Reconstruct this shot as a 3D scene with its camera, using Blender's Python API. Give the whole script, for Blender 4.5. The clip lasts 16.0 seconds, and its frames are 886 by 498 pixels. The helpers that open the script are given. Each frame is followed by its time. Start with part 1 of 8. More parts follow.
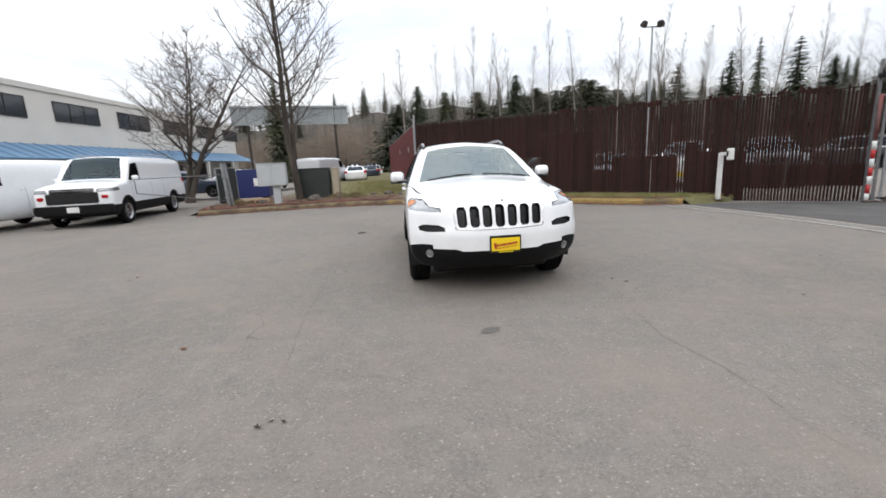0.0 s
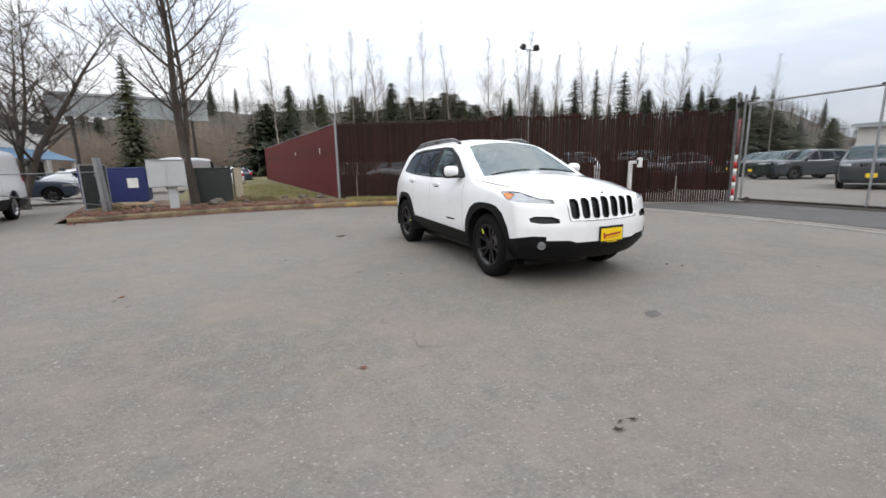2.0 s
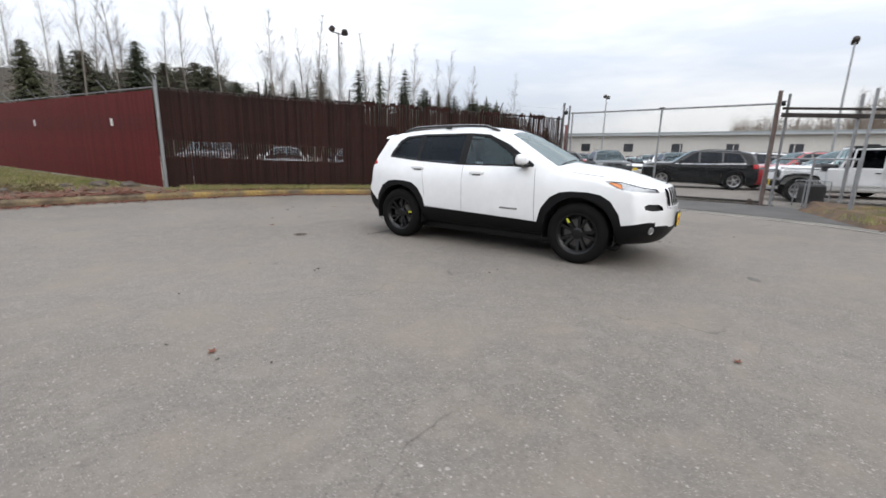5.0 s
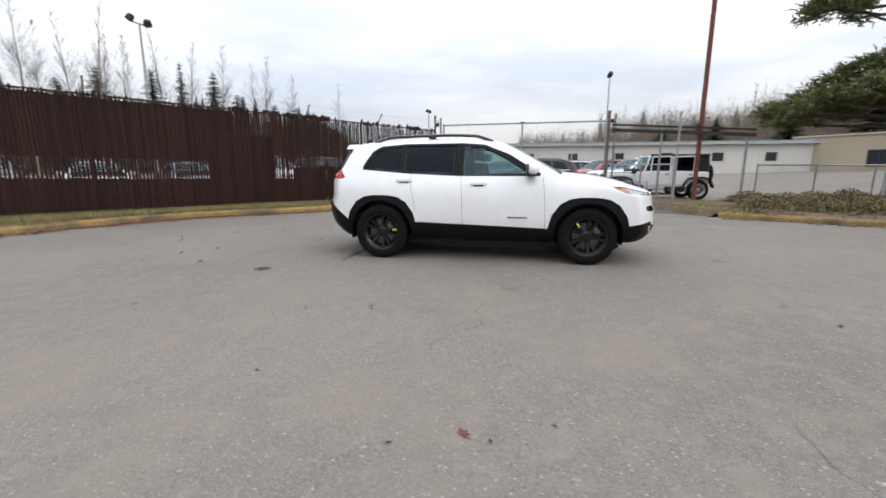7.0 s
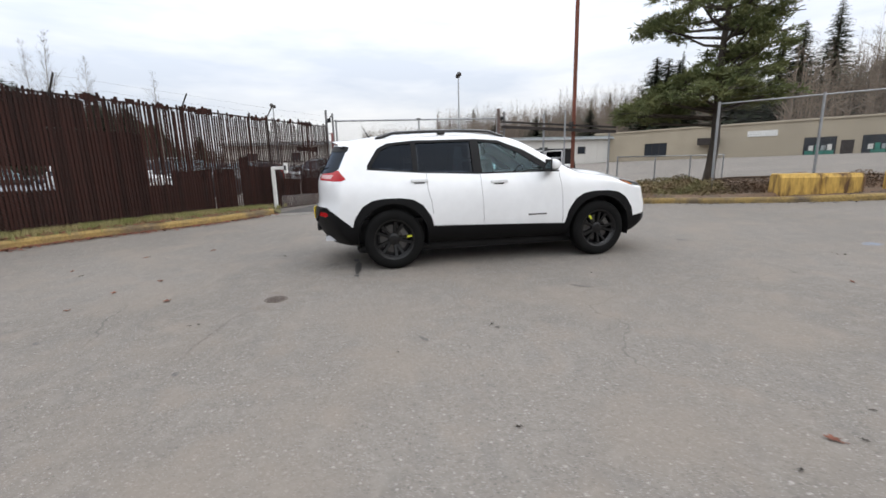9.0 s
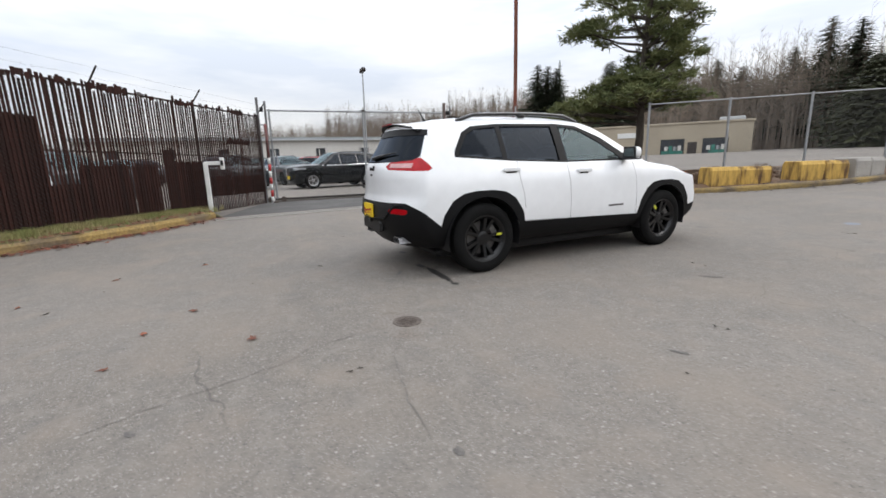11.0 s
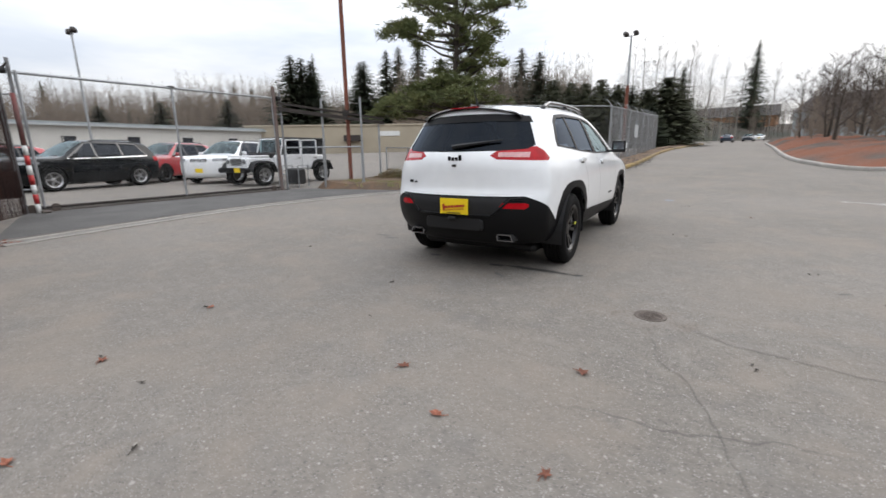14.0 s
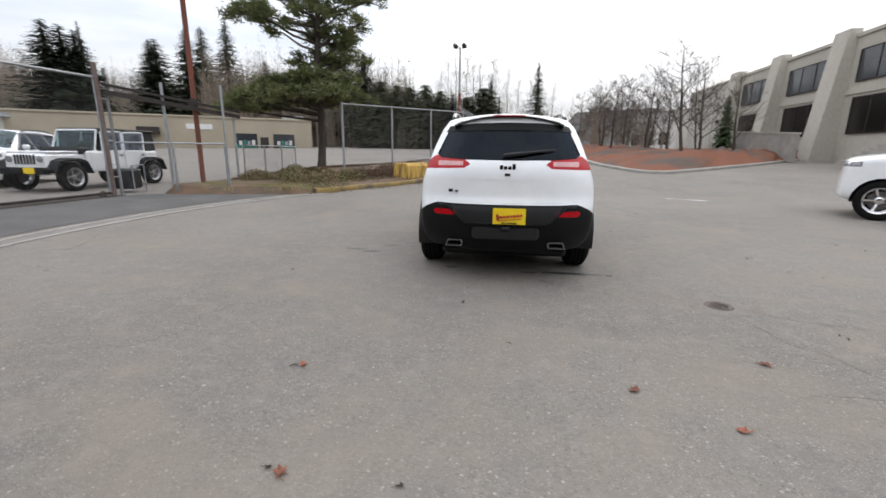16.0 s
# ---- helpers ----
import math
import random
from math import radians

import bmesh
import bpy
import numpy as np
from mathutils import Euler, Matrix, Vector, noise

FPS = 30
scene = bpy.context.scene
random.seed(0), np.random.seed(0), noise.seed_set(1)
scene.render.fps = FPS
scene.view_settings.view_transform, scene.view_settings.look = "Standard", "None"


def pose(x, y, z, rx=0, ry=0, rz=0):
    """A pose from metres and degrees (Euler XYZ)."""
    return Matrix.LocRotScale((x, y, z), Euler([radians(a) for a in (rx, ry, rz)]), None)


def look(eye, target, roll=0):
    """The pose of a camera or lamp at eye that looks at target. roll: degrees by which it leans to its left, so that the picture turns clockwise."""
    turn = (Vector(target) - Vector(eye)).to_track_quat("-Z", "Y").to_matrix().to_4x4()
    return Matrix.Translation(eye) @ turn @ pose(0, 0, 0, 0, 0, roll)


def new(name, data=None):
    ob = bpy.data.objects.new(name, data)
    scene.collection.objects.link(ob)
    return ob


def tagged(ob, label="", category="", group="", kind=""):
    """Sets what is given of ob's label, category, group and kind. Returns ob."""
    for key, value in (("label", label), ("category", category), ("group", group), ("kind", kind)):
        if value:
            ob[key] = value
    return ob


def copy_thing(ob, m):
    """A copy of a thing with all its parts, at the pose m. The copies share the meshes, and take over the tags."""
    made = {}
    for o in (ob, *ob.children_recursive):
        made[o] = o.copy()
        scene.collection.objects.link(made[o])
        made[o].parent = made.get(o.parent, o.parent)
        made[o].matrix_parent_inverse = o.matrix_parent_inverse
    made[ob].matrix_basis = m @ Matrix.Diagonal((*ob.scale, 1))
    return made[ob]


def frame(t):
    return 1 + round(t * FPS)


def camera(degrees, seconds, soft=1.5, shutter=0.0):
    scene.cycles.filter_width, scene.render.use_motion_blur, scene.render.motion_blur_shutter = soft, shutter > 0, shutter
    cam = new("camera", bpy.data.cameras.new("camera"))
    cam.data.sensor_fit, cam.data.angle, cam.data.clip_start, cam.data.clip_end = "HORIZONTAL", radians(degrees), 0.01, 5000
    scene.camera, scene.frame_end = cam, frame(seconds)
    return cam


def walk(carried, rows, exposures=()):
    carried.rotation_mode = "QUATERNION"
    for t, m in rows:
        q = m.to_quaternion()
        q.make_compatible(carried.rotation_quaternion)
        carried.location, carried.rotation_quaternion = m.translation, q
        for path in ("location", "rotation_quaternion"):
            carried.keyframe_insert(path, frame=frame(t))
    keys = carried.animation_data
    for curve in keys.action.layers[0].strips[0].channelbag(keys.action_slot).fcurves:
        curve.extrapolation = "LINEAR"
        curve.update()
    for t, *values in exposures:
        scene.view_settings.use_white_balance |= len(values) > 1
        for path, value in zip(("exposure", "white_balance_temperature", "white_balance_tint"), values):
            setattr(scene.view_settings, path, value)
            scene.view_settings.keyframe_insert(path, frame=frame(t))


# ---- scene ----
cam = camera(92.5, 16.0, soft=1.6, shutter=0.3)
PATH = [
    (0, (-0.453, 1.086, 1.365), (-0.41, 3.045, 0.967), -2.7),
    (0.5, (-1.068, 1.137, 1.339), (-0.825, 3.076, 0.915), -0.6),
    (1, (-1.668, 1.267, 1.313), (-1.283, 3.196, 0.952), -0.4),
    (1.5, (-2.268, 1.452, 1.298), (-1.689, 3.336, 0.961), -0.9),
    (2, (-2.868, 1.735, 1.277), (-2.195, 3.578, 0.892), -1.3),
    (2.5, (-3.456, 2.028, 1.269), (-2.514, 3.757, 0.922), -0.2),
    (3, (-4.004, 2.407, 1.251), (-2.96, 4.07, 0.872), -1.0),
    (3.5, (-4.523, 2.796, 1.245), (-3.282, 4.324, 0.892), -0.6),
    (4, (-4.963, 3.278, 1.234), (-3.619, 4.719, 0.892), -1.9),
    (4.2, (-5.1, 3.463, 1.237), (-3.746, 4.882, 0.847), -1.3),
    (6.3, (-6.155, 5.735, 1.236), (-4.347, 6.499, 0.856), 0.5),
    (6.5, (-6.204, 5.981, 1.218), (-4.38, 6.697, 0.818), -0.3),
    (7, (-6.302, 6.546, 1.206), (-4.397, 7.031, 0.835), 0.1),
    (7.5, (-6.311, 7.121, 1.206), (-4.368, 7.425, 0.84), -1.8),
    (8, (-6.274, 7.668, 1.243), (-4.304, 7.831, 0.938), -2.0),
    (8.2, (-6.261, 7.901, 1.247), (-4.288, 7.945, 0.921), -2.5),
    (10.3, (-5.284, 10.092, 1.181), (-3.391, 9.595, 0.771), 0.3),
    (10.5, (-5.163, 10.298, 1.167), (-3.299, 9.702, 0.753), -0.4),
    (11, (-4.812, 10.768, 1.159), (-2.99, 10.052, 0.754), -1.5),
    (11.5, (-4.484, 11.219, 1.177), (-2.722, 10.357, 0.786), -0.1),
    (12, (-4.126, 11.679, 1.18), (-2.467, 10.638, 0.777), 0.5),
    (12.5, (-3.713, 12.102, 1.179), (-2.12, 10.966, 0.762), 0.2),
    (13, (-3.305, 12.498, 1.182), (-1.853, 11.187, 0.765), 0.1),
    (13.5, (-2.856, 12.805, 1.175), (-1.488, 11.424, 0.707), -1.1),
    (14, (-2.399, 13.09, 1.159), (-1.261, 11.507, 0.712), -0.8),
    (14.5, (-1.913, 13.319, 1.152), (-0.889, 11.66, 0.708), -1.1),
    (15, (-1.402, 13.515, 1.178), (-0.556, 11.749, 0.771), -0.3),
    (15.5, (-0.882, 13.619, 1.196), (-0.266, 11.767, 0.759), -0.3),
    (16, (-0.365, 13.676, 1.238), (0.031, 11.768, 0.786), 0.6),
]
walk(cam, [(t, look(eye, target, roll)) for t, eye, target, roll in PATH])

# ---- sky and light: a bright overcast winter day ----
SUN_EL, SUN_AZ = radians(38), radians(200)
world = bpy.data.worlds.new("overcast_sky")
scene.world = world
world.use_nodes = True
wt = world.node_tree
wt.nodes.clear()


def wnode(kind, **inputs):
    n = wt.nodes.new(kind)
    for k, v in inputs.items():
        n.inputs[k.replace("_", " ")].default_value = v
    return n


sky = wt.nodes.new("ShaderNodeTexSky")
sky.sky_type, sky.sun_disc, sky.sun_elevation, sky.sun_rotation = "NISHITA", False, SUN_EL, SUN_AZ
sky.air_density, sky.dust_density = 1.0, 4.0
coord = wt.nodes.new("ShaderNodeTexCoord")
split = wt.nodes.new("ShaderNodeSeparateXYZ")
wt.links.new(coord.outputs["Generated"], split.inputs[0])
rise = wt.nodes.new("ShaderNodeMapRange")
rise.inputs["From Min"].default_value, rise.inputs["From Max"].default_value = 0.0, 1.0
rise.inputs["To Min"].default_value, rise.inputs["To Max"].default_value = 0.755, 2.65
wt.links.new(split.outputs["Z"], rise.inputs["Value"])
stretch = wt.nodes.new("ShaderNodeMapping")
stretch.inputs["Scale"].default_value = (1.0, 1.0, 4.5)
wt.links.new(coord.outputs["Generated"], stretch.inputs["Vector"])
cloud = wnode("ShaderNodeTexNoise", Scale=1.7, Detail=5.0, Roughness=0.55)
wt.links.new(stretch.outputs[0], cloud.inputs["Vector"])
tone = wt.nodes.new("ShaderNodeValToRGB")
tone.color_ramp.elements[0].position, tone.color_ramp.elements[0].color = 0.38, (0.67, 0.72, 0.81, 1)
tone.color_ramp.elements[1].position, tone.color_ramp.elements[1].color = 0.62, (0.95, 0.955, 0.97, 1)
wt.links.new(cloud.outputs["Fac"], tone.inputs["Fac"])
lit = wt.nodes.new("ShaderNodeVectorMath")
lit.operation = "SCALE"
wt.links.new(tone.outputs["Color"], lit.inputs[0])
wt.links.new(rise.outputs[0], lit.inputs["Scale"])
bg_cloud = wt.nodes.new("ShaderNodeBackground")
wt.links.new(lit.outputs[0], bg_cloud.inputs["Color"])
bg_sky = wt.nodes.new("ShaderNodeBackground")
bg_sky.inputs["Strength"].default_value = 0.02
wt.links.new(sky.outputs[0], bg_sky.inputs["Color"])
both = wt.nodes.new("ShaderNodeAddShader")
wt.links.new(bg_cloud.outputs[0], both.inputs[0])
wt.links.new(bg_sky.outputs[0], both.inputs[1])
out = wt.nodes.new("ShaderNodeOutputWorld")
wt.links.new(both.outputs[0], out.inputs["Surface"])

sun = new("sun", bpy.data.lights.new("sun", "SUN"))
sun.data.energy, sun.data.angle, sun.data.color = 0.6, radians(40), (1.0, 0.97, 0.93)
sun.matrix_world = look((0, 0, 30), Vector((0, 0, 30)) - Vector((math.sin(SUN_AZ) * math.cos(SUN_EL), math.cos(SUN_AZ) * math.cos(SUN_EL), math.sin(SUN_EL))))


# ---- materials ----
def material(name, colour, rough=0.6, metal=0.0, spread=0.25, scale=3.0, fine=60.0, bump=0.1, second=None, coat=0.0, ramp=(0.35, 0.68), by_object=0.0, spec=0.5, stretch_z=1.0):
    """A surface with variation at two scales: patches of a second colour, fine grain, and a little relief."""
    m = bpy.data.materials.new(name)
    m.use_nodes = True
    nt = m.node_tree
    b = nt.nodes["Principled BSDF"]
    b.inputs["Roughness"].default_value, b.inputs["Metallic"].default_value = rough, metal
    b.inputs["Coat Weight"].default_value, b.inputs["Coat Roughness"].default_value = coat, 0.04
    b.inputs["Specular IOR Level"].default_value = spec
    c2 = second or tuple(c * (1 - spread) for c in colour)
    tc = nt.nodes.new("ShaderNodeTexCoord")
    mp = nt.nodes.new("ShaderNodeMapping")
    mp.inputs["Scale"].default_value = (1, 1, stretch_z)
    nt.links.new(tc.outputs["Object"], mp.inputs[0])
    big = nt.nodes.new("ShaderNodeTexNoise")
    big.inputs["Scale"].default_value, big.inputs["Detail"].default_value = scale, 6
    small = nt.nodes.new("ShaderNodeTexNoise")
    small.inputs["Scale"].default_value, small.inputs["Detail"].default_value = fine, 3
    for n in (big, small):
        nt.links.new(mp.outputs[0], n.inputs["Vector"])
    cr = nt.nodes.new("ShaderNodeValToRGB")
    cr.color_ramp.elements[0].position, cr.color_ramp.elements[1].position = ramp
    cr.color_ramp.elements[0].color, cr.color_ramp.elements[1].color = (*c2, 1), (*colour, 1)
    nt.links.new(big.outputs["Fac"], cr.inputs["Fac"])
    mr = nt.nodes.new("ShaderNodeMapRange")
    mr.inputs["To Min"].default_value, mr.inputs["To Max"].default_value = 1 - spread * 0.6, 1 + spread * 0.6
    mr.inputs["From Min"].default_value, mr.inputs["From Max"].default_value = 0.3, 0.7
    nt.links.new(small.outputs["Fac"], mr.inputs["Value"])
    sc = nt.nodes.new("ShaderNodeVectorMath")
    sc.operation = "SCALE"
    nt.links.new(cr.outputs["Color"], sc.inputs[0])
    nt.links.new(mr.outputs[0], sc.inputs["Scale"])
    last = sc.outputs[0]
    if by_object:
        oi = nt.nodes.new("ShaderNodeObjectInfo")
        mo = nt.nodes.new("ShaderNodeMapRange")
        mo.inputs["To Min"].default_value, mo.inputs["To Max"].default_value = 1 - by_object, 1 + by_object
        nt.links.new(oi.outputs["Random"], mo.inputs["Value"])
        s2 = nt.nodes.new("ShaderNodeVectorMath")
        s2.operation = "SCALE"
        nt.links.new(last, s2.inputs[0])
        nt.links.new(mo.outputs[0], s2.inputs["Scale"])
        last = s2.outputs[0]
    nt.links.new(last, b.inputs["Base Color"])
    if bump:
        bp = nt.nodes.new("ShaderNodeBump")
        bp.inputs["Strength"].default_value, bp.inputs["Distance"].default_value = bump, 0.02
        nt.links.new(small.outputs["Fac"], bp.inputs["Height"])
        nt.links.new(bp.outputs[0], b.inputs["Normal"])
    return m


def glass(name, tint, gloss=(1.0, 1.0, 1.0), ior=1.6):
    """Thin glass: what is behind it, tinted, and a mirror by Fresnel."""
    m = bpy.data.materials.new(name)
    m.use_nodes = True
    nt = m.node_tree
    nt.nodes.clear()
    o = nt.nodes.new("ShaderNodeOutputMaterial")
    mix = nt.nodes.new("ShaderNodeMixShader")
    tr = nt.nodes.new("ShaderNodeBsdfTransparent")
    tr.inputs["Color"].default_value = (*tint, 1)
    gl = nt.nodes.new("ShaderNodeBsdfGlossy")
    gl.inputs["Roughness"].default_value = 0.02
    gl.inputs["Color"].default_value = (*gloss, 1)
    fr = nt.nodes.new("ShaderNodeFresnel")
    fr.inputs["IOR"].default_value = ior
    nt.links.new(fr.outputs[0], mix.inputs["Fac"])
    nt.links.new(tr.outputs[0], mix.inputs[1])
    nt.links.new(gl.outputs[0], mix.inputs[2])
    nt.links.new(mix.outputs[0], o.inputs["Surface"])
    return m


def asphalt_material():
    """Worn grey asphalt: pale and dark patches, stone grains, fine cracks and dull stains."""
    m = material("asphalt", (0.187, 0.169, 0.150), 0.9, spread=0.20, scale=0.30, fine=34.0, bump=0.35, second=(0.150, 0.135, 0.119), spec=0.25)
    nt = m.node_tree
    b = nt.nodes["Principled BSDF"]
    was = b.inputs["Base Color"].links[0].from_socket
    tc = nt.nodes.new("ShaderNodeTexCoord")

    def mixed(prev, fac, colour, blend="MIX"):
        x = nt.nodes.new("ShaderNodeMix")
        x.data_type, x.blend_type = "RGBA", blend
        nt.links.new(fac, x.inputs["Factor"])
        nt.links.new(prev, x.inputs["A"])
        x.inputs["B"].default_value = (*colour, 1)
        return x.outputs["Result"]

    def ramp(src, lo, hi, top=1.0):
        r = nt.nodes.new("ShaderNodeMapRange")
        r.inputs["From Min"].default_value, r.inputs["From Max"].default_value = lo, hi
        r.inputs["To Max"].default_value = top
        nt.links.new(src, r.inputs["Value"])
        return r.outputs[0]

    # stone grains
    grains = (
        (95, 0.36, 0.22, (0.37, 0.355, 0.33), 0.6, 0.62),
        (36, 0.30, 0.17, (0.40, 0.38, 0.35), 0.6, 0.80),
        (70, 0.34, 0.20, (0.075, 0.072, 0.068), 0.65, 0.62),
        (140, 0.40, 0.25, (0.31, 0.295, 0.275), 0.5, 0.62),
        (24, 0.26, 0.15, (0.38, 0.36, 0.325), 0.5, 0.90),
        (30, 0.30, 0.18, (0.085, 0.08, 0.075), 0.5, 0.82),
        (17, 0.22, 0.12, (0.62, 0.60, 0.56), 0.75, 0.965),
    )
    for scale, lo, hi, colour, top, rare in grains:
        v = nt.nodes.new("ShaderNodeTexVoronoi")
        v.inputs["Scale"].default_value = scale
        off = nt.nodes.new("ShaderNodeMapping")
        off.inputs["Location"].default_value = (scale * 0.37, scale * 0.11, 0)
        nt.links.new(tc.outputs["Object"], off.inputs[0])
        nt.links.new(off.outputs[0], v.inputs["Vector"])
        keep = nt.nodes.new("ShaderNodeSeparateColor")
        nt.links.new(v.outputs["Color"], keep.inputs[0])
        gate = ramp(keep.outputs[0], rare, rare + 0.08)
        mul = nt.nodes.new("ShaderNodeMath")
        mul.operation = "MULTIPLY"
        nt.links.new(ramp(v.outputs["Distance"], lo, hi, top), mul.inputs[0])
        nt.links.new(gate, mul.inputs[1])
        was = mixed(was, mul.outputs[0], colour)
    # mottled wear, warm and cool
    for scale, lo, hi, colour, top in ((7.0, 0.50, 0.72, (0.235, 0.215, 0.190), 0.45), (4.3, 0.52, 0.74, (0.135, 0.128, 0.122), 0.40), (0.9, 0.48, 0.68, (0.218, 0.186, 0.154), 0.5), (2.6, 0.54, 0.70, (0.225, 0.190, 0.157), 0.4)):
        mott = nt.nodes.new("ShaderNodeTexNoise")
        mott.inputs["Scale"].default_value, mott.inputs["Detail"].default_value = scale, 6
        off = nt.nodes.new("ShaderNodeMapping")
        off.inputs["Location"].default_value = (scale * 3.1, scale * 1.7, 0)
        nt.links.new(tc.outputs["Object"], off.inputs[0])
        nt.links.new(off.outputs[0], mott.inputs["Vector"])
        was = mixed(was, ramp(mott.outputs["Fac"], lo, hi, top), colour)
    # fine cracks
    warp = nt.nodes.new("ShaderNodeTexNoise")
    warp.inputs["Scale"].default_value, warp.inputs["Detail"].default_value = 1.6, 6
    nt.links.new(tc.outputs["Object"], warp.inputs["Vector"])
    add = nt.nodes.new("ShaderNodeVectorMath")
    add.operation = "MULTIPLY_ADD"
    add.inputs[1].default_value = (0.9, 0.9, 0)
    nt.links.new(warp.outputs["Color"], add.inputs[0])
    nt.links.new(tc.outputs["Object"], add.inputs[2])
    crack = nt.nodes.new("ShaderNodeTexVoronoi")
    crack.feature = "DISTANCE_TO_EDGE"
    crack.inputs["Scale"].default_value = 0.33
    nt.links.new(add.outputs[0], crack.inputs["Vector"])
    patch = nt.nodes.new("ShaderNodeTexNoise")
    patch.inputs["Scale"].default_value = 0.5
    nt.links.new(tc.outputs["Object"], patch.inputs["Vector"])
    mul = nt.nodes.new("ShaderNodeMath")
    mul.operation = "MULTIPLY"
    nt.links.new(ramp(crack.outputs["Distance"], 0.0022, 0.0008, 0.5), mul.inputs[0])
    nt.links.new(ramp(patch.outputs["Fac"], 0.5, 0.6), mul.inputs[1])
    was = mixed(was, mul.outputs[0], (0.07, 0.066, 0.06))
    # dull stains
    stain = nt.nodes.new("ShaderNodeTexNoise")
    stain.inputs["Scale"].default_value, stain.inputs["Detail"].default_value = 2.3, 4
    nt.links.new(tc.outputs["Object"], stain.inputs["Vector"])
    was = mixed(was, ramp(stain.outputs["Fac"], 0.66, 0.78, 0.35), (0.09, 0.085, 0.08))
    nt.links.new(was, b.inputs["Base Color"])
    return m


ASPHALT = asphalt_material()
DARK_ASPHALT = material("driveway_asphalt", (0.10, 0.095, 0.09), 0.9, spread=0.3, scale=1.2, fine=45, bump=0.4)
CONCRETE = material("concrete", (0.36, 0.34, 0.31), 0.85, spread=0.25, scale=1.5, fine=40, bump=0.25)
YELLOW_KERB = material("worn_yellow_kerb", (0.29, 0.20, 0.07), 0.9, spread=0.4, scale=1.6, fine=24, bump=0.3, second=(0.12, 0.092, 0.062), ramp=(0.36, 0.58))
YELLOW_BLOCK = material("yellow_painted_concrete", (0.50, 0.315, 0.075), 0.8, spread=0.35, scale=4.2, fine=22, bump=0.3, second=(0.10, 0.052, 0.022), ramp=(0.40, 0.54), stretch_z=0.22)
GRASS = material("thin_winter_grass", (0.11, 0.125, 0.04), 0.95, spread=0.4, scale=1.4, fine=50, bump=0.6, second=(0.15, 0.11, 0.06))
BLADES = material("grass_blades", (0.16, 0.19, 0.05), 0.8, spread=0.4, scale=2, fine=30, bump=0, second=(0.30, 0.25, 0.12))
SOIL = material("leafy_soil", (0.16, 0.095, 0.055), 0.95, spread=0.4, scale=2.2, fine=35, bump=0.6, second=(0.09, 0.065, 0.045))
BARK_MULCH = material("red_bark_mulch", (0.150, 0.046, 0.017), 0.95, spread=0.6, scale=0.22, fine=25, bump=0.9, second=(0.062, 0.045, 0.035), ramp=(0.40, 0.52))
SLAT = material("brown_fence_slat", (0.039, 0.0135, 0.0100), 0.75, spread=0.35, scale=2.0, fine=25, bump=0.15, second=(0.021, 0.0088, 0.007), spec=0.2, by_object=0.35, stretch_z=0.25)
RED_SLAT = material("dark_red_fence_slat", (0.135, 0.014, 0.014), 0.7, spread=0.25, scale=0.8, fine=20, bump=0.15, second=(0.085, 0.012, 0.012), by_object=0.12, spec=0.25)
OLD_POST = material("brown_weathered_post", (0.135, 0.070, 0.055), 0.8, spread=0.4, scale=3, fine=30, bump=0.15, second=(0.15, 0.125, 0.115), stretch_z=0.3)
DULL_STEEL = material("dull_grey_steel", (0.22, 0.22, 0.225), 0.65, 0.3, spread=0.3, scale=3, fine=30, bump=0.05)
STEEL = material("galvanised_steel", (0.36, 0.37, 0.38), 0.5, 0.6, spread=0.2, scale=4, fine=40, bump=0.05)
NET = material("dull_wire", (0.15, 0.15, 0.15), 0.6, 0.3, spread=0.2, scale=4, fine=40, bump=0)
DARK_STEEL = material("weathered_dark_steel", (0.045, 0.036, 0.032), 0.7, 0.2, spread=0.4, scale=4, fine=40, bump=0.1)
RUST = material("rusty_red_paint", (0.20, 0.052, 0.028), 0.75, spread=0.4, scale=2.5, fine=30, bump=0.2, second=(0.12, 0.045, 0.028), stretch_z=0.4)
WHITE_PAINT = material("white_paint", (0.72, 0.72, 0.70), 0.55, spread=0.12, scale=3, fine=30, bump=0.05)
OLD_RED = material("faded_red_paint", (0.19, 0.045, 0.04), 0.75, spread=0.4, scale=5, fine=30, bump=0.1, second=(0.13, 0.09, 0.085), stretch_z=0.3)
RED_PAINT = material("red_paint", (0.50, 0.03, 0.03), 0.5, spread=0.2, scale=4, fine=30, bump=0.05)
BLACK = material("black_plastic", (0.012, 0.012, 0.013), 0.5, spec=0.35, spread=0.2, scale=6, fine=150, bump=0.05)
CLAD = material("grained_dark_plastic", (0.0065, 0.0065, 0.0072), 0.5, spec=0.16, spread=0.15, scale=5, fine=400, bump=0.06)
PIANO = material("gloss_black_paint", (0.006, 0.006, 0.007), 0.12, spread=0.1, scale=5, fine=100, bump=0, coat=0.6)
TYRE = material("tyre_rubber", (0.0085, 0.0085, 0.0085), 0.85, spec=0.12, spread=0.25, scale=8, fine=120, bump=0.15)
RIM = material("black_alloy", (0.0055, 0.0055, 0.006), 0.26, 0.0, spread=0.1, scale=8, fine=100, bump=0, coat=0.12, spec=0.36)
BRIGHT_RIM = material("silver_alloy", (0.45, 0.45, 0.46), 0.3, 0.9, spread=0.1, scale=8, fine=100, bump=0)
DISC = material("brake_disc", (0.12, 0.115, 0.11), 0.45, 0.6, spread=0.2, scale=12, fine=90, bump=0)
CHROME = material("chrome", (0.75, 0.75, 0.76), 0.12, 1.0, spread=0.05, scale=6, fine=50, bump=0)
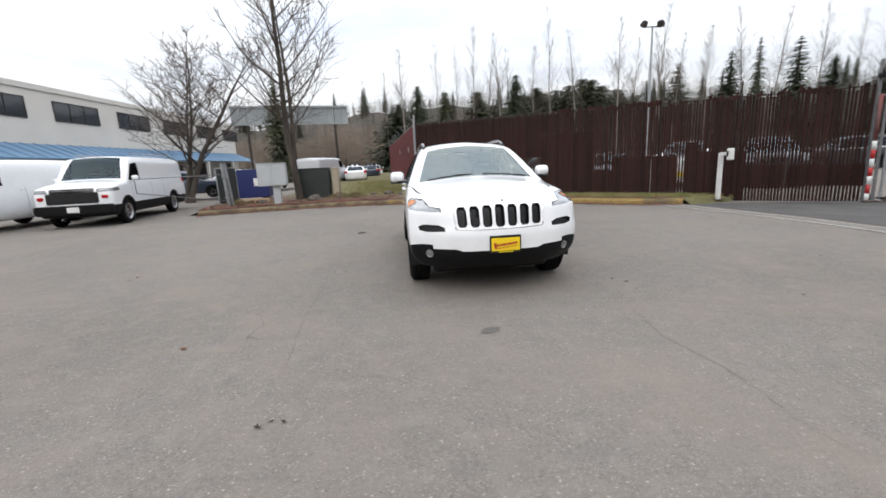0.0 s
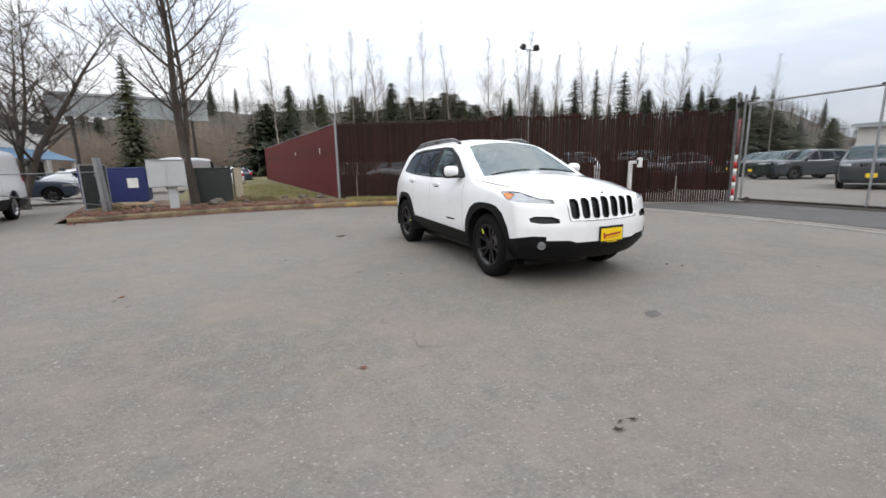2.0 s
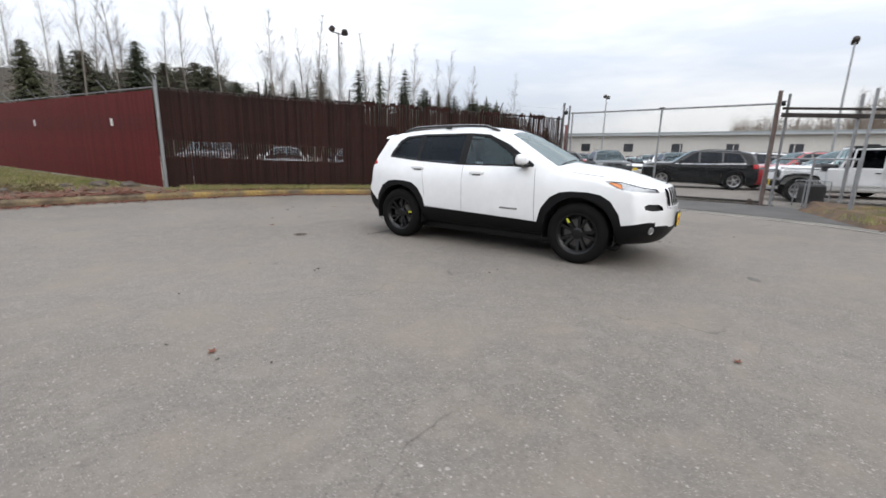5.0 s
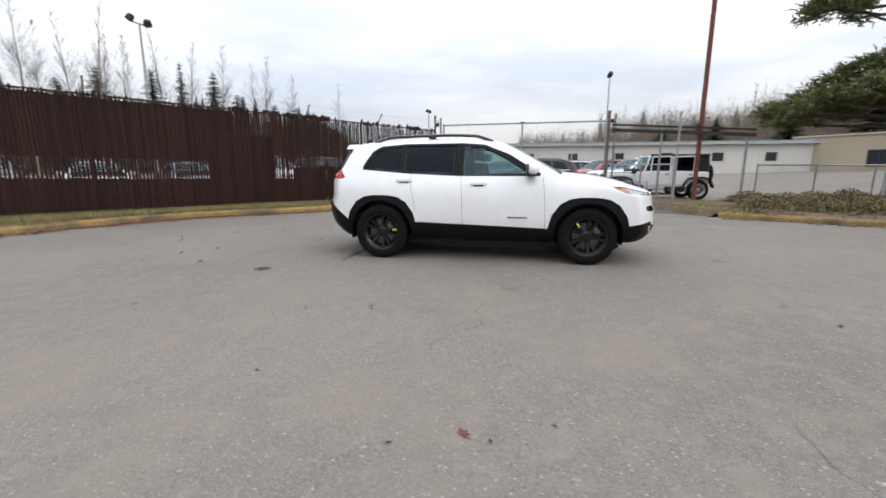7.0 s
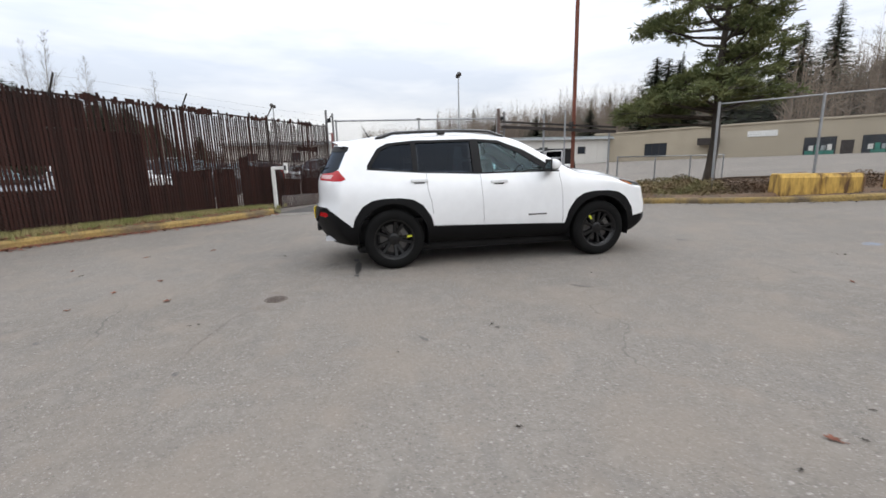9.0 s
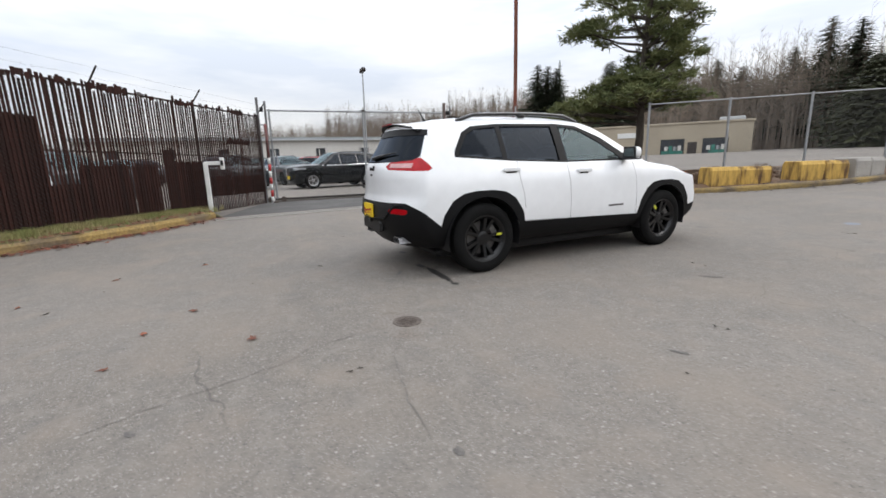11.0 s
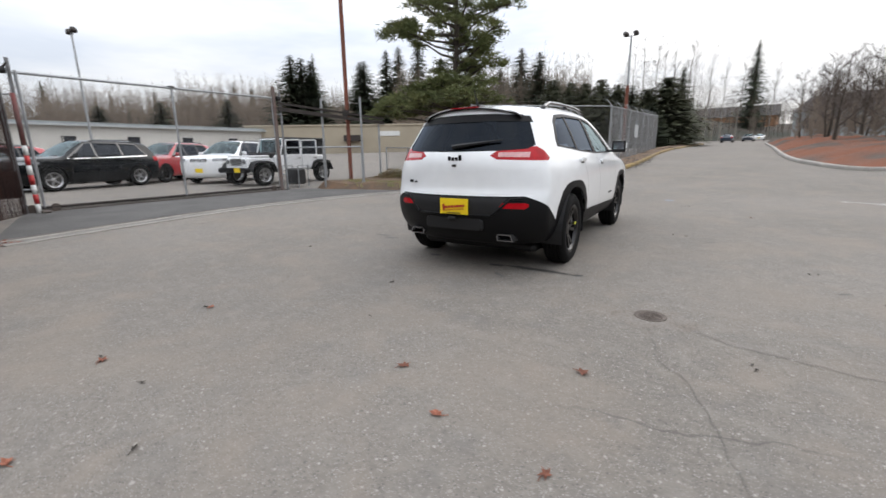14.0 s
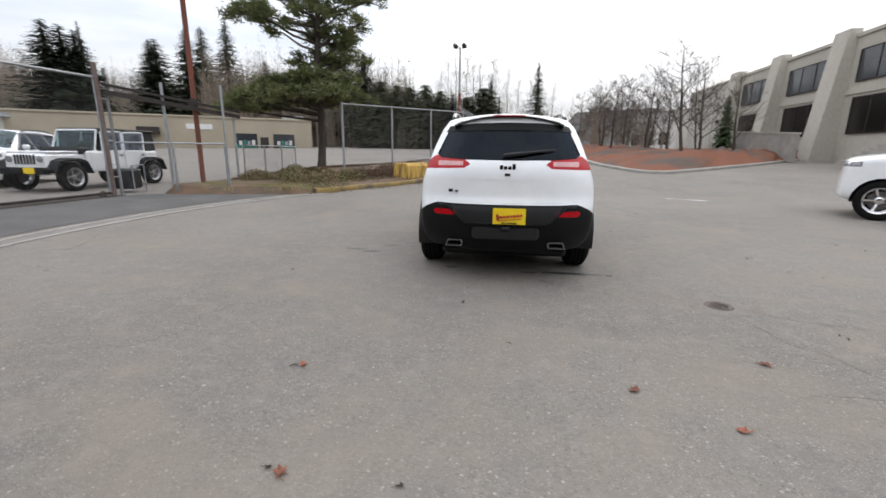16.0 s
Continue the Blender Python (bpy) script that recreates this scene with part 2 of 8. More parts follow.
SEAT = material("dark_seat_cloth", (0.03, 0.03, 0.032), 0.9, spread=0.2, scale=6, fine=150, bump=0.1)
PLATE = material("yellow_plate", (0.85, 0.60, 0.01), 0.45, spread=0.06, scale=6, fine=50, bump=0)
PLATE_RED = material("plate_script_red", (0.45, 0.05, 0.02), 0.5, spread=0.1, scale=6, fine=50, bump=0)
LAMP_RED = material("tail_lamp_red", (0.42, 0.004, 0.010), 0.22, spread=0.2, scale=14, fine=60, bump=0, coat=0.12, spec=0.25)
LAMP_PALE = material("tail_lamp_clear", (0.62, 0.34, 0.34), 0.2, spread=0.2, scale=20, fine=60, bump=0, coat=0.3)
LAMP_CLEAR = material("headlamp_lens", (0.30, 0.31, 0.32), 0.12, 0.4, spread=0.3, scale=12, fine=60, bump=0, coat=1.0)
AMBER = material("amber_lens", (0.55, 0.17, 0.03), 0.2, spread=0.1, scale=9, fine=60, bump=0, coat=0.3, spec=0.3)
CLEAR_GLASS = glass("clear_glass", (0.55, 0.74, 0.76), ior=1.6, gloss=(0.62, 0.76, 0.80))
SCREEN_GLASS = glass("windscreen_glass", (0.55, 0.70, 0.69), ior=2.6, gloss=(0.80, 0.90, 0.90))
TINT_GLASS = glass("dark_tinted_glass", (0.022, 0.027, 0.034), ior=1.42, gloss=(0.40, 0.46, 0.55))
WINDOW_GLASS = material("dark_window_glass", (0.035, 0.04, 0.048), 0.08, spread=0.15, scale=0.6, fine=5, bump=0, spec=0.8)


def paint(name, colour, coat=1.0, rough=0.35, spec=0.5):
    return material(name, colour, rough, spread=0.04, scale=1.5, fine=8, bump=0, coat=coat, spec=spec)


WHITE_CAR = paint("white_car_paint", (0.80, 0.81, 0.82))
BLACK_CAR = paint("black_car_paint", (0.004, 0.005, 0.006), 0.35, 0.15, 0.12)
GREY_CAR = paint("grey_car_paint", (0.026, 0.032, 0.037), 0.6, 0.35, 0.3)
DARK_GREEN_CAR = paint("dark_green_car_paint", (0.012, 0.022, 0.019), 0.5, 0.3, 0.2)
RED_CAR = paint("red_car_paint", (0.36, 0.008, 0.014))
SILVER_CAR = paint("silver_car_paint", (0.45, 0.46, 0.47))
BLUE_CAR = paint("blue_car_paint", (0.02, 0.032, 0.055), 0.6)
BARK = material("grey_brown_bark", (0.075, 0.060, 0.048), 0.9, spread=0.4, scale=4, fine=30, bump=0.5, stretch_z=0.3)
PALE_BARK = material("pale_birch_bark", (0.27, 0.245, 0.21), 0.9, spread=0.35, scale=3, fine=30, bump=0.3, stretch_z=0.5)
TWIG = material("bare_twigs", (0.105, 0.083, 0.07), 0.9, spread=0.3, scale=2, fine=20, bump=0)
NEEDLES = material("pine_needles", (0.190, 0.200, 0.085), 0.8, spread=0.4, scale=1.6, fine=10, bump=0, second=(0.095, 0.115, 0.048), spec=0.2)
FAR_NEEDLES = material("dark_fir_needles", (0.056, 0.068, 0.030), 0.85, spread=0.4, scale=0.5, fine=6, bump=0, second=(0.030, 0.042, 0.024))
OLIVE_NEEDLES = material("olive_conifer_needles", (0.068, 0.072, 0.032), 0.85, spread=0.4, scale=0.6, fine=8, bump=0, second=(0.045, 0.05, 0.025))
DULL_CHROME = material("smoky_chrome", (0.32, 0.32, 0.33), 0.3, 0.9, spread=0.2, scale=12, fine=50, bump=0)
HEDGE = material("evergreen_leaves", (0.055, 0.095, 0.03), 0.75, spread=0.4, scale=1.5, fine=12, bump=0)
SHRUB = material("brown_green_shrub", (0.13, 0.13, 0.045), 0.85, spread=0.4, scale=2, fine=15, bump=0, second=(0.17, 0.11, 0.06))
BRUSH = material("winter_brushwood", (0.235, 0.190, 0.150), 0.95, spread=0.35, scale=0.10, fine=1.5, bump=0, second=(0.150, 0.122, 0.098))
SLOPE_BRUSH = material("dark_winter_woods", (0.088, 0.070, 0.056), 0.95, spread=0.45, scale=0.15, fine=1.5, bump=0, second=(0.052, 0.048, 0.038))
HILL = material("wooded_hillside", (0.075, 0.058, 0.045), 0.95, spread=0.5, scale=0.10, fine=1.2, bump=0.8, second=(0.035, 0.036, 0.026))
STUCCO = material("off_white_stucco", (0.66, 0.63, 0.58), 0.85, spread=0.08, scale=0.4, fine=20, bump=0.1)
PALE_METAL = material("pale_metal_wall", (0.62, 0.60, 0.56), 0.6, spread=0.1, scale=0.3, fine=10, bump=0.05, stretch_z=0.2)
TAN_WALL = material("tan_block_wall", (0.40, 0.345, 0.26), 0.85, spread=0.12, scale=0.3, fine=8, bump=0.1)
OFFICE = material("grey_beige_concrete", (0.47, 0.44, 0.38), 0.8, spread=0.15, scale=0.3, fine=8, bump=0.1, stretch_z=0.4)
BLUE_AWNING = material("blue_metal_awning", (0.12, 0.23, 0.36), 0.5, spread=0.15, scale=0.5, fine=10, bump=0.05)
BLUE_PLASTIC = material("blue_plastic", (0.012, 0.022, 0.12), 0.5, spread=0.15, scale=3, fine=30, bump=0.05)
GREY_CABINET = material("grey_cabinet_paint", (0.42, 0.44, 0.45), 0.55, spread=0.1, scale=2, fine=25, bump=0.05)
DARK_PANEL = material("black_green_panel", (0.022, 0.028, 0.026), 0.6, spread=0.3, scale=2, fine=25, bump=0.1)
GREY_PANEL = material("weathered_grey_panel", (0.30, 0.325, 0.33), 0.75, spread=0.25, scale=0.8, fine=10, bump=0.1)
ROOF_DARK = material("dark_roof", (0.07, 0.06, 0.055), 0.8, spread=0.25, scale=0.6, fine=10, bump=0.15)
LEAF = material("fallen_red_leaf", (0.22, 0.075, 0.042), 0.8, spread=0.3, scale=20, fine=80, bump=0.1, by_object=0.3)
DEBRIS = material("dark_debris", (0.045, 0.035, 0.028), 0.9, spread=0.4, scale=20, fine=80, bump=0.2, by_object=0.3)
IRON = material("cast_iron", (0.125, 0.100, 0.084), 0.8, 0.1, spread=0.35, scale=8, fine=60, bump=0.2)
OIL = material("oil_stain", (0.035, 0.032, 0.03), 0.6, spread=0.3, scale=6, fine=60, bump=0.1)
STONE = material("grey_boulder", (0.115, 0.095, 0.078), 0.9, spread=0.35, scale=4, fine=30, bump=0.5)
WOOD = material("raw_timber", (0.34, 0.23, 0.13), 0.8, spread=0.25, scale=4, fine=40, bump=0.15)


# ---- mesh helpers ----
class Shape:
    """A growing list of vertices and faces that becomes one mesh."""

    def __init__(self):
        self.v, self.f, self.smooth = [], [], False

    def add(self, verts, faces):
        n = len(self.v)
        self.v += [tuple(p) for p in verts]
        self.f += [tuple(i + n for i in f) for f in faces]
        return self

    def box(self, size, at=(0, 0, 0), turn=0.0, m=None, chamfer=0.0, taper=1.0):
        """A box, its upright edges chamfered where asked; at is the middle of its base."""
        sx, sy, sz = size[0] / 2, size[1] / 2, size[2]
        c = min(chamfer, sx * 0.9, sy * 0.9)
        ring = [(sx - c, -sy), (sx, -sy + c), (sx, sy - c), (sx - c, sy), (-sx + c, sy), (-sx, sy - c), (-sx, -sy + c), (-sx + c, -sy)] if c else [(sx, -sy), (sx, sy), (-sx, sy), (-sx, -sy)]
        k = len(ring)
        levels = [(0, 1 - c / max(sx, sy) if c else 1), (c, 1), (sz - c, taper), (sz, taper * (1 - c / max(sx, sy)))] if c and sz > 2 * c else [(0, 1), (sz, taper)]
        mm = (Matrix.Translation(at) @ Matrix.Rotation(radians(turn), 4, "Z")) if m is None else m
        verts = [mm @ Vector((x * s, y * s, z)) for z, s in levels for x, y in ring]
        faces = [tuple(range(k))[::-1], tuple(range(k * (len(levels) - 1), k * len(levels)))]
        for l in range(len(levels) - 1):
            faces += [(l * k + i, l * k + (i + 1) % k, (l + 1) * k + (i + 1) % k, (l + 1) * k + i) for i in range(k)]
        return self.add(verts, faces)

    def tube(self, points, radii, sides=6, cap=True):
        """A tube along points; radii one number or one a point."""
        pts = [Vector(p) for p in points]
        r = radii if hasattr(radii, "__len__") else [radii] * len(pts)
        verts, k = [], sides
        side = None
        for i, p in enumerate(pts):
            d = (pts[min(i + 1, len(pts) - 1)] - pts[max(i - 1, 0)]).normalized()
            if side is None:
                side = d.orthogonal().normalized()
            side = (side - d * side.dot(d)).normalized()
            up = d.cross(side)
            verts += [p + (side * math.cos(2 * math.pi * j / k) + up * math.sin(2 * math.pi * j / k)) * r[i] for j in range(k)]
        faces = [(i * k + j, i * k + (j + 1) % k, (i + 1) * k + (j + 1) % k, (i + 1) * k + j) for i in range(len(pts) - 1) for j in range(k)]
        if cap:
            faces += [tuple(range(k))[::-1], tuple(range((len(pts) - 1) * k, len(pts) * k))]
        return self.add(verts, faces)

    def prism(self, outline, depth, m):
        """An outline in the plane's x and y, thickened along its z from 0 to depth."""
        k = len(outline)
        verts = [m @ Vector((x, y, z)) for z in (0, depth) for x, y in outline]
        faces = [tuple(range(k))[::-1], tuple(range(k, 2 * k))] + [(i, (i + 1) % k, k + (i + 1) % k, k + i) for i in range(k)]
        return self.add(verts, faces)

    def lathe(self, profile, m, sides=32, closed=True):
        """A profile of (radius, height) turned round the z axis of m."""
        k, n = sides, len(profile)
        verts = [m @ Vector((r * math.cos(2 * math.pi * j / k), r * math.sin(2 * math.pi * j / k), h)) for r, h in profile for j in range(k)]
        faces = [(i * k + j, i * k + (j + 1) % k, (i + 1) * k + (j + 1) % k, (i + 1) * k + j) for i in range(n - 1) for j in range(k)]
        if closed:
            faces += [tuple(range(k))[::-1], tuple(range((n - 1) * k, n * k))]
        return self.add(verts, faces)

    def data(self, name, mat, smooth=None):
        me = bpy.data.meshes.new(name)
        me.from_pydata(self.v, [], self.f)
        if mat:
            me.materials.append(mat)
        if self.smooth if smooth is None else smooth:
            me.polygons.foreach_set("use_smooth", [True] * len(me.polygons))
        me.update()
        return me


def part(name, shape, mat, parent=None, label="", smooth=None):
    ob = new(name, shape.data(name, mat, smooth))
    if parent is not None:
        ob.parent = parent
    if label:
        tagged(ob, label)
    return ob


def thing(name, m, label, category, group="", kind=""):
    """An Empty at the thing's base, to which its parts are given."""
    ob = new(name)
    ob.empty_display_size = 0.2
    ob.matrix_world = m
    return tagged(ob, label, category, group, kind)


def rise_of(x, y):
    """Height of the road surface: level round the turning circle, climbing towards -y."""
    r = max(0.0, 1.0 - y)
    return 0.035 * r * min(1.0, r / 4) if r < 30 else 0.035 * 30 + 0.020 * (r - 30)


def smoothstep(a, b, x):
    t = min(1.0, max(0.0, (x - a) / (b - a)))
    return t * t * (3 - 2 * t)


def interp(pts, x):
    """Smooth curve through (x, value) points in rising x."""
    if x <= pts[0][0]:
        return pts[0][1]
    if x >= pts[-1][0]:
        return pts[-1][1]
    for i in range(len(pts) - 1):
        if x <= pts[i + 1][0]:
            x0, y0 = pts[i]
            x1, y1 = pts[i + 1]
            h = x1 - x0
            d = (y1 - y0) / h
            m0 = d if i == 0 else ((y1 - pts[i - 1][1]) / (x1 - pts[i - 1][0]))
            m1 = d if i + 2 >= len(pts) else ((pts[i + 2][1] - y0) / (pts[i + 2][0] - x0))
            if i > 0 and (y0 - pts[i - 1][1]) * d <= 0:
                m0 = 0
            if i + 2 < len(pts) and (pts[i + 2][1] - y1) * d <= 0:
                m1 = 0
            m0, m1 = (max(-3 * abs(d), min(3 * abs(d), q)) for q in (m0, m1))
            t = (x - x0) / h
            return (2 * t**3 - 3 * t**2 + 1) * y0 + (t**3 - 2 * t**2 + t) * h * m0 + (-2 * t**3 + 3 * t**2) * y1 + (t**3 - t**2) * h * m1


# ---- ground ----
def axis(*spans):
    out = []
    for a, b, step in spans:
        n = max(1, round((b - a) / step))
        out += [a + (b - a) * i / n for i in range(n)]
    return out + [spans[-1][1]]


def ground_sheet():
    xs = axis((-2500, -300, 400), (-300, -40, 20), (-40, 60, 2.0), (60, 300, 20), (300, 2500, 400))
    ys = axis((-2500, -300, 400), (-300, -60, 20), (-60, 40, 2.0), (40, 300, 20), (300, 2500, 400))
    s = Shape()
    s.add([(x, y, rise_of(x, max(y, -160))) for y in ys for x in xs], [(j * len(xs) + i, j * len(xs) + i + 1, (j + 1) * len(xs) + i + 1, (j + 1) * len(xs) + i) for j in range(len(ys) - 1) for i in range(len(xs) - 1)])
    ob = part("ground", s, ASPHALT, smooth=True)
    return tagged(ob, "worn grey asphalt of the turning circle and yard", "ground", kind="structure")


ground_sheet()


def curve_points(pts, step=0.5):
    """Points along a smooth line through pts (Catmull-Rom), about step apart."""
    p = [Vector((*q, 0)) if len(q) == 2 else Vector(q) for q in pts]
    p = [2 * p[0] - p[1]] + p + [2 * p[-1] - p[-2]]
    out = []
    for i in range(1, len(p) - 2):
        n = max(1, int((p[i + 1] - p[i]).length / step))
        for k in range(n):
            t = k / n
            out.append(0.5 * (2 * p[i] + (p[i + 1] - p[i - 1]) * t + (2 * p[i - 1] - 5 * p[i] + 4 * p[i + 1] - p[i + 2]) * t * t + (3 * p[i] - p[i - 1] - 3 * p[i + 1] + p[i + 2]) * t**3))
    out.append(p[-2])
    return [Vector((q.x, q.y, 0)) for q in out]


def strip(line, sections, z_of=rise_of):
    """A band along a line: sections are (offset to the left of the line, height)."""
    s, k = Shape(), len(sections)
    verts = []
    for i, p in enumerate(line):
        d = (line[min(i + 1, len(line) - 1)] - line[max(i - 1, 0)]).normalized()
        left = Vector((-d.y, d.x, 0))
        for o, h in sections:
            q = p + left * o
            verts.append((q.x, q.y, z_of(p.x, p.y) + h))
    faces = [(i * k + j, i * k + j + 1, (i + 1) * k + j + 1, (i + 1) * k + j) for i in range(len(line) - 1) for j in range(k - 1)]
    s.add(verts, faces)
    s.add([verts[j] for j in range(k)], [tuple(range(k))])
    s.add([verts[(len(line) - 1) * k + j] for j in range(k)], [tuple(range(k))[::-1]])
    return s


KERB_PROFILE = [(0.0, -0.05), (0.0, 0.10), (0.03, 0.145), (0.16, 0.15), (0.17, -0.05)]
NORTH_LINE = curve_points([(-8.3, 15.5), (-6.0, 16.1), (-3.6, 16.45), (-1.0, 16.15), (1.2, 15.6), (2.7, 14.75), (3.9, 13.55), (4.9, 12.75), (6.15, 12.05)])
EAST_LINE = curve_points([(5.65, 2.5), (4.9, 0.6), (3.7, -1.6), (2.75, -3.6), (2.3, -6), (2.2, -9), (2.6, -15), (3.3, -27), (3.6, -60)])
WEST_LINE = curve_points([(-3.4, -60), (-3.5, -36), (-3.6, -22), (-3.85, -14), (-4.5, -10.2), (-5.2, -8.0), (-6.3, -7.6), (-8.2, -9.4), (-11.0, -12.5), (-15.5, -17.6), (-21.2, -24.5)])


def kerb(name, line, mat, label):
    return tagged(part(name, strip(line, KERB_PROFILE), mat), label, "kerb", kind="structure")


HALF = len(NORTH_LINE) // 2 - 3
kerb("kerb_north", NORTH_LINE[HALF:], YELLOW_KERB, "worn yellow painted concrete kerb with leaves against it")
DIRTY_KERB = material("mossy_dirty_kerb", (0.22, 0.17, 0.10), 0.9, spread=0.35, scale=2.5, fine=24, bump=0.35, second=(0.10, 0.075, 0.05), ramp=(0.38, 0.6))
kerb("kerb_northwest", NORTH_LINE[:HALF + 1], DIRTY_KERB, "dirty brown-stained concrete kerb with leaves against it")
kerb("kerb_east", EAST_LINE, YELLOW_KERB, "yellow painted concrete kerb beside the road")
kerb("kerb_west", WEST_LINE[::1], CONCRETE, "grey concrete kerb round the bark bed")


def verge(name, line, back, mat, label, bumpy=0.05, mound=0.0):
    """Raised bed from behind a kerb line to a back line of as many points."""
    n, m = len(line), 8
    verts = []
    for i, p in enumerate(line):
        d = (line[min(i + 1, n - 1)] - line[max(i - 1, 0)]).normalized()
        left = Vector((-d.y, d.x, 0))
        a = p + left * 0.15
        b = back[min(len(back) - 1, round(i * (len(back) - 1) / (n - 1)))]
        for j in range(m + 1):
            q = a.lerp(b, j / m)
            verts.append((q.x, q.y, rise_of(q.x, q.y) + 0.13 + (bumpy * noise.noise((q.x * 0.8, q.y * 0.8, 3)) + bumpy * 0.5 if j else 0) + mound * min(1.0, j / 2.5) * smoothstep(8.5, 6.0, j)))
    s = Shape().add(verts, [(i * (m + 1) + j, i * (m + 1) + j + 1, (i + 1) * (m + 1) + j + 1, (i + 1) * (m + 1) + j) for i in range(n - 1) for j in range(m)])
    edge = [verts[j] for j in range(m + 1)] + [verts[i * (m + 1) + m] for i in range(1, n)] + [verts[(n - 1) * (m + 1) + j] for j in range(m - 1, -1, -1)]
    out = []
    for k, (x, y, z) in enumerate(edge):
        a, b = Vector(edge[max(k - 1, 0)]), Vector(edge[min(k + 1, len(edge) - 1)])
        d = (b - a).normalized()
        out.append((x + d.y * -0.35, y + d.x * 0.35, rise_of(x, y) - 0.03))
    k = len(edge)
    s.add(edge + out, [(i, i + 1, k + i + 1, k + i) for i in range(k - 1)])
    return tagged(part(name, s, mat, smooth=True), label, "ground", kind="structure")


FENCE_A, FENCE_B = Vector((-0.95, 18.0, 0)), Vector((9.85, 10.95, 0))
CUT = len(NORTH_LINE) // 2 - 2
verge("verge_grass", NORTH_LINE[CUT:], [Vector((-1.0, 18.3, 0)), Vector((0.0, 17.7, 0)), Vector((3.0, 15.7, 0)), Vector((5.0, 14.3, 0)), Vector((7.6, 12.55, 0))], GRASS, "thin grass verge along the slatted fence")
verge("verge_soil", NORTH_LINE[:CUT + 1], [Vector((-9.5, 20, 0)), Vector((-6.5, 23, 0)), Vector((-4.0, 22.5, 0)), Vector((-1.0, 18.3, 0))], SOIL, "leaf-strewn soil verge behind the kerb")
verge("verge_mulch", WEST_LINE, [Vector((-9, -60, 0)), Vector((-10, -30, 0)), Vector((-12, -28, 0)), Vector((-17, -29, 0)), Vector((-21.5, -29.5, 0))], BARK_MULCH, "red-brown bark mulch bed", 0.35, 0.42)
verge("verge_island", EAST_LINE, [Vector((9.3, 3.6, 0)), Vector((10.2, 1.5, 0)), Vector((10.5, -2, 0)), Vector((7.5, -5, 0)), Vector((4.5, -10, 0)), Vector((4.7, -28, 0)), Vector((5.0, -60, 0))], SOIL, "weedy planted island by the road", 0.12)


def lawn():
    s = Shape()
    xs, ys = axis((-7.0, -1.2, 0.8)), axis((19.0, 60.0, 1.5))
    s.add([(x - 0.10 * (y - 19), y, 0.14 + 0.05 * noise.noise((x, y, 0)) + 0.010 * (y - 19)) for y in ys for x in xs], [(j * len(xs) + i, j * len(xs) + i + 1, (j + 1) * len(xs) + i + 1, (j + 1) * len(xs) + i) for j in range(len(ys) - 1) for i in range(len(xs) - 1)])
    tagged(part("lawn", s, GRASS, smooth=True), "strip of green grass along the red fence", "grass", kind="structure")


lawn()
OLD_CONCRETE = material("old_grey_concrete", (0.205, 0.190, 0.170), 0.9, spread=0.3, scale=1.2, fine=30, bump=0.3, second=(0.150, 0.138, 0.124))
GUTTER_LINE = curve_points([(6.0, 12.1), (6.35, 10.6), (6.75, 8.6), (6.85, 6.6), (6.6, 4.6), (6.1, 3.0), (5.65, 2.3)])
tagged(part("gutter_strip", strip(GUTTER_LINE, [(-0.02, -0.02), (-0.02, 0.012), (-0.20, 0.008), (-0.21, 0.016), (-0.40, 0.014), (-0.40, -0.02)]), OLD_CONCRETE), "pale concrete gutter across the gate driveway", "gutter", kind="structure")

for edge in (-0.05, -0.40):
    tagged(part("gutter_edge", strip(GUTTER_LINE, [(edge, -0.02), (edge, 0.021), (edge - 0.055, 0.021), (edge - 0.055, -0.02)]), CONCRETE), "thin pale worn edge of the concrete gutter", "gutter", kind="structure")


def driveway():
    s = Shape()
    inner = [p for p in GUTTER_LINE]
    verts = []
    for i, p in enumerate(inner):
        q = Vector((10.0, 11.0 - 7.0 * i / (len(inner) - 1), 0))
        for j in range(5):
            r = p.lerp(q, 0.06 + 0.94 * j / 4)
            verts.append((r.x, r.y, 0.008 + rise_of(r.x, r.y)))
    s.add(verts, [(i * 5 + j, i * 5 + j + 1, (i + 1) * 5 + j + 1, (i + 1) * 5 + j) for i in range(len(inner) - 1) for j in range(4)])
    tagged(part("driveway", s, DARK_ASPHALT, smooth=True), "darker asphalt apron before the rolling gate", "driveway", kind="structure")


driveway()


# ---- vehicles ----
def inside(poly, x, y):
    hit = False
    for i in range(len(poly)):
        (x0, y0), (x1, y1) = poly[i], poly[i - 1]
        if (y0 > y) != (y1 > y) and x < (x1 - x0) * (y - y0) / (y1 - y0) + x0:
            hit = not hit
    return hit


def round_poly(cx, cz, r, n=28):
    return [(cx + r * math.cos(2 * math.pi * i / n), cz + r * math.sin(2 * math.pi * i / n)) for i in range(n)]


def arch_poly(ax):
    """Outline of a wheel-arch moulding: a flattened arch."""
    half = [(0.515, 0.20), (0.51, 0.42), (0.455, 0.63), (0.355, 0.772), (0.24, 0.838), (0.10, 0.860)]
    return [(ax - x, z) for x, z in half] + [(ax + x, z) for x, z in half[::-1]]


